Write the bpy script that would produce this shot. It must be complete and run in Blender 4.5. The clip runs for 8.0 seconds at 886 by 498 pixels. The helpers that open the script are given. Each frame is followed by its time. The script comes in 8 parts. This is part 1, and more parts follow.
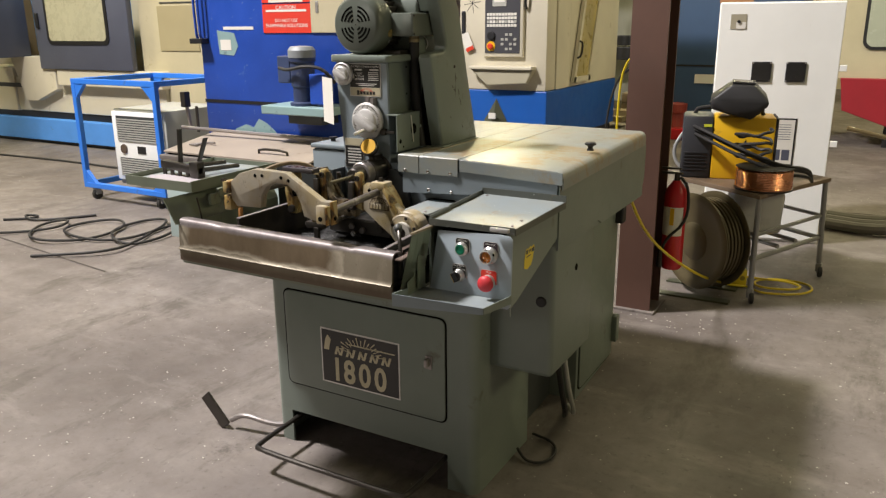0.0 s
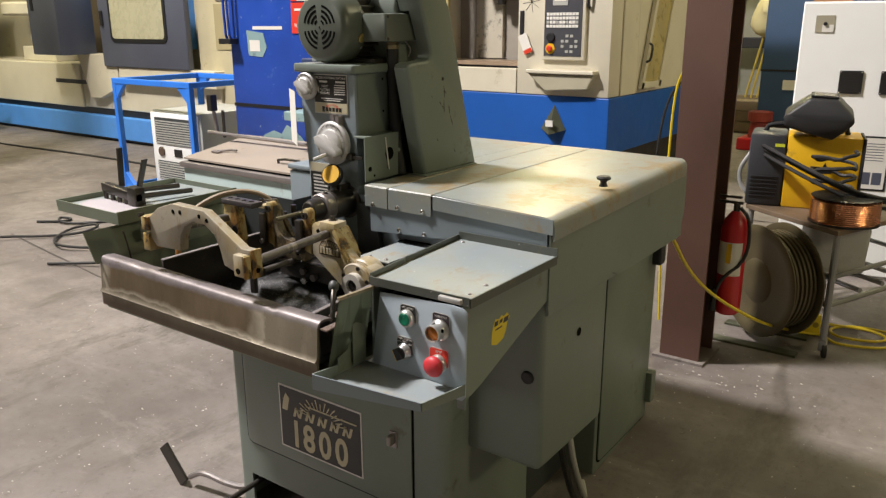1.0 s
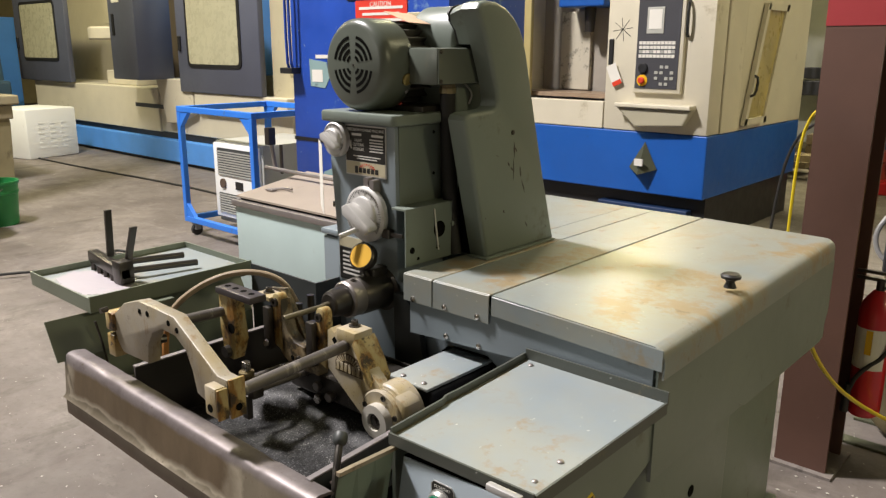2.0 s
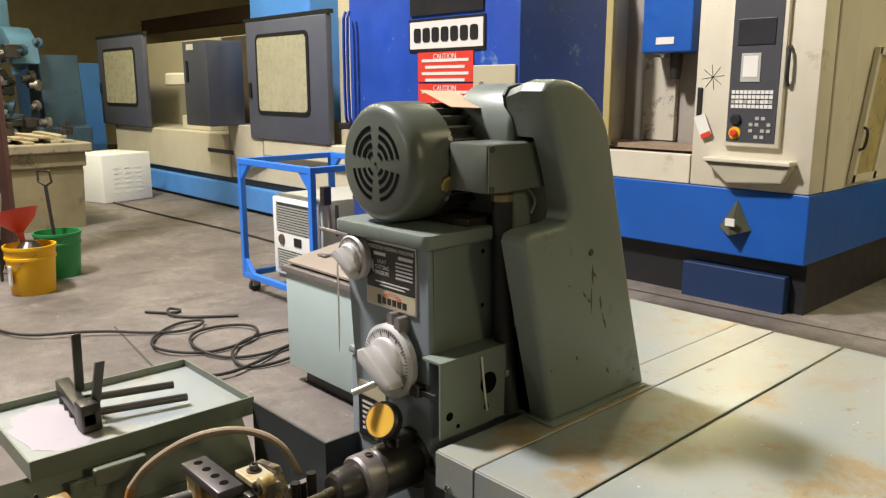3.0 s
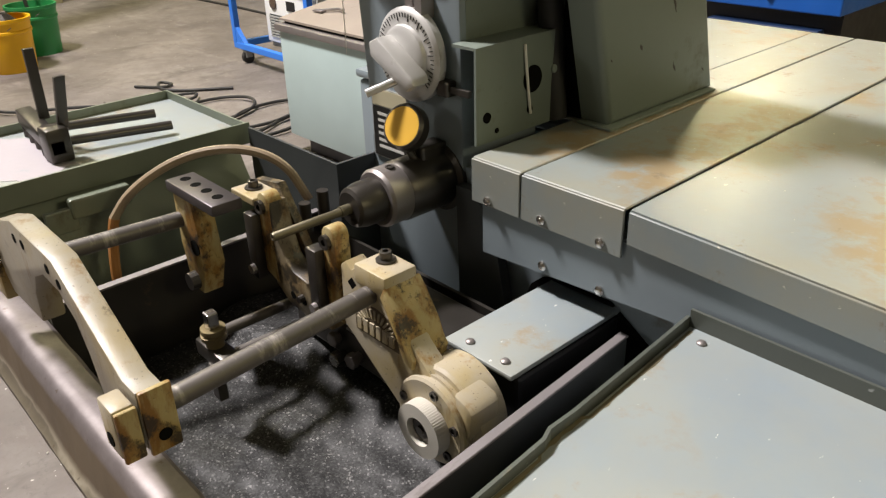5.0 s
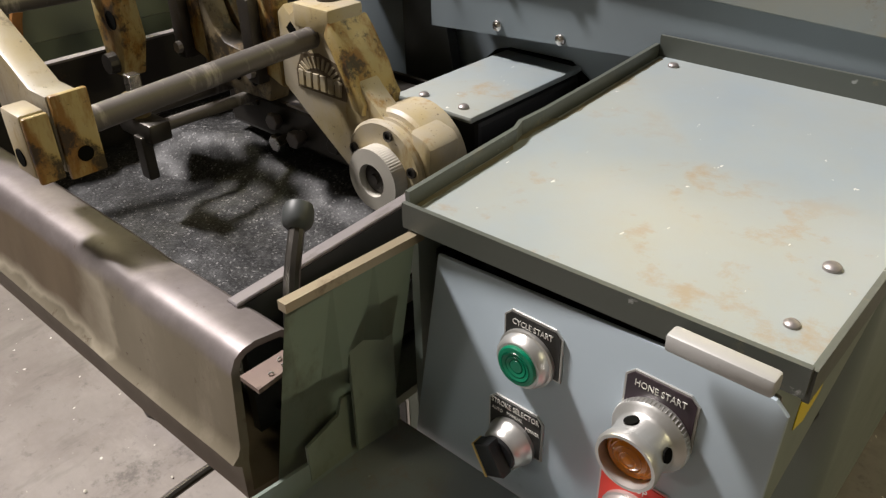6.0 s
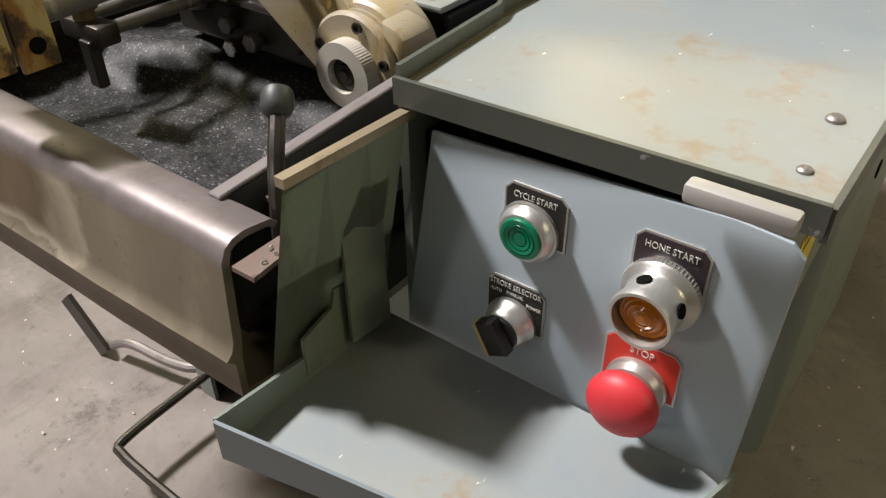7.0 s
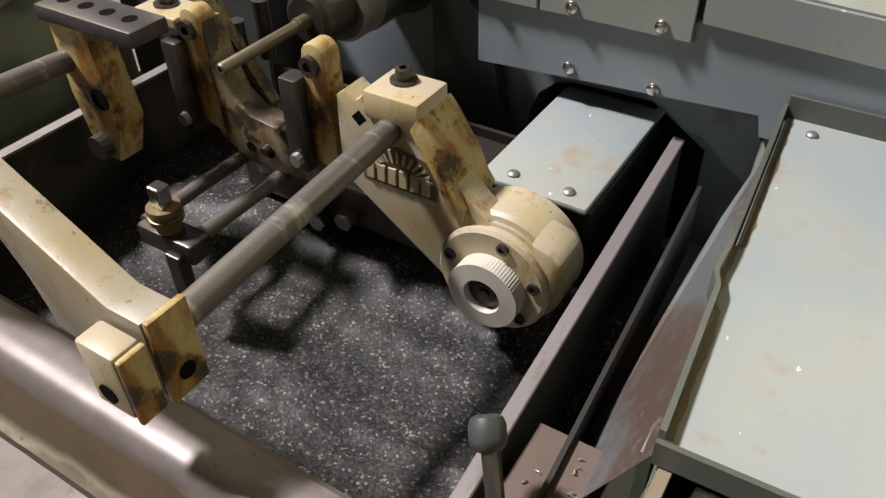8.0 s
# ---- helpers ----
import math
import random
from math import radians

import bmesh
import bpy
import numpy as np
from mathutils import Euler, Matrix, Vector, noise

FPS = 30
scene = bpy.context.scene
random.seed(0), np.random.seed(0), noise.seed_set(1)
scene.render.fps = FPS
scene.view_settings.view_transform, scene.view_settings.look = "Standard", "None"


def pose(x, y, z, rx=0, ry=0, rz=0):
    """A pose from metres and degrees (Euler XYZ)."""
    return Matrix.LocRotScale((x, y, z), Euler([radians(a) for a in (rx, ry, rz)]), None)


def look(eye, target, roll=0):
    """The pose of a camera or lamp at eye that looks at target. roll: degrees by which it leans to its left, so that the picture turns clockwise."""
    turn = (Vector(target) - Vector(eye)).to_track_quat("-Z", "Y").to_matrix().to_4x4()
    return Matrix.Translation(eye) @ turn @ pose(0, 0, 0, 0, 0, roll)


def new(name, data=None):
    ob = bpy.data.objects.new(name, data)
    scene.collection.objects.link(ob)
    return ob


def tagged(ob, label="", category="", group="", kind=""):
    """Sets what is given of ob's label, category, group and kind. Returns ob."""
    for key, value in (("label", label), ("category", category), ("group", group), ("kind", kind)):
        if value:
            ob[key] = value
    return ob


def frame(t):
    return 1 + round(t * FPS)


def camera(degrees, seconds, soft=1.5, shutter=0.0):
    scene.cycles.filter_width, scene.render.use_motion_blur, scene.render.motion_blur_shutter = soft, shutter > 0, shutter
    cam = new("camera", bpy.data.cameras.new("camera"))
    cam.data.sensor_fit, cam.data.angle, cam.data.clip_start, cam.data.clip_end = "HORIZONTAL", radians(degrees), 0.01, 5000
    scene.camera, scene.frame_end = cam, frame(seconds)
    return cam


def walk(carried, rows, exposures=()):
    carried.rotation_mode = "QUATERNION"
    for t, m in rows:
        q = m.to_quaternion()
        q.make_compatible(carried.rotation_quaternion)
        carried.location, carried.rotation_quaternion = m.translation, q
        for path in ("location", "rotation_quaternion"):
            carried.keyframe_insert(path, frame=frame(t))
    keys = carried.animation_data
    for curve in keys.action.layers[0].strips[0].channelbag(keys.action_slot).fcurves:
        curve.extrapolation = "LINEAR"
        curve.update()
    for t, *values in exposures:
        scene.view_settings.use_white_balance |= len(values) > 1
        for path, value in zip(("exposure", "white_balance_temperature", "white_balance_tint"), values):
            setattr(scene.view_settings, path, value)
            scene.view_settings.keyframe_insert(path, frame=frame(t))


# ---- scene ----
cam = camera(59.2, 8.0, soft=1.3)
PATH = [
    (0, (0.244, -0.033, 1.659), (-0.707, 1.636, 1.103), -0.5),
    (0.5, (0.254, 0.246, 1.657), (-0.766, 1.872, 1.094), -0.3),
    (1, (0.244, 0.625, 1.67), (-0.882, 2.181, 1.112), -0.2),
    (1.5, (0.144, 0.884, 1.677), (-1.064, 2.383, 1.137), 0.1),
    (2, (-0.101, 1.152, 1.697), (-1.392, 2.596, 1.197), 0.2),
    (2.2, (-0.168, 1.238, 1.702), (-1.498, 2.659, 1.241), 0.3),
    (3.3, (-0.497, 1.644, 1.806), (-1.959, 2.945, 1.396), -0.1),
    (3.5, (-0.531, 1.662, 1.796), (-2.002, 2.943, 1.354), -0.3),
    (3.8, (-0.561, 1.665, 1.758), (-2.025, 2.915, 1.216), -0.4),
    (4, (-0.57, 1.665, 1.729), (-2.018, 2.9, 1.116), -0.6),
    (4.1, (-0.569, 1.665, 1.714), (-2.008, 2.892, 1.063), -0.7),
    (5.3, (-0.608, 1.668, 1.506), (-1.879, 2.872, 0.539), -1.4),
    (5.5, (-0.609, 1.657, 1.453), (-1.842, 2.884, 0.465), -1.4),
    (5.7, (-0.603, 1.641, 1.409), (-1.799, 2.88, 0.392), -1.2),
    (6, (-0.59, 1.619, 1.352), (-1.736, 2.868, 0.291), -1.2),
    (6.3, (-0.585, 1.607, 1.305), (-1.663, 2.864, 0.184), -1.0),
    (6.5, (-0.583, 1.596, 1.285), (-1.613, 2.856, 0.123), -0.8),
    (6.7, (-0.582, 1.593, 1.269), (-1.597, 2.853, 0.092), -0.9),
    (7, (-0.615, 1.586, 1.309), (-1.587, 2.86, 0.113), -0.9),
    (7.3, (-0.681, 1.592, 1.381), (-1.632, 2.877, 0.178), -1.5),
    (7.5, (-0.74, 1.606, 1.415), (-1.659, 2.899, 0.197), -1.3),
    (7.7, (-0.792, 1.625, 1.437), (-1.695, 2.92, 0.21), -1.9),
    (8, (-0.894, 1.666, 1.465), (-1.723, 2.95, 0.175), -1.4),
]
walk(cam, [(t, look(eye, target, roll)) for t, eye, target, roll in PATH])

# ---- light ----
world = bpy.data.worlds.new("shop_air")
scene.world = world
world.use_nodes = True
world.node_tree.nodes["Background"].inputs[0].default_value = (1.0, 0.93, 0.72, 1)
world.node_tree.nodes["Background"].inputs[1].default_value = 0.001


def lamp(name, at, aim, w, h, watts, colour):
    d = bpy.data.lights.new(name, "AREA")
    d.shape, d.size, d.size_y, d.energy, d.color = "RECTANGLE", w, h, watts, colour
    ob = new(name, d)
    ob.matrix_world = look(at, aim)
    return ob


KEY = (1.0, 0.94, 0.925)
WARM = (1.0, 0.90, 0.54)
lamp("bay_lamp_key", (-6.85, 0.35, 10.0), (-1.1, 2.6, 0.9), 1.1, 1.1, 2450, KEY)
lamp("bay_lamp_south", (-5.0, -7.4, 4.3), (-1.1, 2.0, 0.9), 0.9, 0.9, 85, (1.0, 0.94, 0.86))
lamp("bay_lamp_north", (-7.6, 16.5, 6.6), (-2.0, 4.5, 0.9), 1.1, 1.1, 250, (1.0, 0.87, 0.45))
lamp("bay_lamp_east", (7.6, 2.4, 5.2), (-0.7, 2.9, 0.9), 0.8, 0.8, 105, WARM)
# Unseen warm fill lamps, added where the rest of the shop needed brightening.
for bx, by, bw in ((-9.5, 4.0, 155), (-14.0, 3.4, 380), (2.2, 7.4, 125), (-6.6, 9.2, 160), (-11.0, 5.6, 170), (4.6, 9.6, 140), (-0.9, 10.2, 110), (-2.6, 14.0, 330), (2.5, 14.0, 240)):
    lamp("warm_fill_lamp", (bx, by, 6.3), (bx, by, 0), 0.7, 0.7, bw * 0.72, WARM)


# ---- mesh tools ----
def part(name, bm, material, parent=None, label="", smooth=False):
    """One mesh object out of a bmesh in world coordinates, under a thing or a part."""
    if len(bm.verts):
        lo = Vector([min(v.co[i] for v in bm.verts) for i in range(3)])
        hi = Vector([max(v.co[i] for v in bm.verts) for i in range(3)])
        mid = (lo + hi) / 2
    else:
        mid = Vector((0, 0, 0))
    bmesh.ops.translate(bm, verts=bm.verts, vec=-mid)
    bmesh.ops.recalc_face_normals(bm, faces=bm.faces)
    me = bpy.data.meshes.new(name)
    bm.to_mesh(me)
    bm.free()
    me.materials.append(material)
    if smooth:
        for p in me.polygons:
            p.use_smooth = True
        me.set_sharp_from_angle(angle=radians(35))
    ob = new(name, me)
    if parent is None:
        ob.location = mid
    else:
        ob.parent = parent
        base = parent
        off = Vector((0, 0, 0))
        while base is not None:
            off += base.location
            base = base.parent
        ob.location = mid - off
    if label:
        ob["label"] = label
    return ob


def thing(name, at, label, category, group="", kind=""):
    ob = new(name)
    ob.location = at
    ob.empty_display_size = 0.1
    return tagged(ob, label, category, group, kind)


def B():
    return bmesh.new()


def box(bm, lo, hi, bevel=0.0, seg=2):
    """An upright block from corner to corner, its edges rounded by bevel."""
    r = bmesh.ops.create_cube(bm, size=1)
    vs = r["verts"]
    for v in vs:
        v.co = Vector([lo[i] + (v.co[i] + 0.5) * (hi[i] - lo[i]) for i in range(3)])
    if bevel > 0:
        es = list({e for v in vs for e in v.link_edges})
        bmesh.ops.bevel(bm, geom=es, offset=bevel, segments=seg, affect="EDGES", profile=0.5)
    return bm


def frame_of(d):
    d = Vector(d).normalized()
    a = Vector((0, 0, 1)) if abs(d.z) < 0.9 else Vector((1, 0, 0))
    u = d.cross(a).normalized()
    return d, u, d.cross(u).normalized()


def rings(bm, stations, seg=24, cap=True):
    """A turned body: stations of (centre, radius) along one axis."""
    c0, c1 = Vector(stations[0][0]), Vector(stations[-1][0])
    d, u, w = frame_of(c1 - c0)
    loops = []
    for c, r in stations:
        c = Vector(c)
        loops.append([bm.verts.new(c + u * (r * math.cos(2 * math.pi * k / seg)) + w * (r * math.sin(2 * math.pi * k / seg))) for k in range(seg)])
    for a, b in zip(loops, loops[1:]):
        for k in range(seg):
            bm.faces.new((a[k], a[(k + 1) % seg], b[(k + 1) % seg], b[k]))
    if cap:
        bm.faces.new(loops[0])
        bm.faces.new(loops[-1])
    return bm


def cyl(bm, p0, p1, r, seg=20, r1=None):
    return rings(bm, [(p0, r), (p1, r if r1 is None else r1)], seg)


def turned(bm, p0, d, prof, seg=28):
    """prof: (distance along d, radius)."""
    p0, d = Vector(p0), Vector(d).normalized()
    return rings(bm, [(p0 + d * a, max(r, 1e-4)) for a, r in prof], seg)


def tube(bm, pts, r, seg=8, smooth=0):
    pts = [Vector(p) for p in pts]
    for _ in range(smooth):
        q = [pts[0]]
        for a, b in zip(pts, pts[1:]):
            q += [a * 0.75 + b * 0.25, a * 0.25 + b * 0.75]
        pts = q + [pts[-1]]
    loops = []
    up = None
    for i, p in enumerate(pts):
        d = (pts[min(i + 1, len(pts) - 1)] - pts[max(i - 1, 0)])
        if d.length < 1e-7:
            continue
        d.normalize()
        if up is None:
            _, u, _ = frame_of(d)
        else:
            u = (up - d * up.dot(d))
            u = u.normalized() if u.length > 1e-5 else frame_of(d)[1]
        up = u
        w = d.cross(u)
        loops.append([bm.verts.new(p + u * (r * math.cos(2 * math.pi * k / seg)) + w * (r * math.sin(2 * math.pi * k / seg))) for k in range(seg)])
    for a, b in zip(loops, loops[1:]):
        for k in range(seg):
            bm.faces.new((a[k], a[(k + 1) % seg], b[(k + 1) % seg], b[k]))
    bm.faces.new(loops[0])
    bm.faces.new(loops[-1])
    return bm


def prism(bm, poly, axis, a, b, bevel=0.0, seg=2):
    """A flat outline pushed through from a to b. axis y: outline is (x, z); x: (y, z); z: (x, y)."""
    def put(p, t):
        if axis == "y":
            return (p[0], t, p[1])
        if axis == "x":
            return (t, p[0], p[1])
        return (p[0], p[1], t)
    va = [bm.verts.new(put(p, a)) for p in poly]
    vb = [bm.verts.new(put(p, b)) for p in poly]
    n = len(poly)
    fs = [bm.faces.new(va), bm.faces.new(vb)]
    for k in range(n):
        fs.append(bm.faces.new((va[k], va[(k + 1) % n], vb[(k + 1) % n], vb[k])))
    bmesh.ops.recalc_face_normals(bm, faces=fs)
    if bevel > 0:
        es = list({e for f in fs[:2] for e in f.edges})
        bmesh.ops.bevel(bm, geom=es, offset=bevel, segments=seg, affect="EDGES", profile=0.5)
    return bm


def rrect(x0, z0, x1, z1, r, n=5):
    out = []
    for cx, cz, a0 in ((x1 - r, z1 - r, 0), (x0 + r, z1 - r, 90), (x0 + r, z0 + r, 180), (x1 - r, z0 + r, 270)):
        for k in range(n + 1):
            a = radians(a0 + 90 * k / n)
            out.append((cx + r * math.cos(a), cz + r * math.sin(a)))
    return out


def spin_about(bm, verts, centre, axis, deg):
    bmesh.ops.rotate(bm, verts=verts, cent=Vector(centre), matrix=Matrix.Rotation(radians(deg), 3, axis))


def words(text, size, material, m, parent, name="lettering", label="", depth=0.0006, squeeze=1.0, bold=0.0):
    """Letters of the built-in font as a mesh; m places them (text runs along m's x, up along m's y)."""
    cu = bpy.data.curves.new(name, "FONT")
    cu.body, cu.size, cu.extrude, cu.align_x, cu.align_y = text, size, depth, "CENTER", "CENTER"
    cu.resolution_u = 3
    cu.offset = bold
    tmp = bpy.data.objects.new("tmp", cu)
    scene.collection.objects.link(tmp)
    bpy.context.view_layer.update()
    me = bpy.data.meshes.new_from_object(tmp.evaluated_get(bpy.context.evaluated_depsgraph_get()))
    bpy.data.objects.remove(tmp)
    bpy.data.curves.remove(cu)
    bm = B()
    bm.from_mesh(me)
    bpy.data.meshes.remove(me)
    for v in bm.verts:
        v.co.x *= squeeze
    bm.transform(m)
    return part(name, bm, material, parent, label)


def on_front(x, y, z):
    """A place on a face that looks towards -y: letters run along +x, up +z."""
    return pose(x, y, z, 90, 0, 0)


# ---- materials ----
def node_mat(name):
    m = bpy.data.materials.new(name)
    m.use_nodes = True
    nt = m.node_tree
    return m, nt, nt.nodes["Principled BSDF"]


def ramp(nt, fac, stops):
    n = nt.nodes.new("ShaderNodeValToRGB")
    while len(n.color_ramp.elements) < len(stops):
        n.color_ramp.elements.new(0.5)
    for e, (p, c) in zip(n.color_ramp.elements, stops):
        e.position, e.color = p, (*c, 1) if len(c) == 3 else c
    nt.links.new(fac, n.inputs[0])
    return n.outputs[0]


def noise_fac(nt, scale, detail=4, rough=0.6, stretch=(1, 1, 1), coord="Object"):
    tc = nt.nodes.new("ShaderNodeTexCoord")
    mp = nt.nodes.new("ShaderNodeMapping")
    mp.inputs["Scale"].default_value = stretch
    n = nt.nodes.new("ShaderNodeTexNoise")
    n.inputs["Scale"].default_value, n.inputs["Detail"].default_value, n.inputs["Roughness"].default_value = scale, detail, rough
    nt.links.new(tc.outputs[coord], mp.inputs[0])
    nt.links.new(mp.outputs[0], n.inputs["Vector"])
    return n.outputs["Fac"]


def mixc(nt, fac, a, b):
    n = nt.nodes.new("ShaderNodeMix")
    n.data_type = "RGBA"
    for s, v in ((n.inputs[0], fac), (n.inputs[6], a), (n.inputs[7], b)):
        if hasattr(v, "links"):
            nt.links.new(v, s)
        else:
            s.default_value = v if isinstance(v, float) else (*v, 1)
    return n.outputs[2]


def surface(name, colour, rough=0.5, metal=0.0, vary=0.12, stain=None, amount=0.0, stain_scale=6.0, bump=0.1, grain=60.0, stretch=(1, 1, 1), rough_vary=0.15, coat=0.0, stain2=None, amount2=0.0, scale2=25.0, specular=0.5):
    """Paint, metal or plastic: base colour, slow blotches, stains with hard-edged patches, fine grain in bump and gloss."""
    m, nt, p = node_mat(name)
    blot = noise_fac(nt, 2.3, 5, 0.6)
    lo = tuple(c * (1 - vary) for c in colour)
    hi = tuple(min(1, c * (1 + vary)) for c in colour)
    col = ramp(nt, blot, [(0.3, lo), (0.7, hi)])
    fine = noise_fac(nt, grain, 3, 0.6, stretch)
    if stain is not None:
        sf = noise_fac(nt, stain_scale, 8, 0.72, stretch)
        fac = ramp(nt, sf, [(0.62 - amount * 0.3, (0, 0, 0)), (0.70 - amount * 0.3 + 0.04, (1, 1, 1))])
        col = mixc(nt, fac, col, stain)
    if stain2 is not None:
        sf = noise_fac(nt, scale2, 6, 0.7)
        fac = ramp(nt, sf, [(0.66 - amount2 * 0.3, (0, 0, 0)), (0.70 - amount2 * 0.3, (1, 1, 1))])
        col = mixc(nt, fac, col, stain2)
    nt.links.new(col, p.inputs["Base Color"])
    r = nt.nodes.new("ShaderNodeMapRange")
    r.inputs["To Min"].default_value, r.inputs["To Max"].default_value = max(0.03, rough - rough_vary), min(1, rough + rough_vary)
    nt.links.new(noise_fac(nt, 9, 5, 0.65), r.inputs[0])
    nt.links.new(r.outputs[0], p.inputs["Roughness"])
    p.inputs["Metallic"].default_value = metal
    p.inputs["Coat Weight"].default_value = coat
    p.inputs["Specular IOR Level"].default_value = specular
    if bump > 0:
        b = nt.nodes.new("ShaderNodeBump")
        b.inputs["Strength"].default_value, b.inputs["Distance"].default_value = bump, 0.002
        nt.links.new(fine, b.inputs["Height"])
        nt.links.new(b.outputs[0], p.inputs["Normal"])
    return m


PAINT = surface("grey_green_enamel", (0.180, 0.212, 0.184), 0.40, 0, 0.10, (0.10, 0.085, 0.055), 0.02, 5, 0.06, 90, stain2=(0.36, 0.36, 0.33), amount2=-0.16, scale2=38)
# Same enamel as PAINT, with cool light and shade put into the colour.
PAINT_COOL = surface("enamel_in_cool_shade", (0.205, 0.245, 0.268), 0.40, 0, 0.08, (0.11, 0.10, 0.075), -0.05, 6, 0.06, 90)

def worn_sheet(name, base, rough, film, film_amt, rust, rust_lo, rust_scale, fleck, fleck_lo, dark, dark_lo):
    """Old painted sheet: thin film of dried coolant, soft-edged scuffs, pale flecks, dark streaks."""
    m, nt, p = node_mat(name)
    col = ramp(nt, noise_fac(nt, 2.1, 6, 0.6), [(0.3, tuple(c * 0.9 for c in base)), (0.7, tuple(c * 1.08 for c in base))])
    f = noise_fac(nt, 3.3, 9, 0.68)
    col = mixc(nt, ramp(nt, f, [(0.40, (0, 0, 0)), (0.72, (film_amt,) * 3)]), col, film)
    r1 = noise_fac(nt, rust_scale, 10, 0.72)
    patch = ramp(nt, noise_fac(nt, 2.4, 3, 0.5), [(0.43, (0, 0, 0)), (0.55, (1, 1, 1))])
    edge = ramp(nt, r1, [(rust_lo, (0, 0, 0)), (rust_lo + 0.10, (0.75, 0.75, 0.75))])
    both = nt.nodes.new("ShaderNodeMath")
    both.operation = "MULTIPLY"
    nt.links.new(patch, both.inputs[0])
    nt.links.new(edge, both.inputs[1])
    col = mixc(nt, both.outputs[0], col, rust)
    d = noise_fac(nt, 17, 9, 0.78)
    col = mixc(nt, ramp(nt, d, [(dark_lo, (0, 0, 0)), (dark_lo + 0.06, (0.7, 0.7, 0.7))]), col, dark)
    w = noise_fac(nt, 120, 3, 0.6, (1, 0.45, 1))
    col = mixc(nt, ramp(nt, w, [(fleck_lo, (0, 0, 0)), (fleck_lo + 0.015, (1, 1, 1))]), col, fleck)
    nt.links.new(col, p.inputs["Base Color"])
    q = nt.nodes.new("ShaderNodeMapRange")
    q.inputs["To Min"].default_value, q.inputs["To Max"].default_value = rough - 0.2, rough + 0.3
    nt.links.new(f, q.inputs[0])
    nt.links.new(q.outputs[0], p.inputs["Roughness"])
    b = nt.nodes.new("ShaderNodeBump")
    b.inputs["Strength"].default_value, b.inputs["Distance"].default_value = 0.12, 0.003
    nt.links.new(noise_fac(nt, 7, 7, 0.65), b.inputs["Height"])
    nt.links.new(b.outputs[0], p.inputs["Normal"])
    return m


PAINT_TOP = worn_sheet("worn_hood_enamel", (0.235, 0.268, 0.268), 0.34, (0.31, 0.275, 0.175), 0.75, (0.27, 0.185, 0.08), 0.49, 9.0, (0.5, 0.48, 0.4), 0.72, (0.17, 0.12, 0.065), 0.60)
TRAYPAINT = worn_sheet("pale_tray_enamel", (0.262, 0.305, 0.325), 0.36, (0.33, 0.315, 0.235), 0.7, (0.29, 0.225, 0.14), 0.54, 15.0, (0.62, 0.62, 0.58), 0.715, (0.22, 0.19, 0.13), 0.71)
# Enamel made paler and bluer here in place of stronger front light.
PANEL_LIT = surface("front_lit_panel_enamel", (0.375, 0.44, 0.485), 0.38, 0, 0.05, (0.22, 0.24, 0.24), -0.04, 7, 0.05, 90)


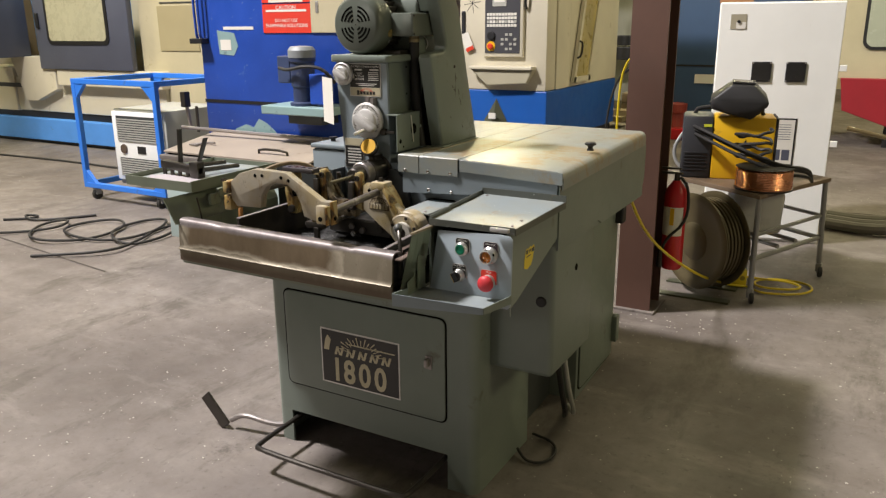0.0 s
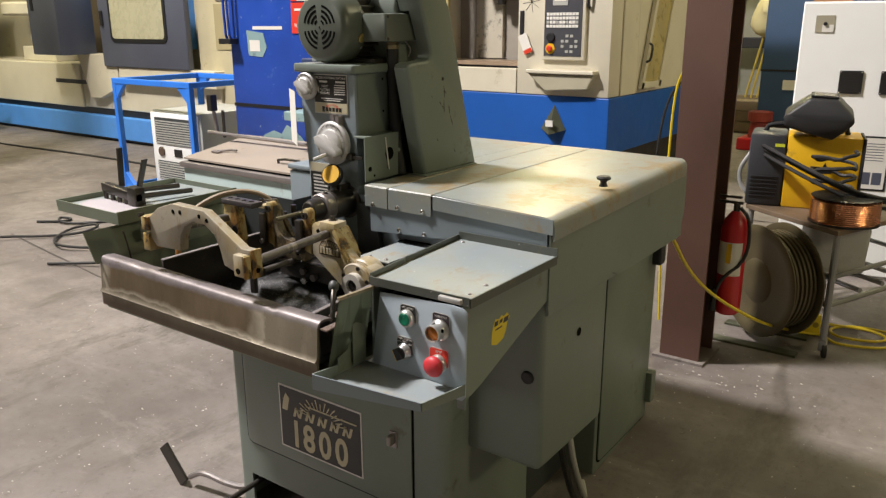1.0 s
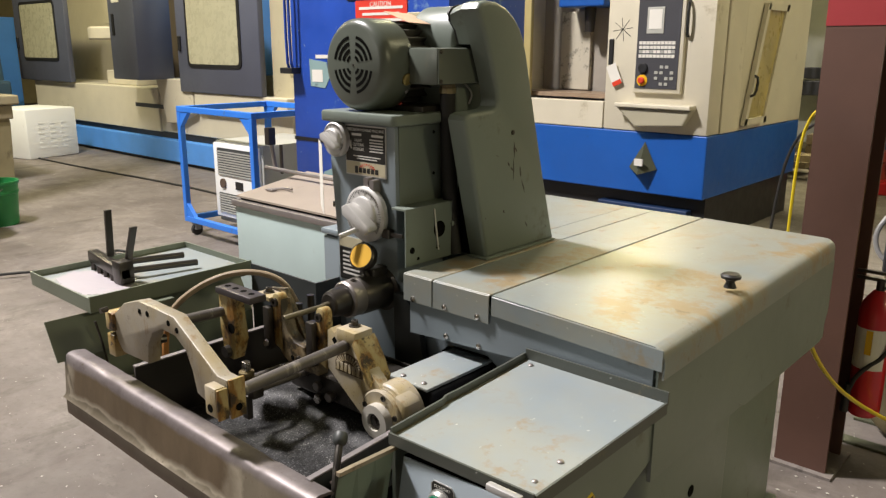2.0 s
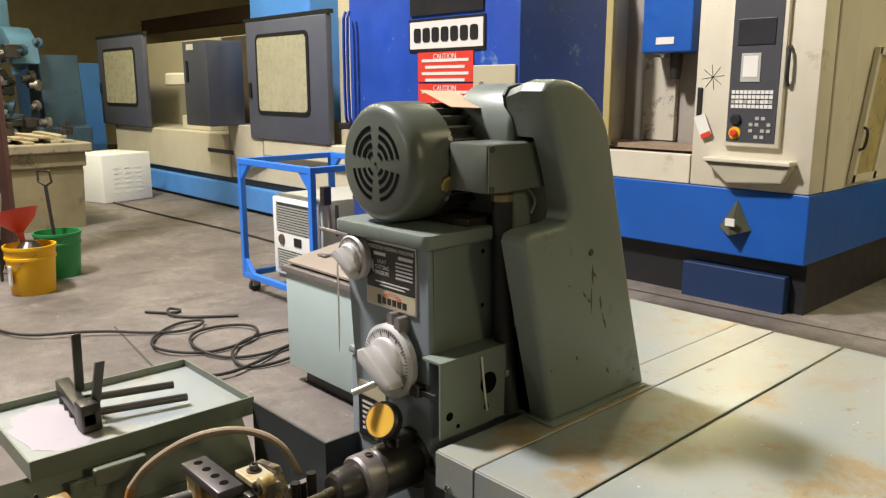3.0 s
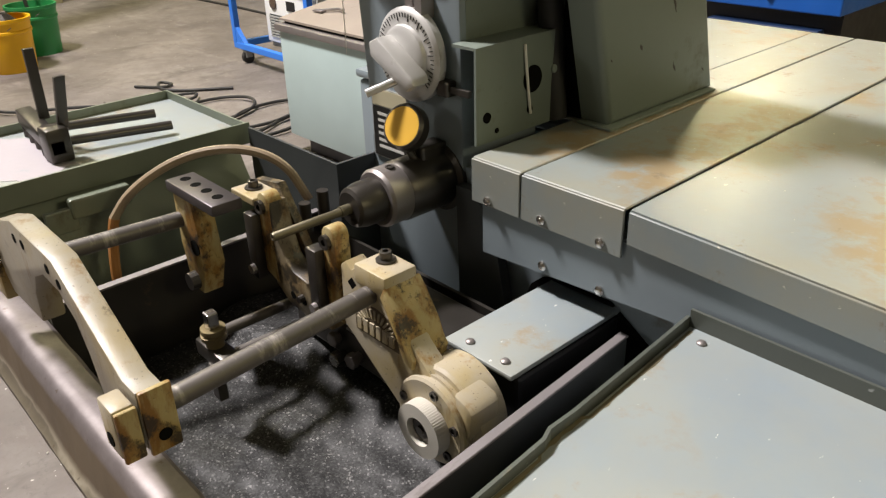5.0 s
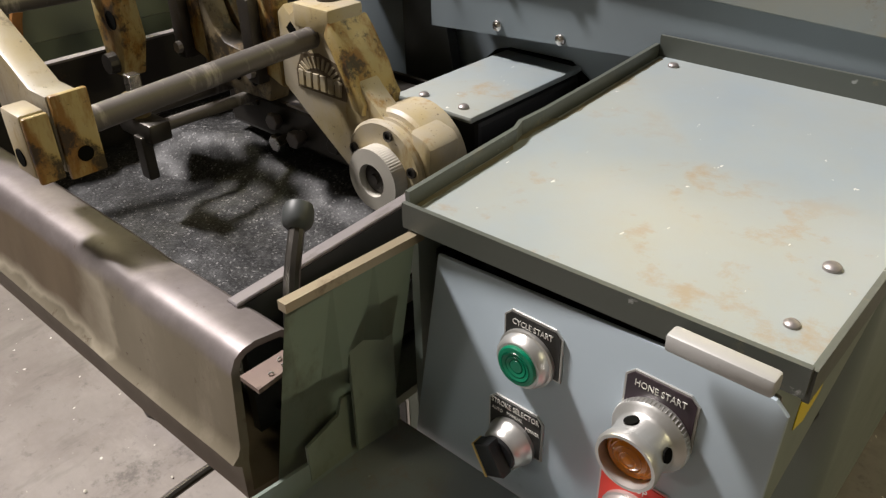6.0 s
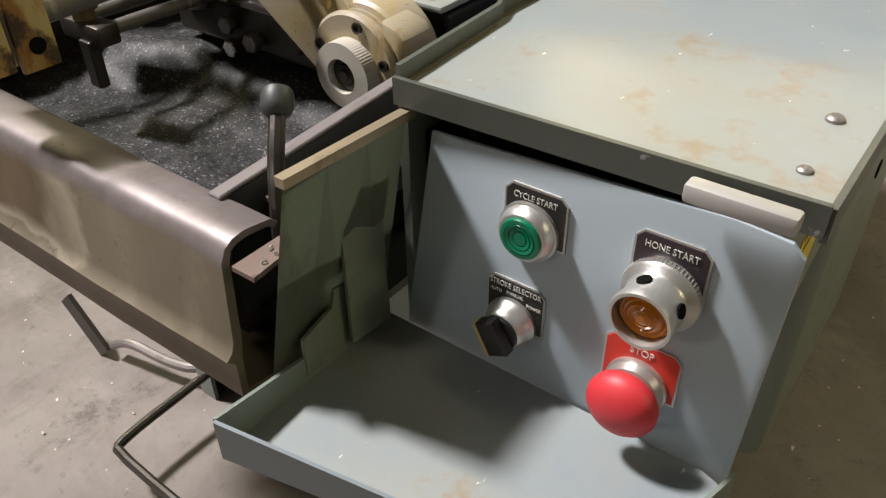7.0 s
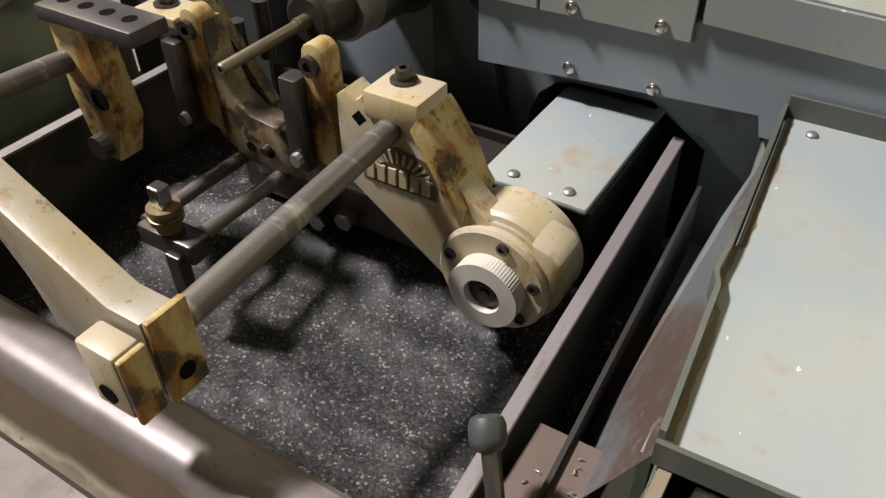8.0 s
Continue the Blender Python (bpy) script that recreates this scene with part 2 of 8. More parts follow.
def trough_material():
    """Bare sheet steel, brown oil film with a pale dried edge on the face, lip rubbed bare."""
    m, nt, p = node_mat("wavy_bare_steel")
    geo = nt.nodes.new("ShaderNodeNewGeometry")
    sep = nt.nodes.new("ShaderNodeSeparateXYZ")
    nt.links.new(geo.outputs["Position"], sep.inputs[0])

    def calc(op, a, b):
        n = nt.nodes.new("ShaderNodeMath")
        n.operation = op
        for k, v in enumerate((a, b)):
            if isinstance(v, (int, float)):
                n.inputs[k].default_value = v
            else:
                nt.links.new(v, n.inputs[k])
        return n.outputs[0]

    col = ramp(nt, noise_fac(nt, 5, 7, 0.62, (1, 1, 0.6)), [(0.32, (0.140, 0.118, 0.080)), (0.68, (0.215, 0.186, 0.135))])
    col = mixc(nt, ramp(nt, noise_fac(nt, 26, 7, 0.7, (1, 1, 0.35)), [(0.52, (0, 0, 0)), (0.68, (0.6,) * 3)]), col, (0.28, 0.245, 0.185))
    wave = noise_fac(nt, 5.5, 5, 0.55)
    # inside of the film: away from the right end and above the ridge, with a wandering edge
    right = calc("MULTIPLY", calc("SUBTRACT", -1.205, sep.outputs[0]), 1.2)
    left = calc("MULTIPLY", calc("ADD", sep.outputs[0], 1.872), 1.6)
    low = calc("MULTIPLY", calc("SUBTRACT", sep.outputs[2], 0.906), 3.2)
    dist = calc("MINIMUM", calc("MINIMUM", right, left), low)
    dist = calc("ADD", dist, calc("MULTIPLY", calc("SUBTRACT", wave, 0.5), 0.22))
    edge = ramp(nt, dist, [(0.0, (0, 0, 0)), (0.012, (0.75,) * 3), (0.03, (0.35,) * 3), (0.055, (0, 0, 0))])
    film = ramp(nt, dist, [(0.012, (0, 0, 0)), (0.05, (0.92,) * 3)])
    col = mixc(nt, film, col, ramp(nt, noise_fac(nt, 9, 6, 0.65, (1, 1, 0.4)), [(0.35, (0.090, 0.063, 0.034)), (0.7, (0.145, 0.105, 0.062))]))
    col = mixc(nt, edge, col, (0.40, 0.355, 0.27))
    band = ramp(nt, calc("ADD", sep.outputs[2], calc("MULTIPLY", calc("SUBTRACT", wave, 0.5), 0.03)), [(0.870, (0.85,) * 3), (0.890, (0, 0, 0))])
    col = mixc(nt, band, col, (0.105, 0.075, 0.048))
    bare = ramp(nt, calc("ADD", sep.outputs[2], calc("MULTIPLY", calc("SUBTRACT", noise_fac(nt, 14, 6, 0.6), 0.5), 0.02)), [(0.977, (0, 0, 0)), (0.986, (0.9,) * 3)])
    col = mixc(nt, bare, col, ramp(nt, noise_fac(nt, 18, 7, 0.7), [(0.35, (0.15, 0.130, 0.130)), (0.65, (0.225, 0.200, 0.200))]))
    col = mixc(nt, ramp(nt, noise_fac(nt, 60, 5, 0.7), [(0.63, (0, 0, 0)), (0.68, (0.7,) * 3)]), col, (0.10, 0.07, 0.045))
    nt.links.new(col, p.inputs["Base Color"])
    p.inputs["Metallic"].default_value = 0.4
    q = nt.nodes.new("ShaderNodeMapRange")
    q.inputs["To Min"].default_value, q.inputs["To Max"].default_value = 0.36, 0.60
    nt.links.new(noise_fac(nt, 12, 6, 0.65), q.inputs[0])
    nt.links.new(q.outputs[0], p.inputs["Roughness"])
    b = nt.nodes.new("ShaderNodeBump")
    b.inputs["Strength"].default_value, b.inputs["Distance"].default_value = 0.4, 0.007
    nt.links.new(noise_fac(nt, 6, 3, 0.5, (1, 1, 0.6)), b.inputs["Height"])
    nt.links.new(b.outputs[0], p.inputs["Normal"])
    return m


TROUGH = trough_material()
MOTORPAINT = surface("dark_motor_enamel", (0.112, 0.128, 0.106), 0.32, 0, 0.1, (0.16, 0.15, 0.11), 0.03, 5, 0.08, 60, rough_vary=0.1)
RAILSTEEL = surface("dull_worn_rail", (0.22, 0.20, 0.20), 0.5, 0.3, 0.15, (0.10, 0.08, 0.065), 0.08, 9, 0.1, 90, (1, 0.3, 1))
GREENPAINT = surface("oily_green_enamel", (0.165, 0.19, 0.14), 0.42, 0, 0.2, (0.09, 0.08, 0.045), 0.12, 5, 0.1, 60, (1, 1, 0.5))
DARKPAINT = surface("dark_panel_paint", (0.045, 0.05, 0.05), 0.5, 0, 0.15, None, 0, 5, 0.1, 60)
BLACK = surface("black_plastic", (0.014, 0.014, 0.015), 0.45, 0, 0.15)
# Near-black colour that stands in for the shade in holes, slots and gaps.
GAP_SHADE = surface("painted_recess_shade", (0.006, 0.006, 0.005), 0.95, 0, 0.1, bump=0, rough_vary=0.02, specular=0.05)
STEEL = surface("worn_steel", (0.30, 0.275, 0.265), 0.46, 0.7, 0.15, (0.13, 0.095, 0.06), 0.08, 7, 0.1, 120, (1, 1, 1))
BRIGHT = surface("bright_steel", (0.62, 0.60, 0.57), 0.25, 1.0, 0.08, (0.30, 0.26, 0.20), 0.03, 18, 0.05, 150)
DARKSTEEL = surface("dark_oiled_steel", (0.075, 0.068, 0.060), 0.35, 0.7, 0.2, (0.15, 0.11, 0.07), 0.02, 14, 0.1, 120)
SHAFT = surface("scored_shaft", (0.14, 0.128, 0.118), 0.42, 0.4, 0.2, (0.40, 0.37, 0.33), 0.22, 26, 0.12, 90, (0.3, 1, 0.3))


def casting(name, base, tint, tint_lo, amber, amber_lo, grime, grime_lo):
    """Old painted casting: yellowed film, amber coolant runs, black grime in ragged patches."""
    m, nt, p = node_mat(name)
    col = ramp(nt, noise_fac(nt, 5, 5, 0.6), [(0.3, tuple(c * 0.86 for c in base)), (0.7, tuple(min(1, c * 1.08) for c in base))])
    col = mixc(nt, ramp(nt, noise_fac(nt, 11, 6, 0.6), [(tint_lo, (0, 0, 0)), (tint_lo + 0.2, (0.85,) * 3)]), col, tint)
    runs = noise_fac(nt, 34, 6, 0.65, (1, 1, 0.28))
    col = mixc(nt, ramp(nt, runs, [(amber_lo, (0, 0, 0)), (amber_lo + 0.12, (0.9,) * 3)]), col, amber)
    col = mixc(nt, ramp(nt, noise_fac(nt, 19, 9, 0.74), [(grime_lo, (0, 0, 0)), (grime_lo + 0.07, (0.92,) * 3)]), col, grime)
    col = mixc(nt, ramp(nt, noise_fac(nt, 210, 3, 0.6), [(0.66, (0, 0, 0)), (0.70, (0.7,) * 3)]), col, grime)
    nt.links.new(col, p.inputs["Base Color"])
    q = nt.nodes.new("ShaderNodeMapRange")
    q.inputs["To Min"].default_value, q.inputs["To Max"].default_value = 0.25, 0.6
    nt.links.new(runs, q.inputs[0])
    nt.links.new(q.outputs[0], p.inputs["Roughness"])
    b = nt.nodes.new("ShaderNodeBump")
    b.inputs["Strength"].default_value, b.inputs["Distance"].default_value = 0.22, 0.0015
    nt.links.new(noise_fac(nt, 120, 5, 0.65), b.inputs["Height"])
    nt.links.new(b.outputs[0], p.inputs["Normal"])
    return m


CREAM = casting("yellowed_cream_casting", (0.44, 0.385, 0.285), (0.42, 0.33, 0.15), 0.43, (0.27, 0.15, 0.03), 0.60, (0.07, 0.05, 0.03), 0.63)
# Grimy cream; the shade on the plate's front is in the colour too.
GRIMYSHADED = casting("grimy_shaded_cream_casting", (0.315, 0.285, 0.222), (0.28, 0.225, 0.12), 0.44, (0.19, 0.11, 0.03), 0.58, (0.075, 0.055, 0.035), 0.60)
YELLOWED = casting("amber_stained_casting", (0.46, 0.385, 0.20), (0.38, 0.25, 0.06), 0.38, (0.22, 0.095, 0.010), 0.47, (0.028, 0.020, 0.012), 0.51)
OILYCAST = casting("oil_blackened_casting", (0.25, 0.215, 0.15), (0.20, 0.14, 0.06), 0.40, (0.10, 0.055, 0.015), 0.48, (0.022, 0.018, 0.013), 0.47)
ALU = surface("brushed_aluminium", (0.60, 0.59, 0.56), 0.36, 0.78, 0.08, (0.4, 0.36, 0.30), 0.0, 20, 0.08, 160)
DIALALU = surface("pale_dial_aluminium", (0.60, 0.59, 0.57), 0.45, 0.3, 0.06, (0.40, 0.37, 0.32), 0.02, 22, 0.06, 160)
PAPER = surface("card", (0.70, 0.68, 0.62), 0.85, 0, 0.05)
RED = surface("red_plastic", (0.58, 0.035, 0.045), 0.5, 0, 0.06)
GREENB = surface("green_lens", (0.0, 0.17, 0.085), 0.3, 0, 0.05)
AMBER = surface("amber_lens", (0.50, 0.15, 0.004), 0.12, 0, 0.1, coat=0.6)
YELLOW = surface("yellow_paint", (0.72, 0.42, 0.01), 0.45, 0, 0.08, (0.35, 0.22, 0.03), 0.0, 10)
PLATEBK = surface("black_printed_plate", (0.022, 0.021, 0.019), 0.35, 0, 0.15)
PLATECR = surface("cream_print", (0.55, 0.50, 0.34), 0.5, 0, 0.1)
PLATEWH = surface("white_print", (0.68, 0.67, 0.62), 0.45, 0, 0.05)
RUBBER = surface("black_rubber", (0.02, 0.019, 0.018), 0.6, 0, 0.2, (0.08, 0.07, 0.06), 0.02, 9)
ORANGEHOSE = surface("amber_hose", (0.38, 0.17, 0.05), 0.35, 0, 0.2)
BROWNHOSE = surface("tan_hose", (0.30, 0.23, 0.15), 0.4, 0, 0.2)
BLUECART = surface("bright_blue_paint", (0.035, 0.205, 0.76), 0.42, 0, 0.06, (0.10, 0.12, 0.16), -0.02, 8)
NAVY = surface("scratched_blue_paint", (0.017, 0.068, 0.385), 0.42, 0, 0.16, (0.26, 0.42, 0.55), 0.02, 2.6, 0.08, 60, stain2=(0.42, 0.48, 0.56), amount2=0.03, scale2=30)
CNCBLUE = surface("cnc_blue_paint", (0.011, 0.092, 0.39), 0.4, 0, 0.08, (0.03, 0.05, 0.10), -0.02, 4)
LATHEBLUE = surface("pale_blue_paint", (0.085, 0.28, 0.74), 0.45, 0, 0.08, (0.10, 0.12, 0.14), -0.02, 5)
TEAL = surface("peeling_teal_paint", (0.24, 0.36, 0.36), 0.5, 0, 0.12, (0.05, 0.07, 0.09), 0.2, 9)
TANK = surface("pale_teal_paint", (0.40, 0.50, 0.49), 0.5, 0, 0.06, (0.22, 0.14, 0.09), 0.0, 4, 0.06, 60, (1, 1, 0.35), stain2=(0.05, 0.10, 0.18), amount2=-0.10, scale2=14)
TANKTOP = surface("dusty_steel_top", (0.33, 0.28, 0.23), 0.6, 0.2, 0.12, (0.20, 0.15, 0.11), 0.05, 6)
OFFWHITE = surface("machine_off_white", (0.60, 0.555, 0.435), 0.5, 0, 0.06, (0.34, 0.29, 0.18), 0.0, 3, 0.05, 40)
CREAMPANEL = surface("cream_panel", (0.50, 0.45, 0.30), 0.5, 0, 0.06, (0.30, 0.25, 0.13), 0.0, 3, 0.05, 40)
SLATE = surface("slate_door_paint", (0.082, 0.090, 0.125), 0.45, 0, 0.07, (0.14, 0.14, 0.15), -0.04, 5)
WHITECAB = surface("white_enclosure", (0.87, 0.88, 0.85), 0.45, 0, 0.03, (0.55, 0.53, 0.47), -0.06, 3, 0.03, 40)
UNITGREY = surface("chiller_grey", (0.40, 0.40, 0.36), 0.5, 0, 0.05)
POSTPAINT = surface("maroon_column_paint", (0.100, 0.051, 0.037), 0.5, 0, 0.15, (0.085, 0.045, 0.035), 0.14, 2.5, 0.1, 40, stain2=(0.30, 0.27, 0.25), amount2=-0.2, scale2=40)
REDPAINT = surface("red_enamel", (0.50, 0.012, 0.018), 0.35, 0, 0.06, coat=0.3)
REDBAND = surface("red_band_paint", (0.33, 0.03, 0.035), 0.5, 0, 0.1)
COPPER = surface("copper_wire", (0.72, 0.33, 0.17), 0.25, 1.0, 0.15, None, 0, 5, 0.25, 160, (0.05, 0.05, 4))
REELMAT = surface("rusty_reel", (0.085, 0.068, 0.032), 0.5, 0.2, 0.2, (0.08, 0.062, 0.038), 0.05, 6)
WOODTOP = surface("scorched_table_top", (0.17, 0.12, 0.075), 0.6, 0.1, 0.25, (0.07, 0.05, 0.04), 0.08, 6)
TABLELEG = surface("grey_tube_paint", (0.30, 0.30, 0.29), 0.4, 0.3, 0.1, (0.15, 0.12, 0.09), 0.03, 10)
CORDYEL = surface("yellow_cord", (0.72, 0.55, 0.02), 0.45, 0, 0.05)
GREENBUCK = surface("green_bucket_plastic", (0.02, 0.22, 0.06), 0.4, 0, 0.08)
YELBUCK = surface("yellow_bucket_plastic", (0.78, 0.42, 0.0), 0.4, 0, 0.06)
ORANGERED = surface("orange_red_plastic", (0.62, 0.05, 0.02), 0.4, 0, 0.08)
SIGNRED = surface("sign_red", (0.68, 0.05, 0.03), 0.45, 0, 0.04)
MILLBLUE = surface("mill_blue_grey", (0.04, 0.085, 0.13), 0.5, 0.1, 0.25, (0.03, 0.03, 0.03), 0.1, 6)
WALLMAT = surface("cream_block_wall", (0.42, 0.36, 0.21), 0.85, 0, 0.1, (0.33, 0.28, 0.16), 0.02, 1.2, 0.1, 25)
# Dark colour for unseen walls and ceiling, chosen to cut bounced light.
DARK_SHELL = surface("unseen_dark_shell", (0.13, 0.115, 0.085), 0.85, 0, 0.1)
SKINNY = surface("dark_olive", (0.060, 0.064, 0.036), 0.5, 0, 0.1)


def floor_material():
    m, nt, p = node_mat("worn_concrete")
    a = noise_fac(nt, 0.9, 8, 0.62)
    col = ramp(nt, a, [(0.30, (0.095, 0.080, 0.072)), (0.52, (0.175, 0.153, 0.140)), (0.72, (0.25, 0.222, 0.20))])
    b = noise_fac(nt, 7, 9, 0.7)
    col = mixc(nt, ramp(nt, b, [(0.40, (0, 0, 0)), (0.75, (0.55, 0.55, 0.55))]), col, (0.115, 0.09, 0.075))
    c = noise_fac(nt, 2.1, 6, 0.75, (1, 0.35, 1))
    col = mixc(nt, ramp(nt, c, [(0.54, (0, 0, 0)), (0.64, (0.75, 0.75, 0.75))]), col, (0.085, 0.072, 0.06))
    e = noise_fac(nt, 3.4, 7, 0.7, (0.4, 1, 1))
    col = mixc(nt, ramp(nt, e, [(0.55, (0, 0, 0)), (0.72, (0.6, 0.6, 0.6))]), col, (0.29, 0.262, 0.24))
    g = noise_fac(nt, 24, 9, 0.78)
    col = mixc(nt, ramp(nt, g, [(0.56, (0, 0, 0)), (0.66, (0.55, 0.55, 0.55))]), col, (0.07, 0.058, 0.05))
    k = noise_fac(nt, 1.7, 10, 0.8)
    col = mixc(nt, ramp(nt, k, [(0.60, (0, 0, 0)), (0.66, (0.7, 0.7, 0.7))]), col, (0.06, 0.05, 0.043))
    d = noise_fac(nt, 55, 2, 0.5)
    col = mixc(nt, ramp(nt, d, [(0.738, (0, 0, 0)), (0.752, (1, 1, 1))]), col, (0.55, 0.52, 0.47))
    nt.links.new(col, p.inputs["Base Color"])
    r = nt.nodes.new("ShaderNodeMapRange")
    r.inputs["To Min"].default_value, r.inputs["To Max"].default_value = 0.42, 0.8
    nt.links.new(b, r.inputs[0])
    nt.links.new(r.outputs[0], p.inputs["Roughness"])
    bp = nt.nodes.new("ShaderNodeBump")
    bp.inputs["Strength"].default_value, bp.inputs["Distance"].default_value = 0.25, 0.004
    nt.links.new(noise_fac(nt, 28, 8, 0.7), bp.inputs["Height"])
    nt.links.new(bp.outputs[0], p.inputs["Normal"])
    return m


CONCRETE = floor_material()


def grit_material():
    m, nt, p = node_mat("black_grit")
    v = nt.nodes.new("ShaderNodeTexVoronoi")
    v.inputs["Scale"].default_value = 430
    tc = nt.nodes.new("ShaderNodeTexCoord")
    nt.links.new(tc.outputs["Object"], v.inputs["Vector"])
    sep = nt.nodes.new("ShaderNodeSeparateColor")
    nt.links.new(v.outputs["Color"], sep.inputs[0])
    col = ramp(nt, sep.outputs[0], [(0.0, (0.005, 0.005, 0.005)), (0.42, (0.019, 0.019, 0.019)), (0.76, (0.036, 0.036, 0.036)), (0.93, (0.066, 0.066, 0.065)), (1.0, (0.20, 0.195, 0.19))])
    nt.links.new(col, p.inputs["Base Color"])
    p.inputs["Roughness"].default_value = 0.55
    p.inputs["Specular IOR Level"].default_value = 0.35
    bp = nt.nodes.new("ShaderNodeBump")
    bp.inputs["Strength"].default_value, bp.inputs["Distance"].default_value = 1.0, 0.003
    nt.links.new(sep.outputs[1], bp.inputs["Height"])
    nt.links.new(bp.outputs[0], p.inputs["Normal"])
    return m


GRIT = grit_material()


DIRTYGLASS = surface("clouded_window", (0.40, 0.385, 0.27), 0.28, 0, 0.10, (0.33, 0.31, 0.20), -0.1, 1.5)


# ---- setting ----
def smooth01(a, b, x):
    t = min(1, max(0, (x - a) / (b - a)))
    return t * t * (3 - 2 * t)


def floor_z(x, y):
    """The slab dips a little towards the honing machine."""
    return -0.07 * smooth01(-4.2, -2.4, x) * (1 - smooth01(2.7, 4.2, y))


# First is a slab joint; the two by the mill stand for rails/cables.
FLOOR_LINES = (((-6.3, 3.58), (-4.4, 3.33), 0.007), ((-5.2, 7.36), (0.5, 7.66), 0.009), ((-5.2, 6.9), (0.5, 7.2), 0.009))


def build_setting():
    bm = B()
    xs = [-26 + 0.4 * i for i in range(91)]
    ys = [-8 + 0.4 * i for i in range(76)]
    grid = [[bm.verts.new((x, y, floor_z(x, y) + 0.004 * noise.noise((x * 0.7, y * 0.7, 0)) * (0.3 if y < 5 else 1))) for x in xs] for y in ys]
    for j in range(len(ys) - 1):
        for i in range(len(xs) - 1):
            bm.faces.new((grid[j][i], grid[j][i + 1], grid[j + 1][i + 1], grid[j + 1][i]))
    tagged(part("floor", bm, CONCRETE, smooth=True), "stained grey concrete workshop floor with oil marks", "floor", kind="structure")
    for n, lo, hi in (("wall_north", (-26, 22, -0.1), (10, 22.3, 11)), ("wall_south", (-26, -8.3, -0.1), (10, -8, 11)), ("wall_west", (-26.3, -8, -0.1), (-26, 22, 11)), ("wall_east", (10, -8, -0.1), (10.3, 22, 11))):
        # south and east walls are unseen, kept dark against bounced light
        if n in ("wall_south", "wall_east"):
            tagged(part(n, box(B(), lo, hi), DARK_SHELL), "unseen dark wall added to close the workshop and cut bounced light", "wall", kind="structure")
        else:
            tagged(part(n, box(B(), lo, hi), WALLMAT), "cream painted block wall of the workshop", "wall", kind="structure")
    joint = surface("dark_floor_line", (0.075, 0.064, 0.055), 0.8, 0, 0.2)
    for (xa, ya), (xb, yb), w in FLOOR_LINES:
        d = Vector((xb - xa, yb - ya)).normalized()
        nx, ny = -d.y * w, d.x * w
        tagged(part("trim_floor_line", prism(B(), [(xa - nx, ya - ny), (xb - nx, yb - ny), (xb + nx, yb + ny), (xa + nx, ya + ny)], "z", 0.0042, 0.0055), joint), "dark line on the concrete: slab joint, rails/cables by the mill", "floor joint", kind="structure")
    # unseen ceiling, likewise kept dark
    tagged(part("ceiling", box(B(), (-26, -8, 11), (10, 22, 11.2)), DARK_SHELL), "unseen dark ceiling added to close the workshop and cut bounced light", "ceiling", kind="structure")


build_setting()


# ---- the honing machine ----
FZ = -0.07
M = thing("honing_machine", (-1.3, 2.6, FZ), "grey-green cabinet honing machine with motor head, standing on the concrete", "honing machine")


def screw(parent, at, d, r=0.006, mat=None, name="screw", label=""):
    at, d = Vector(at), Vector(d).normalized()
    bm = turned(B(), at, d, [(0, r * 1.02), (r * 0.35, r), (r * 0.6, r * 0.75), (r * 0.7, r * 0.3)], 14)
    return part(name, bm, mat or BRIGHT, parent, label, smooth=True)


def cap_bolt(parent, at, d, r=0.007, h=0.008, name="cap_bolt", mat=None):
    at, d = Vector(at), Vector(d).normalized()
    bm = turned(B(), at, d, [(0, r * 1.7), (0.0025, r * 1.7), (0.0026, r), (0.0026 + h, r), (0.003 + h, r * 0.85), (0.003 + h, r * 0.5), (h * 0.4, r * 0.5)], 16)
    return part(name, bm, mat or DARKSTEEL, parent, "", smooth=True)


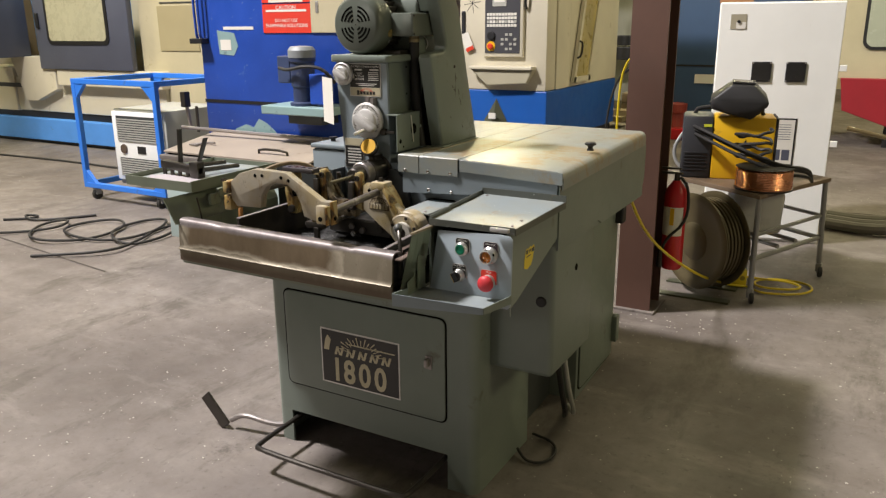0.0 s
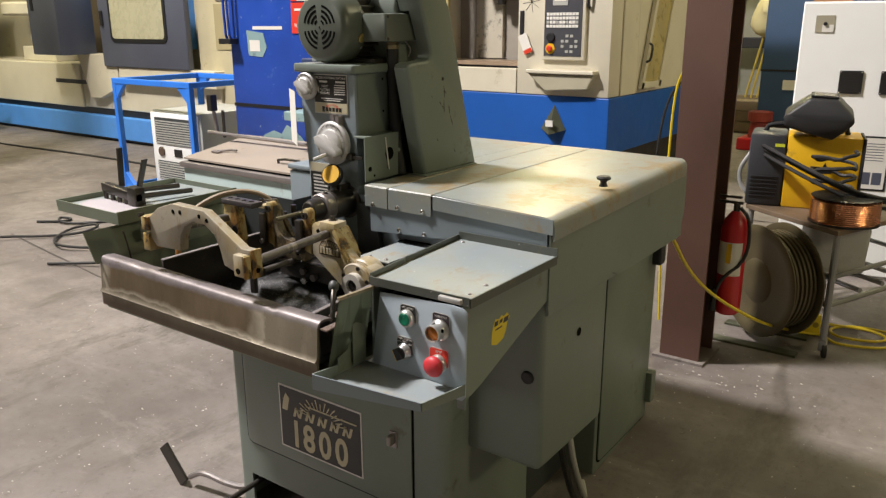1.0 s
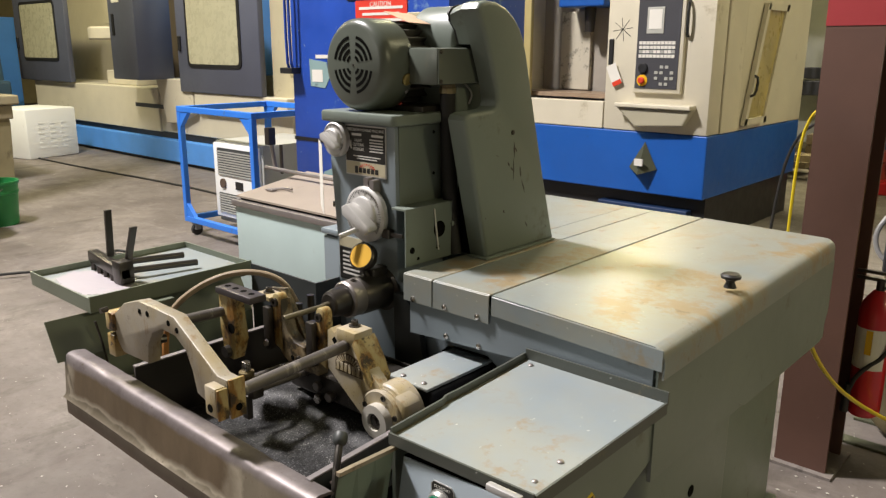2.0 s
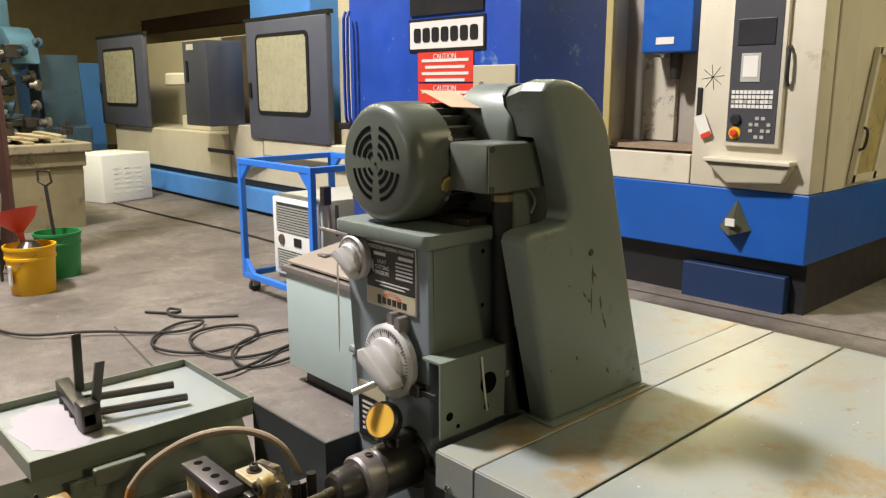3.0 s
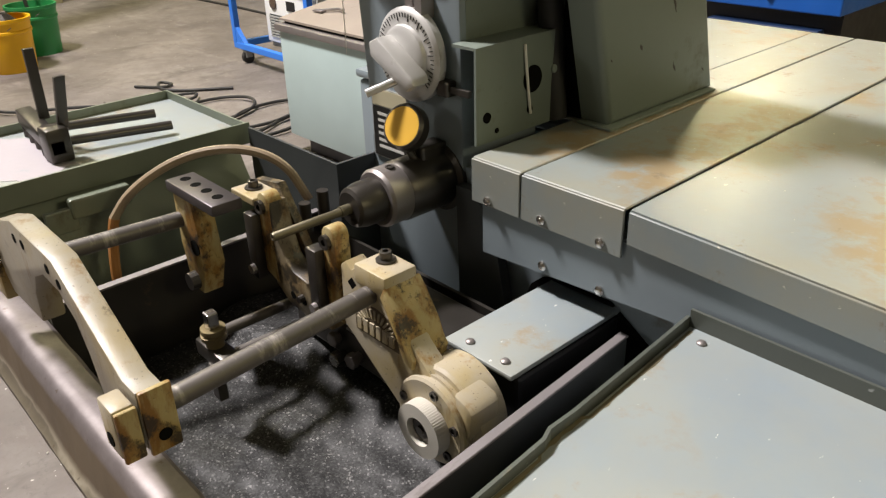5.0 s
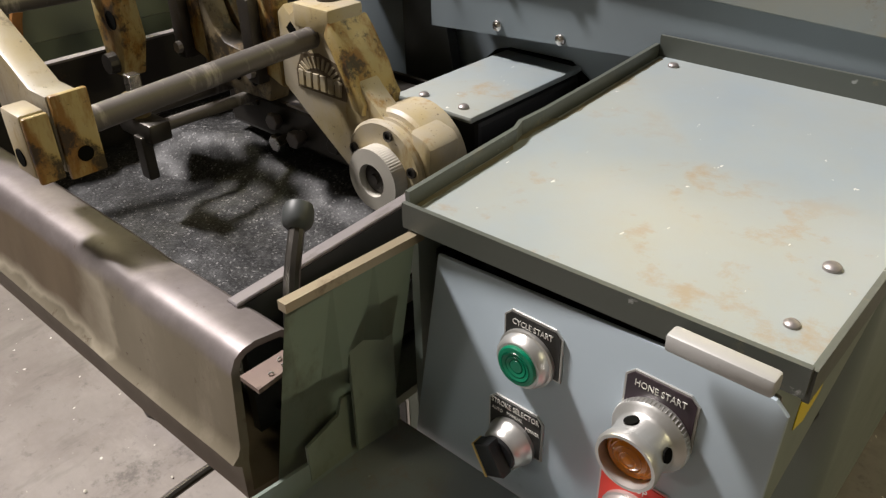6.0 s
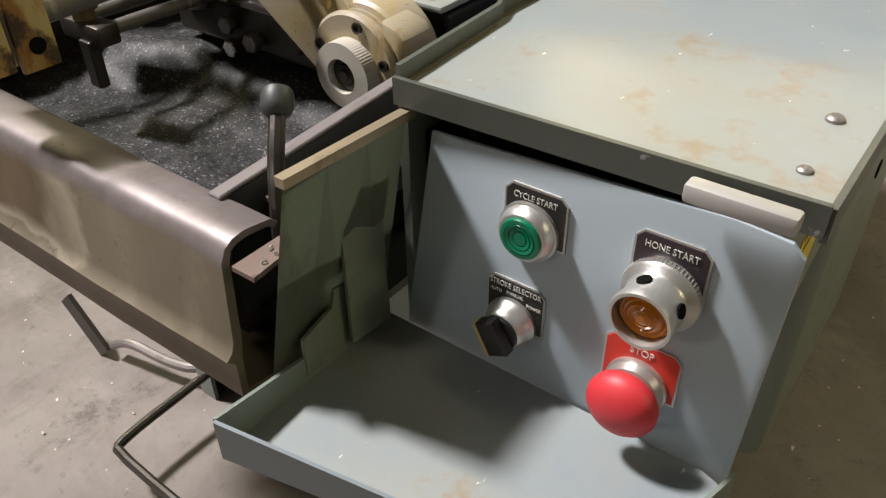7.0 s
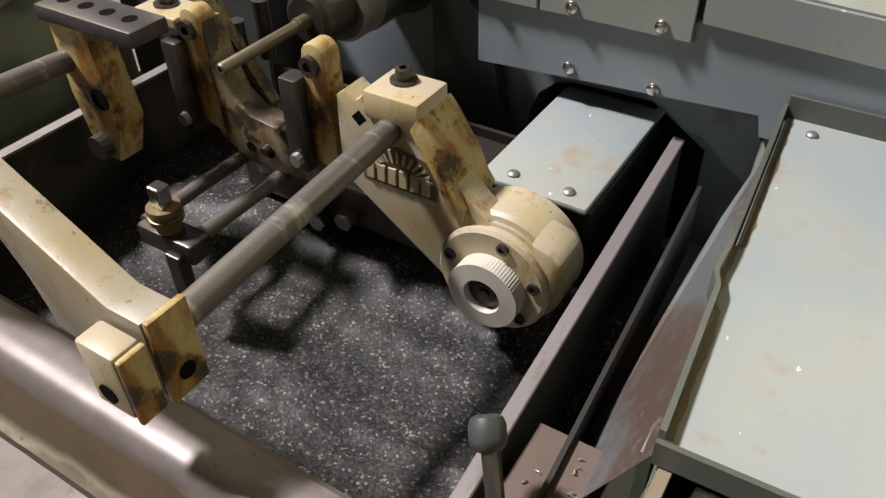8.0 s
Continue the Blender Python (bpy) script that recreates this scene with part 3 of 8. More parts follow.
def build_cabinet():
    x0, x1, y0, y1, top = -1.895, -0.932, 2.264, 2.745, 0.87
    r = 0.042
    n = 8
    t = 0.010
    left_out = [(x0 + r + r * math.cos(radians(180 + 90 * k / n)), y0 + r + r * math.sin(radians(180 + 90 * k / n))) for k in range(n + 1)]
    right_out = [(x1 - r + r * math.cos(radians(270 + 90 * k / n)), y0 + r + r * math.sin(radians(270 + 90 * k / n))) for k in range(n + 1)]
    left_in = [(x0 + r + (r - t) * math.cos(radians(180 + 90 * k / n)), y0 + r + (r - t) * math.sin(radians(180 + 90 * k / n))) for k in range(n + 1)]
    right_in = [(x1 - r + (r - t) * math.cos(radians(270 + 90 * k / n)), y0 + r + (r - t) * math.sin(radians(270 + 90 * k / n))) for k in range(n + 1)]
    shell = [(x0, y1)] + left_out + right_out + [(x1, y1), (x1 - t, y1)] + right_in[::-1] + left_in[::-1] + [(x0 + t, y1)]
    part("cabinet_body", prism(B(), shell, "z", 0.078, top), PAINT, M, "", smooth=True)
    part("cabinet_top", box(B(), (x0 + 0.02, y0 + 0.012, top - 0.02), (x1 - 0.02, y1 - 0.012, top - 0.004)), PAINT, M)
    part("cabinet_back", box(B(), (x0 + t + 0.001, y1 - 0.011, FZ), (x1 - t - 0.001, y1 - 0.001, top - 0.022)), PAINT, M)
    for out, inn, xe, xi in ((left_out, left_in, x0, x0 + t), (right_out[::-1], right_in[::-1], x1, x1 - t)):
        lip = -1.812 if xe == x0 else -1.053
        leg = [(xe, y1)] + out + [(lip, y0), (lip, y0 + t)] + inn[::-1] + [(xi, y1)]
        part("front_leg", prism(B(), leg, "z", FZ, 0.0779), PAINT, M, "", smooth=True)
    # black sheet set back as the shade under the cabinet
    part("toe_shade_sheet", box(B(), (x0 + 0.015, y0 + 0.3, FZ + 0.002), (x1 - 0.015, y0 + 0.32, 0.3)), GAP_SHADE, M, "black sheet painted for the shade under the cabinet")
    gap = part("door_gap", prism(B(), rrect(-1.818, 0.208, -1.052, 0.632, 0.03), "y", y0 - 0.0015, y0 + 0.002), GAP_SHADE, M)
    door = part("cabinet_door", prism(B(), rrect(-1.811, 0.214, -1.059, 0.626, 0.026), "y", y0 - 0.006, y0 + 0.001, 0.002), PAINT, M, "", smooth=True)
    # latch
    lt = part("latch", box(B(), (-1.140, y0 - 0.010, 0.42), (-1.112, y0 - 0.005, 0.475), 0.002), STEEL, door, "worn steel latch plate")
    part("latch_handle", box(B(), (-1.134, y0 - 0.034, 0.435), (-1.118, y0 - 0.009, 0.468), 0.005), STEEL, lt)
    # badge plate
    xa, xb, za, zb, yp = -1.630, -1.255, 0.261, 0.496, y0 - 0.0065
    rim = part("badge_rim", box(B(), (xa, yp - 0.0015, za), (xb, yp + 0.001, zb)), ALU, door, "thin bright border of the badge")
    part("badge_plate", box(B(), (xa + 0.006, yp - 0.003, za + 0.006), (xb - 0.006, yp, zb - 0.006)), PLATEBK, door, "black printed badge plate with cream lettering")
    ys = yp - 0.0042
    # sunburst rays over a wordmark of plain shapes
    for k in range(15):
        a = radians(14 + k * 152 / 14)
        r0, r1, w = 0.047, 0.070 if k % 2 else 0.080, 0.0024
        c, s = math.cos(a), math.sin(a)
        cx, cz = -1.432, 0.404
        part("badge_ray", prism(B(), [(cx + r0 * c * 1.5 - s * w * .5, cz + r0 * s + c * w * .5), (cx + r0 * c * 1.5 + s * w * .5, cz + r0 * s - c * w * .5), (cx + r1 * c * 1.5 + s * w, cz + r1 * s - c * w), (cx + r1 * c * 1.5 - s * w, cz + r1 * s + c * w)], "y", ys, ys + 0.001), PLATECR, door)
    part("badge_swoosh", prism(B(), [(-1.615, 0.405), (-1.59, 0.405), (-1.578, 0.452), (-1.594, 0.47), (-1.606, 0.448)], "y", ys, ys + 0.001), PLATECR, door)
    for k in range(5):
        xx = -1.563 + k * 0.056
        zz = 0.392
        for a in (0.0, 0.026):
            part("badge_block", prism(B(), [(xx + a, zz), (xx + a + 0.011, zz), (xx + a + 0.023, zz + 0.036), (xx + a + 0.012, zz + 0.036)], "y", ys, ys + 0.001), PLATECR, door, "cream wordmark stroke")
        part("badge_block", prism(B(), [(xx + 0.014, zz + 0.033), (xx + 0.021, zz + 0.036), (xx + 0.030, zz + 0.003), (xx + 0.024, zz)], "y", ys, ys + 0.001), PLATECR, door, "cream wordmark stroke")
    part("badge_bar", prism(B(), [(-1.50, 0.444), (-1.275, 0.444), (-1.273, 0.449), (-1.497, 0.449)], "y", ys, ys + 0.001), PLATECR, door)
    for k, digit in enumerate("1800"):
        words(digit, 0.138, PLATECR, on_front((-1.552, -1.492, -1.418, -1.344)[k], ys + 0.0006, 0.322), door, "badge_number", "cream model number digit", squeeze=0.84, bold=0.0035)


def build_rear():
    bm = box(B(), (-1.78, 3.17, -0.06), (-0.872, 3.71, 0.93), 0.006)
    rear = part("rear_cabinet", bm, PAINT, M, "", smooth=True)
    part("rear_door_gap", prism(B(), rrect(3.195, -0.02, 3.685, 0.895, 0.03), "x", -0.8725, -0.8705), GAP_SHADE, rear)
    part("rear_door", prism(B(), rrect(3.203, -0.012, 3.677, 0.887, 0.026), "x", -0.872, -0.8665, 0.0015), PAINT, rear, "", smooth=True)
    part("rear_plate", box(B(), (-0.867, 3.42, 0.79), (-0.8645, 3.52, 0.86), 0.001), PAINT_COOL, rear)
    bmk = box(B(), (-0.875, 3.64, 0.70), (-0.83, 3.70, 0.84), 0.008)
    part("rear_plug", bmk, BLACK, rear)
    part("rear_foot_bracket", box(B(), (-0.873, 3.67, 0.06), (-0.84, 3.72, 0.20), 0.004), PAINT, rear)
    # plinth between the two cabinets
    part("plinth", box(B(), (-1.75, 2.745, FZ), (-1.0, 3.17, 0.40)), DARKPAINT, M)
    # column under the control console
    bm = box(B(), (-0.985, 2.38, 0.425), (-0.690, 2.80, 1.07), 0.022, 3)
    col = part("control_column", bm, PAINT, M, "", smooth=True)
    part("grommet", turned(B(), (-0.735, 2.381, 0.715), (0, -1, 0), [(0, 0.02), (0.006, 0.019), (0.008, 0.014)], 16), BLACK, col)
    part("knockout", turned(B(), (-0.6905, 2.60, 0.79), (1, 0, 0), [(0, 0.013), (0.002, 0.013)], 14), GAP_SHADE, col)
    bm = tube(B(), [(-0.80, 2.70, 0.44), (-0.79, 2.74, 0.25), (-0.80, 2.85, 0.05), (-0.86, 3.0, -0.05)], 0.012, 8, 2)
    part("conduit", bm, RUBBER, col, "black flexible conduit")
    bm = tube(B(), [(-0.78, 2.73, 0.44), (-0.77, 2.78, 0.22), (-0.78, 2.92, 0.0), (-0.88, 3.1, -0.05)], 0.010, 8, 2)
    part("conduit", bm, UNITGREY, col)
    bm = tube(B(), [(-0.92, 2.62, -0.04), (-0.86, 2.57, -0.058), (-0.79, 2.60, -0.060), (-0.775, 2.70, -0.060), (-0.82, 2.77, -0.058), (-0.92, 2.78, -0.05)], 0.006, 7, 2)
    part("floor_cable", bm, RUBBER, M, "black cable looping out on the floor")


def build_hood():
    # right-hand skirt, front apron, back deck
    xr, yb, zt = -0.684, 3.42, 1.196
    bm = B()
    prism(bm, [(-1.302, 1.053), (-0.99, 1.072), (-0.985, 1.05), (-0.690, 1.05), (-0.690, 1.150), (-1.302, 1.150)], "y", 2.382, 2.390)
    hood = part("hood", bm, PAINT_COOL, M, "grey sheet-metal hood apron")
    part("hood_deck", box(B(), (-1.30, 2.392, 1.14), (xr - 0.012, yb - 0.012, 1.150)), PAINT, hood)
    part("hood_skirt", box(B(), (xr - 0.012, 2.392, 0.905), (xr, yb, 1.139)), PAINT, hood)
    part("hood_back", box(B(), (-1.30, yb - 0.011, 0.905), (xr - 0.013, yb, 1.139)), PAINT, hood)
    part("hood_side", prism(B(), [(2.383, 0.925), (2.383, 1.132), (3.424, 1.132), (3.424, 0.99), (3.38, 0.905), (2.84, 0.905), (2.80, 0.925)], "x", xr, xr + 0.004), PAINT, hood)
    # lids with turned-down front lips
    def lid(name, xa, xb, lip, mat, roll=0.0, back=yb):
        bm = B()
        if roll:
            prof = [(xa, zt), (xb - roll, zt)] + [(xb - roll + roll * math.sin(radians(a)), zt - roll + roll * math.cos(radians(a))) for a in range(15, 91, 15)] + [(xb, 1.137), (xb - 0.004, 1.137)]
            prof += [(xb - 0.004 - (roll) + (roll) * math.cos(radians(a)), zt - 0.004 - roll + roll * math.sin(radians(a))) for a in range(0, 91, 15)] + [(xa, zt - 0.004)]
            prism(bm, prof, "y", 2.379, back)
        else:
            box(bm, (xa, 2.379, zt - 0.004), (xb, back, zt), 0.0015, 1)
        box(bm, (xa, 2.3755, lip), (xb - (0.003 if roll else 0), 2.379, zt - 0.002), 0.001, 1)
        if roll:
            for v in bm.verts:
                u, w = (v.co.x - xa) / (xb - xa), 1 - (v.co.y - 2.379) / (back - 2.379)
                v.co.z -= 0.016 * u * (0.3 + 0.7 * w)
                v.co.x += 0.014 * u * (w - 0.5)
        return part(name, bm, mat, hood, "", smooth=True)
    lid("hood_flap", -1.318, -1.229, 1.131, PAINT_TOP)
    lid("hood_flap", -1.226, -1.066, 1.131, PAINT_TOP)
    big = lid("hood_lid", -1.0595, -0.674, 1.152, PAINT_TOP, 0.028)
    big["label"] = "rust-stained grey hood lid"
    part("hood_rear_deck", box(B(), (-1.64, 2.60, zt - 0.004), (-1.3185, yb, zt), 0.001, 1), PAINT_TOP, hood)
    for sx, sz in ((-1.286, 1.139), (-1.190, 1.142), (-1.096, 1.142), (-1.190, 1.072), (-1.096, 1.072)):
        screw(hood, (sx, 2.3755 if sz > 1.1 else 2.382, sz), (0, -1, 0), 0.0068)
    knob = turned(B(), (-0.715, 2.773, zt), (0, 0, 1), [(0, 0.014), (0.003, 0.013), (0.012, 0.009), (0.018, 0.013), (0.021, 0.021), (0.027, 0.022), (0.031, 0.017)], 20)
    part("lid_knob", knob, BLACK, big, "black plastic lid knob", smooth=True)
    # wall behind the work fixture, with the dark stroke opening
    bm = B()
    box(bm, (-1.60, 2.425, 0.84), (-0.985, 2.435, 1.15))
    part("rear_wall_sheet", bm, PAINT_COOL, M)
    # flat near-black sheet: the opening's shade is in its colour
    part("stroke_opening", prism(B(), [(-1.25, 0.862), (-1.25, 0.985), (-1.240, 1.010), (-1.222, 1.026), (-1.20, 1.032), (-1.105, 1.034), (-1.040, 0.992), (-1.040, 0.862)], "y", 2.418, 2.424), GAP_SHADE, M, "opening for the stroker arm, its shade painted near black")
    # left housing behind the head
    bm = box(B(), (-1.95, 2.66, 0.60), (-1.30, 3.38, 1.135), 0.008)
    lh = part("left_housing", bm, PAINT_COOL, M, "", smooth=True)
    part("left_housing_lid", box(B(), (-1.955, 2.655, 1.139), (-1.32, 3.385, 1.158), 0.006), PAINT_COOL, lh, "", smooth=True)
    part("left_housing_knob", turned(B(), (-1.90, 2.75, 1.158), (0, 0, 1), [(0, 0.012), (0.010, 0.010), (0.012, 0.018), (0.02, 0.018)], 14), BLACK, lh)


def dial(name, at, r, depth, parent, handle_deg, tilt=0):
    """A graduated dial with a raised bar knob, facing -y."""
    x, y, z = at
    disc = part(name, turned(B(), (x, y, z), (0, -1, 0), [(0, r * 0.9), (0.004, r), (0.016, r), (0.020, r * 0.93), (0.021, r * 0.90)], 48), DIALALU, parent, "aluminium dial with engraved scale", smooth=True)
    bm = B()
    for k in range(44):
        a = radians(-40 + k * 260 / 43)
        c, s = math.cos(a), math.sin(a)
        l = 0.80 if k % 4 else 0.72
        w = r * 0.011
        prism(bm, [(x + r * l * c - s * w, z + r * l * s + c * w), (x + r * l * c + s * w, z + r * l * s - c * w), (x + r * 0.89 * c + s * w, z + r * 0.89 * s - c * w), (x + r * 0.89 * c - s * w, z + r * 0.89 * s + c * w)], "y", y - 0.0218, y - 0.0205)
    part("scale_marks", bm, PLATEBK, disc)
    bm = turned(B(), (x, y - 0.021, z), (0, -1, 0), [(0, r * 0.66), (0.006, r * 0.64), (0.009, r * 0.56)], 36)
    part("dial_hub", bm, DIALALU, disc, "", smooth=True)
    bm = B()
    prism(bm, [(x - r * 0.95, z - r * 0.10), (x - r * 0.80, z + r * 0.20), (x + r * 0.45, z + r * 0.24), (x + r * 0.62, z), (x + r * 0.45, z - r * 0.24), (x - r * 0.80, z - r * 0.22)], "y", y - 0.030 - depth, y - 0.028, r * 0.07)
    spin_about(bm, bm.verts[:], (x, y, z), "Y", -handle_deg)
    part("dial_handle", bm, DIALALU, disc, "cast bar handle", smooth=True)
    return disc


def build_head():
    yf = 2.420
    bm = B()
    poly = [(-1.618, 1.53), (-1.386, 1.53), (-1.380, 1.16), (-1.380, 0.86), (-1.52, 0.86), (-1.575, 1.00), (-1.588, 1.10), (-1.616, 1.42)]
    prism(bm, poly, "y", yf, 2.585, 0.006)
    head = part("head_column", bm, PAINT_COOL, M, "grey head column, cool light and shade in its colour", smooth=True)
    part("head_side", prism(B(), [(2.432, 1.20), (2.578, 1.20), (2.578, 1.53), (2.432, 1.53)], "x", -1.3868, -1.3828), PAINT, head)
    bm = prism(B(), rrect(-1.630, 2.400, -1.366, 2.600, 0.016), "z", 1.522, 1.548, 0.005)
    part("head_cap", bm, PAINT, head, "", smooth=True)
    for hy, hz in ((2.55, 1.50), (2.55, 1.40)):
        part("side_hole", turned(B(), (-1.3828, hy, hz), (1, 0, 0), [(0, 0.004), (0.0008, 0.004)], 10), GAP_SHADE, head)
    # instruction plate
    x0, x1, z0, z1, y = -1.553, -1.412, 1.396, 1.517, yf - 0.0025
    pl = part("instruction_plate", box(B(), (x0, y, z0), (x1, yf, z1)), ALU, head, "black and cream printed instruction plate")
    part("plate_black", box(B(), (x0 + 0.002, y - 0.0006, z0 + 0.034), (x1 - 0.003, y, z1 - 0.003)), PLATEBK, pl)
    part("plate_cream", box(B(), (x0 + 0.002, y - 0.0006, z0 + 0.003), (x1 - 0.003, y, z0 + 0.033)), PLATECR, pl)
    yw = y - 0.0009
    words("PRECISION HONING MACHINE", 0.0098, PLATEWH, on_front(-1.481, yw, 1.506), pl, squeeze=0.94, depth=0.0002)
    words("LIGHT\nCUTTING\nPRESSURE", 0.0105, PLATEWH, on_front(-1.506, yw, 1.470), pl, squeeze=0.9, depth=0.0002)
    bm = B()
    for bx, bz, bw in ((-1.512, 1.4945, 0.034), (-1.440, 1.4945, 0.040)):
        box(bm, (bx - bw / 2, yw, bz - 0.003), (bx + bw / 2, yw + 0.0004, bz + 0.003))
    for k in range(5):
        box(bm, (-1.467, yw, 1.483 - k * 0.0068), (-1.421, yw + 0.0004, 1.4862 - k * 0.0068))
    for k in range(2):
        box(bm, (-1.525 + 0.012 * k, yw, 1.4418 - k * 0.006), (-1.430 - 0.012 * k, yw + 0.0004, 1.4444 - k * 0.006))
    prism(bm, [(-1.540, 1.470), (-1.531, 1.482), (-1.531, 1.458)], "y", yw, yw + 0.0004)
    part("print_bars", bm, PLATEWH, pl, "white lines of small print")
    bm = B()
    for k in range(9):
        a = radians(10 + k * 20)
        c, s = math.cos(a), math.sin(a)
        prism(bm, [(-1.478 + 0.012 * c, 1.413 + 0.007 * s), (-1.478 + 0.028 * c - s * 0.0018, 1.413 + 0.014 * s + c * 0.0018), (-1.478 + 0.028 * c + s * 0.0018, 1.413 + 0.014 * s - c * 0.0018)], "y", yw, yw + 0.0003)
    part("logo_rays", bm, SIGNRED, pl)
    bm = B()
    for k in range(6):
        xx = -1.520 + k * 0.0142
        box(bm, (xx, yw - 0.0002, 1.4035 - (0.002 if k == 0 else 0)), (xx + 0.0108, yw + 0.0002, 1.4155 + (0.003 if k == 0 else 0)))
    part("logo_shapes", bm, PLATEBK, pl)
    dial("pressure_dial", (-1.578, yf, 1.479), 0.043, 0.016, head, 150)
    d2 = dial("feed_dial", (-1.466, yf - 0.008, 1.308), 0.068, 0.030, head, 150)
    part("dial_crank_pin", cyl(B(), (-1.450, yf - 0.055, 1.282), (-1.472, yf - 0.100, 1.266), 0.006, 12), ALU, d2)
    bm = B()
    prism(bm, rrect(-1.473, 1.366, -1.458, 1.397, 0.006), "y", yf - 0.02, yf)
    prism(bm, rrect(-1.448, 1.360, -1.434, 1.394, 0.006), "y", yf - 0.024, yf)
    part("dial_clamp", bm, STEEL, head, "", smooth=True)
    bm = box(B(), (-1.412, yf - 0.022, 1.258), (-1.388, yf - 0.002, 1.281), 0.003)
    box(bm, (-1.390, yf - 0.016, 1.264), (-1.350, yf - 0.010, 1.274), 0.001)
    part("index_pointer", bm, DARKSTEEL, head)
    # lower plate
    p2 = part("lower_plate", box(B(), (-1.588, yf - 0.0025, 1.120), (-1.500, yf, 1.236)), ALU, head, "small cream and black data plate")
    part("plate_black", box(B(), (-1.586, yf - 0.0032, 1.122), (-1.502, yf - 0.0024, 1.206)), PLATEBK, p2)
    part("plate_cream", box(B(), (-1.586, yf - 0.0032, 1.208), (-1.502, yf - 0.0024, 1.234)), PLATECR, p2)
    bm = B()
    for k in range(6):
        box(bm, (-1.574, yf - 0.0036, 1.192 - k * 0.011), (-1.512, yf - 0.0031, 1.197 - k * 0.011))
    part("print_bars", bm, PLATEWH, p2)
    # dial indicator
    c, d = Vector((-1.428, 2.346, 1.222)), Vector((0.22, -0.85, 0.45)).normalized()
    g = part("dial_gauge", turned(B(), c, -d, [(0, 0.030), (0.004, 0.034), (0.020, 0.034), (0.024, 0.030)], 32), DARKSTEEL, head, "dial gauge with a yellowed face", smooth=True)
    part("gauge_face", turned(B(), c + d * 0.0006, -d, [(0, 0.0285), (0.002, 0.0285)], 32), surface("yellowed_gauge_face", (0.72, 0.42, 0.05), 0.5, 0, 0.15, (0.72, 0.62, 0.30), 0.0, 30, 0.0, specular=0.3), g)
    bm = cyl(B(), c - d * 0.012 + Vector((0, 0, -0.03)), c - d * 0.012 + Vector((0.01, 0.02, -0.075)), 0.006, 12)
    box(bm, (-1.445, 2.37, 1.160), (-1.413, 2.42, 1.185), 0.004)
    part("gauge_stem", bm, DARKSTEEL, g)
    # side bracket of bent sheet
    bm = B()
    box(bm, (-1.340, 2.404, 1.198), (-1.336, 2.582, 1.335))
    br = part("side_bracket", bm, PAINT, head)
    part("bracket_top", box(B(), (-1.383, 2.404, 1.331), (-1.3405, 2.582, 1.335)), PAINT, br)
    part("bracket_back", box(B(), (-1.383, 2.578, 1.198), (-1.3405, 2.582, 1.3305)), PAINT, br)
    part("bracket_hole", turned(B(), (-1.336, 2.52, 1.272), (1, 0, 0), [(0, 0.020), (0.001, 0.020)], 20), GAP_SHADE, br)
    for hy, hz, hr in ((2.425, 1.235, 0.008), (2.445, 1.212, 0.004), (2.515, 1.228, 0.006)):
        part("bracket_hole", turned(B(), (-1.336, hy, hz), (1, 0, 0), [(0, hr), (0.001, hr)], 12), GAP_SHADE, br)
    screw(br, (-1.336, 2.568, 1.278), (1, 0, 0), 0.007, PAINT)
    part("cable_tie", tube(B(), [(-1.334, 2.500, 1.325), (-1.331, 2.504, 1.27), (-1.333, 2.514, 1.222)], 0.0022, 6, 1), PAPER, br, "white cable tie")
    bm = box(B(), (-0.068, -0.0004, -0.088), (0.068, 0.0004, 0.088))
    bm.transform(pose(-1.678, 2.440, 1.372, 0, 0, 144))
    part("hanging_tag", bm, PAPER, head, "strip of white paper")
    # spindle
    ax, az = -1.432, 1.124
    sp = part("spindle_housing", turned(B(), (ax, 2.43, az), (0, -1, 0), [(0, 0.055), (0.012, 0.055), (0.016, 0.046), (0.095, 0.046), (0.100, 0.043)], 36), DARKSTEEL, head, "oily dark spindle housing", smooth=True)
    part("spindle_collar", turned(B(), (ax, 2.333, az), (0, -1, 0), [(0, 0.043), (0.003, 0.044), (0.035, 0.044), (0.040, 0.040)], 36), STEEL, sp, "", smooth=True)
    part("spindle_nose", turned(B(), (ax, 2.296, az), (0, -1, 0), [(0, 0.033), (0.03, 0.033), (0.046, 0.029), (0.050, 0.024)], 32), DARKSTEEL, sp, "", smooth=True)
    part("set_screw", turned(B(), (ax + 0.006, 2.318, az + 0.0425), (0, 0, 1), [(0, 0.007), (0.003, 0.007), (0.003, 0.004), (0.001, 0.004)], 12), DARKSTEEL, sp)
    part("mandrel", turned(B(), (ax, 2.25, az), (0, -1, 0), [(0, 0.008), (0.02, 0.008), (0.021, 0.0062), (0.128, 0.0062), (0.130, 0.005), (0.130, 0.003), (0.122, 0.003)], 16), surface("oily_mandrel", (0.17, 0.15, 0.10), 0.42, 0.6, 0.2), sp, "thin honing mandrel", smooth=True)
    # dark leg of the column going down behind the fixture
    part("column_guard", prism(B(), [(-1.37, 0.86), (-1.255, 0.86), (-1.30, 1.09), (-1.345, 1.13), (-1.375, 1.13)], "y", 2.40, 2.418), DARKPAINT, head)


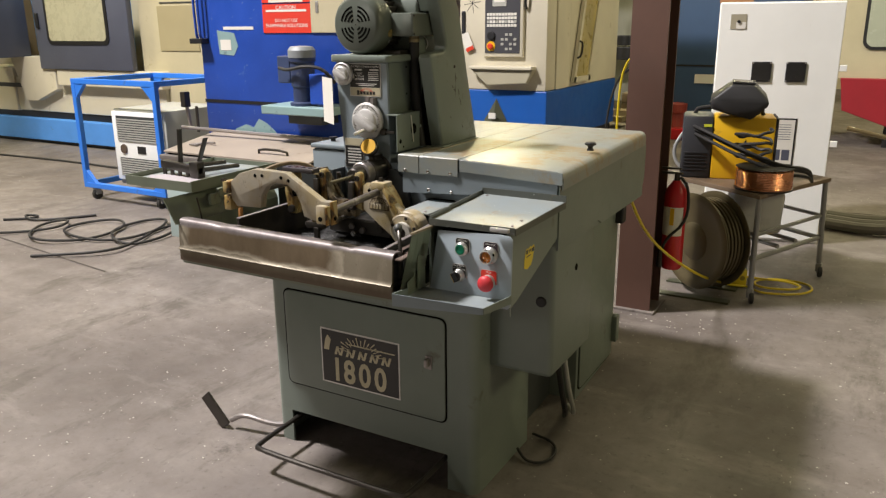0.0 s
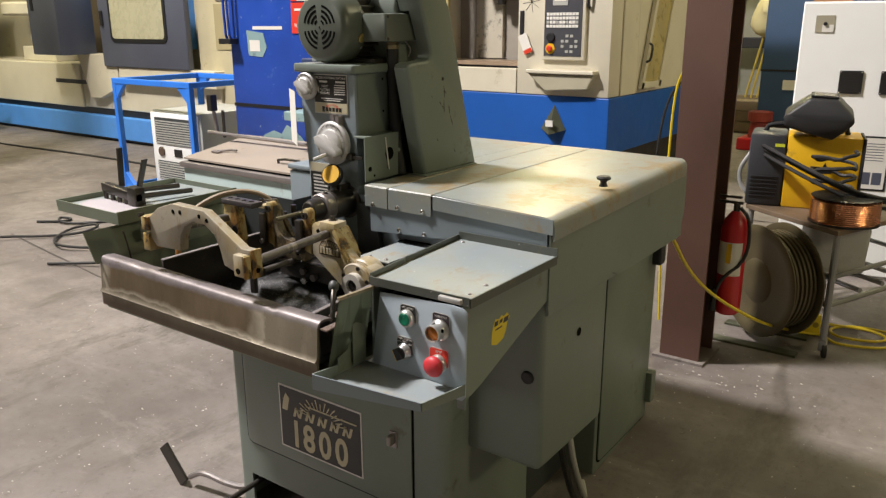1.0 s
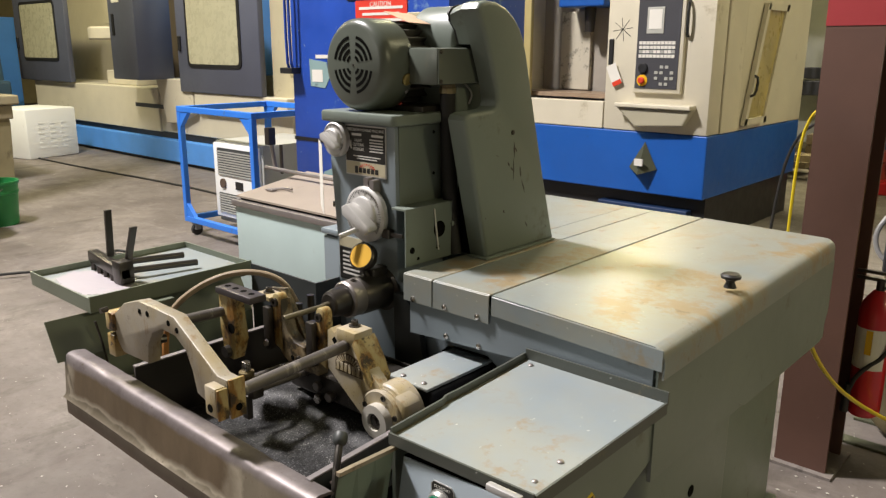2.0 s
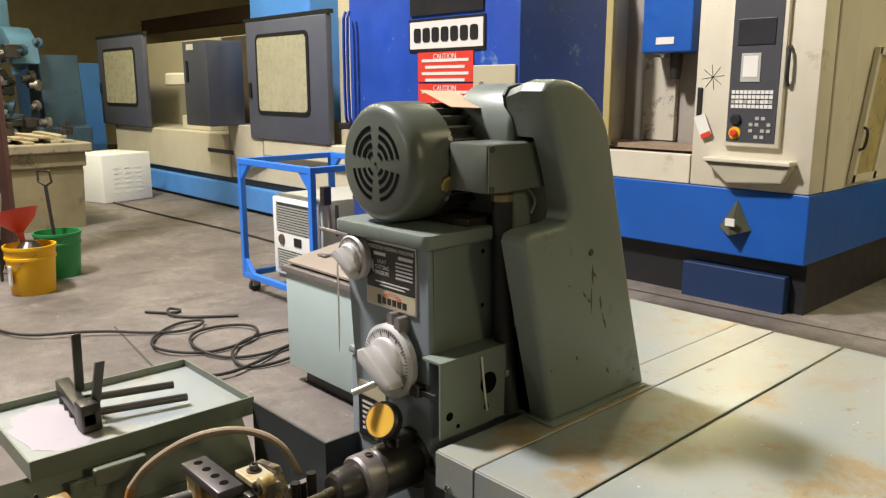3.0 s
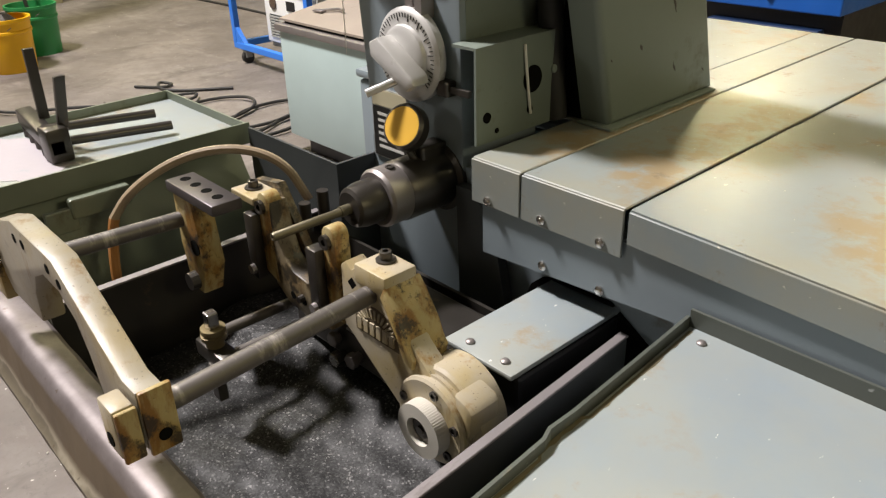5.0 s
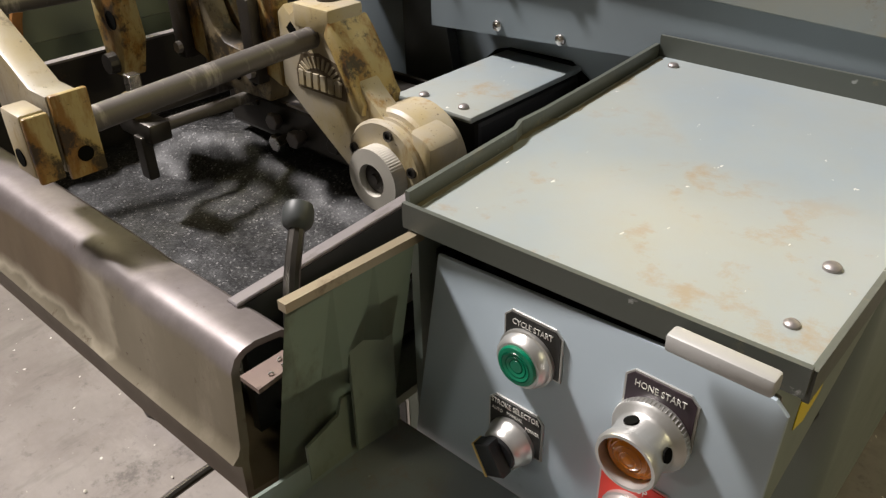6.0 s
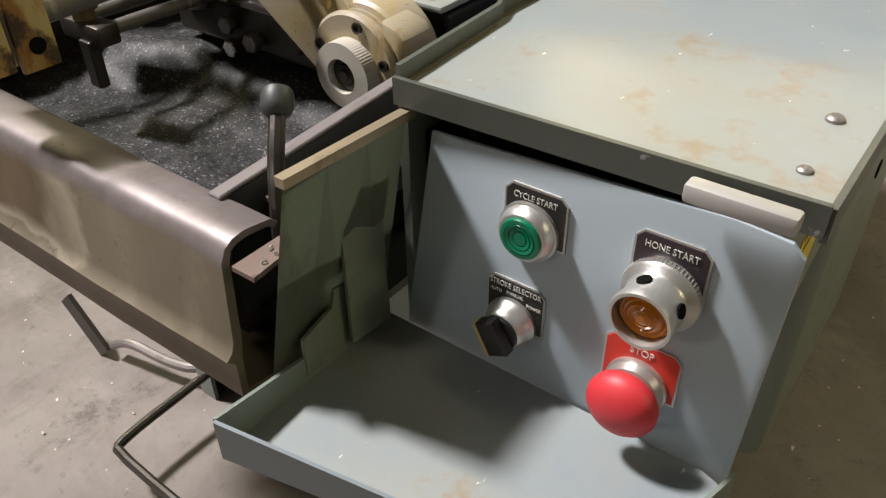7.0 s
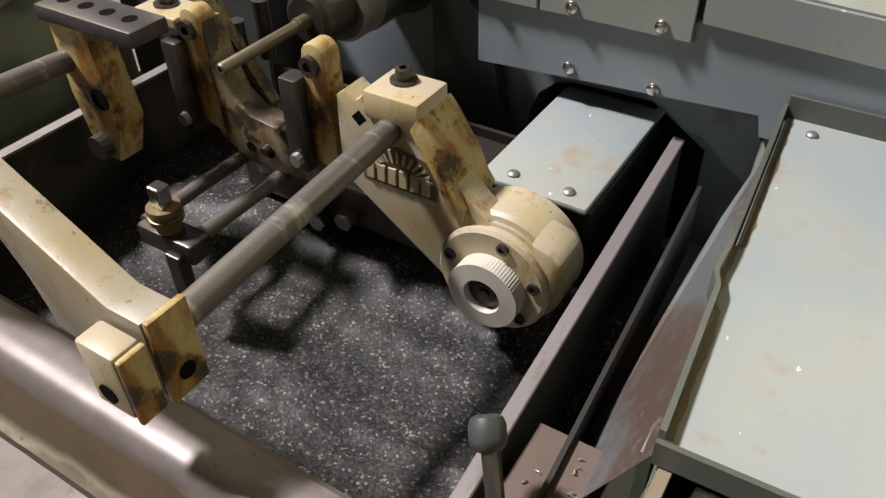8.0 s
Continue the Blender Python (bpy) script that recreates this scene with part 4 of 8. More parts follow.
def build_motor():
    cx, cz, y0, r = -1.511, 1.657, 2.410, 0.107
    mo = part("motor_fan_cover", turned(B(), (cx, y0, cz), (0, 1, 0), [(0, 0.088), (0.004, 0.097), (0.014, 0.105), (0.03, r), (0.095, r), (0.098, r * 0.95)], 56), MOTORPAINT, M, "grey fan cover with slotted grille", smooth=True)
    for r0, r1 in ((0.017, 0.0235), (0.030, 0.038), (0.045, 0.053), (0.060, 0.067)):
        for q in range(4):
            n = 10
            a0, a1 = q * 90 + 5 + 14 * (0.03 / r1), q * 90 + 85 - 14 * (0.03 / r1)
            pts = [(cx + r1 * math.cos(radians(a0 + (a1 - a0) * k / n)), cz + r1 * math.sin(radians(a0 + (a1 - a0) * k / n))) for k in range(n + 1)]
            pts += [(cx + r0 * math.cos(radians(a1 - (a1 - a0) * k / n)), cz + r0 * math.sin(radians(a1 - (a1 - a0) * k / n))) for k in range(n + 1)]
            part("grille_slot", prism(B(), pts, "y", y0 - 0.0008, y0 + 0.001), GAP_SHADE, mo)
    screw(mo, (cx, y0, cz), (0, -1, 0), 0.003, DARKSTEEL)
    for a in (25, 155, -35, 215):
        screw(mo, (cx + 0.103 * math.cos(radians(a)), y0 + 0.090, cz + 0.103 * math.sin(radians(a))), (math.cos(radians(a)), 0, math.sin(radians(a))), 0.007, ALU)
    part("motor_badge", turned(B(), (cx + 0.1025, y0 + 0.075, cz - 0.032), (0.95, 0, -0.3), [(0, 0.015), (0.004, 0.015), (0.006, 0.011)], 8), surface("tarnished_brass", (0.34, 0.27, 0.10), 0.4, 0.6, 0.2), mo, "brass plug")
    bm = turned(B(), (cx, y0 + 0.098, cz), (0, 1, 0), [(0, 0.088), (0.135, 0.088)], 40)
    body = part("motor_body", bm, surface("dark_motor_body", (0.055, 0.050, 0.042), 0.5, 0.2, 0.2), M, "dark finned motor body", smooth=True)
    finpaint = surface("motor_fin_paint", (0.10, 0.095, 0.08), 0.5, 0.1, 0.2)
    for k in range(22):
        a = radians(-60 + k * 14)
        c, s = math.cos(a), math.sin(a)
        w = 0.0025
        bm = prism(B(), [(cx + 0.085 * c - s * w, cz + 0.085 * s + c * w), (cx + 0.085 * c + s * w, cz + 0.085 * s - c * w), (cx + 0.103 * c + s * w * 0.7, cz + 0.103 * s - c * w * 0.7), (cx + 0.103 * c - s * w * 0.7, cz + 0.103 * s + c * w * 0.7)], "y", y0 + 0.10, y0 + 0.225)
        part("cooling_fin", bm, finpaint, body)
    part("motor_end_bell", turned(B(), (cx, y0 + 0.225, cz), (0, 1, 0), [(0, 0.104), (0.03, 0.104), (0.05, 0.08)], 40), MOTORPAINT, body, "", smooth=True)
    part("motor_foot", box(B(), (cx - 0.09, y0 + 0.10, 1.548), (cx + 0.13, y0 + 0.24, 1.562), 0.002), DARKSTEEL, body)
    # card lying on the fins
    bm = box(B(), (-0.055, -0.040, 0), (0.055, 0.040, 0.0012))
    bm.transform(pose(cx + 0.030, y0 + 0.160, cz + 0.1090, -3, 15, -10))
    part("card_on_motor", bm, surface("orange_white_card", (0.60, 0.40, 0.27), 0.8, 0, 0.1, (0.66, 0.58, 0.46), 0.06, 14), body, "buff card tucked over the fins")
    # terminal box
    tb = part("terminal_box", box(B(), (-1.405, 2.487, 1.614), (-1.3135, 2.672, 1.697), 0.006), MOTORPAINT, M, "", smooth=True)
    part("terminal_cover", box(B(), (-1.3133, 2.489, 1.616), (-1.3105, 2.670, 1.695), 0.001), MOTORPAINT, tb)
    for sy, sz in ((2.496, 1.688), (2.496, 1.622), (2.664, 1.688), (2.664, 1.622)):
        screw(tb, (-1.3105, sy, sz), (1, 0, 0), 0.005, DARKSTEEL)
    part("conduit_nut", turned(B(), (-1.36, 2.575, 1.614), (0, 0, -1), [(0, 0.019), (0.008, 0.019), (0.010, 0.021), (0.022, 0.021), (0.024, 0.017)], 10), surface("dull_brass", (0.30, 0.25, 0.15), 0.45, 0.6, 0.2), tb)
    bm = tube(B(), [(-1.36, 2.575, 1.60), (-1.36, 2.576, 1.45), (-1.350, 2.578, 1.30), (-1.340, 2.580, 1.199)], 0.019, 12, 2)
    part("motor_conduit", bm, RUBBER, tb, "black motor conduit", smooth=True)
    part("ground_wire", tube(B(), [(-1.345, 2.62, 1.614), (-1.335, 2.64, 1.59), (-1.34, 2.63, 1.565)], 0.0025, 6, 2), ALU, tb)


def build_guard():
    xr = -1.252
    back = [(2.600, 1.1975), (2.892, 1.1975), (2.828, 1.395), (2.760, 1.630), (2.746, 1.680)]
    crown = [(2.733, 1.716), (2.716, 1.744), (2.692, 1.768), (2.660, 1.788), (2.625, 1.799), (2.590, 1.801), (2.566, 1.795), (2.556, 1.782), (2.561, 1.764), (2.577, 1.737), (2.590, 1.705)]
    notch = [(2.612, 1.650), (2.629, 1.600), (2.633, 1.575), (2.628, 1.562), (2.615, 1.556), (2.535, 1.552), (2.519, 1.547), (2.513, 1.536)]
    bm = prism(B(), back + crown + notch, "x", xr - 0.052, xr)
    rim = [e for e in bm.edges if all(abs(v.co.x - xr) < 1e-5 for v in e.verts)]
    bmesh.ops.bevel(bm, geom=rim, offset=0.011, segments=4, affect="EDGES", profile=0.5)
    g = part("belt_guard", bm, PAINT, M, "tall grey-green belt guard with rounded top", smooth=True)
    bm = prism(B(), [(2.746, 1.680)] + crown, "x", xr - 0.0865, xr - 0.0521)
    for v in bm.verts:
        if v.co.x < xr - 0.06 and v.co.z > 1.75:
            v.co.z -= 0.011
    part("belt_guard_neck", bm, PAINT, g, "", smooth=True)
    inner = [(2.61, 1.20), (2.80, 1.20), (2.745, 1.60), (2.725, 1.70)] + [(2.725 - 0.074 + 0.074 * math.cos(radians(a)), 1.715 + 0.080 * math.sin(radians(a))) for a in range(5, 176, 10)] + [(2.577, 1.70), (2.60, 1.45)]
    part("belt_guard_back", prism(B(), inner, "x", xr - 0.24, xr - 0.092, 0.012, 3), PAINT, g, "", smooth=True)
    strap = [(2.750, 1.680)] + [(y + (0.003 if y > 2.7 else -0.003 if y < 2.57 else 0), z - (0.007 if z > 1.75 else 0)) for y, z in crown]
    part("guard_gasket", prism(B(), strap, "x", xr - 0.0915, xr - 0.0866), RUBBER, g, "black rubber strip over the guard")
    # solid black block for the shade between head and guard
    part("guard_shadow_gap", box(B(), (-1.40, 2.605, 1.1975), (-1.310, 2.66, 1.54)), GAP_SHADE, g)
    part("guard_foot", box(B(), (xr - 0.05, 2.585, 1.1965), (xr + 0.012, 2.880, 1.2005), 0.001), PAINT, g)
    screw(g, (xr, 2.694, 1.497), (1, 0, 0), 0.006, DARKSTEEL)
    # chipped and scratched paint
    rnd = random.Random(4)
    for ya, za, yb, zb, w in ((2.7, 1.475, 2.704, 1.435, 0.0032), (2.7, 1.431, 2.702, 1.381, 0.0024), (2.727, 1.411, 2.732, 1.383, 0.004), (2.736, 1.376, 2.75, 1.342, 0.0032), (2.676, 1.426, 2.684, 1.415, 0.004), (2.69, 1.413, 2.697, 1.402, 0.0032), (2.631, 1.447, 2.64, 1.442, 0.0024), (2.662, 1.308, 2.667, 1.3, 0.0048), (2.757, 1.265, 2.765, 1.25, 0.0032), (2.847, 1.24, 2.853, 1.233, 0.0032), (2.705, 1.459, 2.713, 1.448, 0.004), (2.591, 1.3, 2.594, 1.295, 0.0024)):
        n = 7
        side = [(ya + (yb - ya) * k / n, za + (zb - za) * k / n, w * math.sin(math.pi * (k + 0.4) / (n + 0.8))) for k in range(n + 1)]
        edge = [(y - q * rnd.uniform(0.4, 1.0), z + 0.001 * rnd.uniform(-1, 1)) for y, z, q in side] + [(y + q * rnd.uniform(0.3, 1.0), z + 0.001 * rnd.uniform(-1, 1)) for y, z, q in reversed(side)]
        part("paint_chip", prism(B(), edge, "x", xr, xr + 0.0003), DARKSTEEL, g)


def build_chip_tray():
    # front trough: rolled lip, sloped face, ridge, lower band
    prof = [(1.883, 0.988), (1.877, 0.994), (1.853, 0.998), (1.841, 0.9965), (1.834, 0.992), (1.829, 0.982), (1.824, 0.912), (1.821, 0.904), (1.815, 0.899), (1.822, 0.892), (1.822, 0.856), (1.90, 0.845), (1.90, 0.850), (1.828, 0.861), (1.829, 0.894), (1.832, 0.910), (1.836, 0.980), (1.839, 0.988), (1.844, 0.991), (1.853, 0.992), (1.874, 0.989), (1.878, 0.985)]
    bm = B()
    stations = [-1.893 + 0.900 * k / 40 for k in range(41)]
    loops = []
    for x in stations:
        loop = []
        for y, z in prof:
            up = smooth01(0.90, 0.98, z)
            dent = 0.006 * math.exp(-((x + 1.155) / 0.014) ** 2) + 0.004 * math.exp(-((x + 1.70) / 0.02) ** 2)
            wob = 0.003 * noise.noise((x * 5, 1.3, 0)) + 0.0012 * noise.noise((x * 21, 4.1, 0))
            loop.append(bm.verts.new((x, y + wob + 0.5 * dent * up, z + up * (0.007 - 0.007 * (x + 1.893) / 0.9 - dent))))
        loops.append(loop)
    for la, lb in zip(loops, loops[1:]):
        for k in range(len(prof)):
            bm.faces.new((la[k], la[(k + 1) % len(prof)], lb[(k + 1) % len(prof)], lb[k]))
    bm.faces.new(loops[0])
    bm.faces.new(loops[-1])
    tr = part("chip_tray_front", bm, TROUGH, M, "worn bare-steel front edge of the chip tray", smooth=True)
    bm = B()
    box(bm, (-1.90, 1.84, 0.840), (-0.99, 2.44, 0.850))
    box(bm, (-1.885, 1.86, 0.862), (-1.87, 2.36, 0.905))
    part("chip_tray_pan", bm, GREENPAINT, M)
    # left side wall flaring out
    bm = prism(B(), [(1.862, 0.852), (2.345, 0.852), (2.345, 0.985), (1.828, 0.985)], "x", -1.889, -1.8852)
    part("chip_tray_lower_side", bm, GREENPAINT, M)
    bm = prism(B(), [(-1.8855, 0.986), (-1.936, 1.074), (-1.939, 1.071), (-1.8895, 0.986)], "y", 1.812, 2.345)
    part("chip_tray_side", bm, GREENPAINT, M)
    bm = B()
    box(bm, (-1.88, 2.345, 0.862), (-1.60, 2.350, 1.118))
    box(bm, (-1.605, 2.350, 0.862), (-1.600, 2.56, 1.118))
    part("chip_tray_back", bm, DARKPAINT, M, "dark grey splash sheet")
    # inner basin with black grit
    bm = B()
    box(bm, (-1.664, 1.885, 0.862), (-1.658, 2.345, 1.018))
    box(bm, (-1.656, 2.352, 0.862), (-1.10, 2.358, 0.985))
    part("basin_wall", bm, DARKSTEEL, M, "oily steel basin wall")
    bm = B()
    n, m2 = 70, 56
    g = [[bm.verts.new((-1.657 + 0.623 * i / n, 1.89 + 0.462 * j / m2, 0.880 + 0.014 * noise.noise((i * 0.07, j * 0.08, 3)) + 0.030 * smooth01(0.0, 0.075, 0.462 * j / m2 - 0.185 - 0.062 * smooth01(0.1, 0.9, i / n)) + 0.004 * noise.noise((i * 0.5, j * 0.5, 1)))) for i in range(n + 1)] for j in range(m2 + 1)]
    for j in range(m2):
        for i in range(n):
            bm.faces.new((g[j][i], g[j][i + 1], g[j + 1][i + 1], g[j + 1][i]))
    tagged(part("grit_bed", bm, GRIT, None, smooth=True), "black gritty foam bed lying in the chip tray", "grit", kind="stuff")
    # long rail along the right of the basin
    bm = B()
    vs = [(-1.050, 1.872), (-1.040, 1.872), (-1.058, 2.395), (-1.068, 2.395)]
    prism(bm, vs, "z", 0.86, 1.012, 0.002)
    for v in bm.verts:
        if v.co.z > 0.9:
            v.co.z -= 0.018 * (2.395 - v.co.y) / 0.52
    part("basin_wall_edge", box(B(), (-1.668, 1.885, 1.0182), (-1.654, 2.340, 1.0212)), RAILSTEEL, M, "pale worn edge strip")
    # dark body and pale cap: side shade and top light put in colour
    part("basin_rail", bm, DARKPAINT, M, "long steel rail, its shaded sides painted dark", smooth=True)
    bm = prism(B(), [(-1.0515, 1.871), (-1.0385, 1.871), (-1.0565, 2.396), (-1.0695, 2.396)], "z", 1.013, 1.017, 0.001, 1)
    for v in bm.verts:
        v.co.z -= 0.018 * (2.395 - v.co.y) / 0.52
    part("rail_cap", bm, RAILSTEEL, M, "worn rail top, painted pale where light falls")
    bm = prism(B(), [(-1.003, 1.906), (-0.999, 1.906), (-1.022, 2.36), (-1.026, 2.36)], "z", 0.90, 0.990)
    part("inner_rail", bm, RUBBER, M)
    shelf = [(-0.984, 1.832), (-0.962, 1.832), (-0.968, 1.895), (-0.981, 2.010), (-1.032, 2.010), (-1.032, 1.906), (-0.984, 1.904)]
    rf = part("rail_floor", prism(B(), shelf, "z", 0.980, 0.984), surface("rusty_pan", (0.17, 0.125, 0.105), 0.5, 0.3, 0.25, (0.25, 0.21, 0.19), 0.12, 14, 0.2, 70, stain2=(0.10, 0.07, 0.055), amount2=0.1, scale2=30), M, "rusty brown shelf beside the rail")
    rng = random.Random(5)
    for _ in range(16):
        cx, cy = rng.choice(((-0.974, 1.85), (-0.985, 1.95), (-1.015, 1.96), (-0.99, 1.985)))
        cx, cy = cx + rng.uniform(-0.006, 0.006), cy + rng.uniform(-0.015, 0.015)
        a, l = rng.uniform(0, 3.14), rng.uniform(0.002, 0.0055)
        part("metal_chip", tube(B(), [(cx, cy, 0.985), (cx + 0.5 * l * math.cos(a), cy + 0.5 * l * math.sin(a), 0.9868), (cx + l * math.cos(a), cy + l * math.sin(a), 0.985)], 0.0007, 5, 1), ALU, rf)
    # right splash flange, bent and worn
    bm = B()
    top = [(-0.928, 1.841, 1.066), (-0.929, 1.88, 1.066), (-0.931, 1.92, 1.064), (-0.934, 1.965, 1.062)]
    bot = [(-0.984, 1.846, 0.858), (-0.982, 1.88, 0.858), (-0.978, 1.92, 0.858), (-0.972, 1.965, 0.858)]
    a = [bm.verts.new(p) for p in top]
    b = [bm.verts.new(p) for p in bot]
    c = [bm.verts.new((p[0] - 0.004, p[1] + 0.002, p[2] - 0.002)) for p in top]
    for k in range(3):
        bm.faces.new((a[k], a[k + 1], b[k + 1], b[k]))
        bm.faces.new((a[k], a[k + 1], c[k + 1], c[k]))
    bmesh.ops.solidify(bm, geom=bm.faces[:], thickness=0.003)
    fl = part("right_flange", bm, GREENPAINT, M, "dark green side flange")
    part("flange_edge", prism(B(), [(1.8405, 1.062), (1.966, 1.058), (1.966, 1.0650), (1.8405, 1.0690)], "x", -0.9345, -0.9265), surface("bare_tan_edge", (0.30, 0.25, 0.17), 0.45, 0.3, 0.2, (0.14, 0.10, 0.06), 0.1, 14), fl, "bare worn tan edge")
    part("flange_plate", prism(B(), [(1.862, 0.868), (1.935, 0.868), (1.935, 0.925), (1.900, 0.930), (1.895, 0.915), (1.862, 0.905)], "x", -0.962, -0.959), GREENPAINT, fl)
    part("flange_post", prism(B(), [(1.905, 0.875), (1.950, 0.870), (1.950, 1.020), (1.918, 1.030), (1.905, 0.985)], "x", -0.953, -0.950), GREENPAINT, fl)
    # black block painted in for the shade beside the console
    part("gap_shade_block", box(B(), (-0.950, 1.995, 0.86), (-0.925, 2.36, 1.03)), GAP_SHADE, M)
    # sloping worn sheet from the console down to the rail
    bm = B()
    q = [(-0.941, 1.966, 1.064), (-0.965, 2.372, 1.072), (-0.998, 2.372, 0.95), (-1.006, 2.10, 0.935), (-1.006, 1.966, 0.93)]
    bm.faces.new([bm.verts.new(p) for p in q])
    bmesh.ops.solidify(bm, geom=bm.faces[:], thickness=0.003)
    part("console_slope", bm, surface("worn_slope_paint", (0.245, 0.27, 0.285), 0.4, 0.1, 0.15, (0.17, 0.12, 0.095), 0.50, 4, stain2=(0.30, 0.27, 0.25), amount2=0.12, scale2=16), M, "worn sheet sloping to the rail")
    # lever with ball grip
    bm = tube(B(), [(-1.004, 1.892, 0.905), (-1.005, 1.893, 0.96), (-1.012, 1.905, 1.015), (-1.038, 1.938, 1.046)], 0.0065, 10, 2)
    lv = part("lever", bm, DARKSTEEL, M, "bent steel lever", smooth=True)
    part("lever_grip", turned(B(), (-1.034, 1.932, 1.040), (-0.45, 0.6, 0.62), [(0, 0.007), (0.003, 0.011), (0.008, 0.0128), (0.017, 0.0128), (0.022, 0.011), (0.024, 0.007)], 20), DARKPAINT, lv, "grey rounded lever grip", smooth=True)
    # side tray
    bm = B()
    x0, x1, y0, y1, z = -2.232, -1.893, 1.905, 2.350, 1.100
    box(bm, (x0, y0, z), (x1, y1, z + 0.003))
    st = part("side_tray", bm, TRAYPAINT, M, "pale grey side tray")
    bm = B()
    box(bm, (x0 - 0.004, y0 - 0.004, z - 0.002), (x0, y1 + 0.004, z + 0.020))
    box(bm, (x1, y0 - 0.004, z - 0.016), (x1 + 0.004, y1 + 0.004, z + 0.024))
    box(bm, (x0, y0 - 0.004, z - 0.016), (x1, y0, z + 0.020))
    box(bm, (x0, y1, z - 0.002), (x1, y1 + 0.004, z + 0.020))
    part("side_tray_rim", bm, GREENPAINT, st, "olive-green tray rim")
    ring = [(-2.07 + (0.135 + 0.03 * noise.noise((k * 0.5, 0, 4))) * math.cos(k * math.pi / 30), 1.995 + (0.075 + 0.022 * noise.noise((k * 0.6, 2, 0))) * math.sin(k * math.pi / 30)) for k in range(60)]
    part("dried_residue", prism(B(), ring, "z", z + 0.003, z + 0.0036), surface("lilac_white_residue", (0.39, 0.355, 0.375), 0.7, 0, 0.12, (0.33, 0.34, 0.36), 0.12, 20, 0.4, 60), st, "whitish dried residue")


def stone_holder():
    """Loose forked tool on the side tray."""
    T = thing("honing_tool", (-2.09, 2.05, 1.103), "dark steel honing fixture with two rods lying on the side tray", "tool")
    bm = box(B(), (-2.200, 2.040, 1.128), (-1.985, 2.070, 1.158), 0.004)
    for v in bm.verts:
        v.co.z -= 0.012 * (v.co.x + 2.20) / 0.22
        v.co.y -= 0.015 * (v.co.x + 2.20) / 0.22
    part("tool_body", bm, DARKSTEEL, T, "", smooth=True)
    part("tool_block", box(B(), (-2.03, 2.025, 1.104), (-1.985, 2.065, 1.165), 0.005), DARKSTEEL, T, smooth=True)
    for xa, xb, z in ((-2.105, -2.066, 1.134), (-2.035, -1.996, 1.126)):
        part("tool_rod", cyl(B(), (xa, 2.06, z), (xb, 2.25, z - 0.006), 0.0085, 14), DARKSTEEL, T, smooth=True)
    for bx, dx, h in ((-2.115, 0.010, 0.13), (-2.02, 0.05, 0.105)):
        bm = box(B(), (bx - 0.005, 2.056, 1.15), (bx + 0.005, 2.074, 1.15 + h), 0.0015)
        for v in bm.verts:
            v.co.x += (v.co.z - 1.15) * dx / h
        part("tool_blade", bm, DARKSTEEL, T)
    for k in range(5):
        part("tool_stud", cyl(B(), (-2.19 + 0.046 * k, 2.050 - 0.004 * k, 1.1035), (-2.19 + 0.046 * k, 2.050 - 0.004 * k, 1.135), 0.008, 10), DARKSTEEL, T)


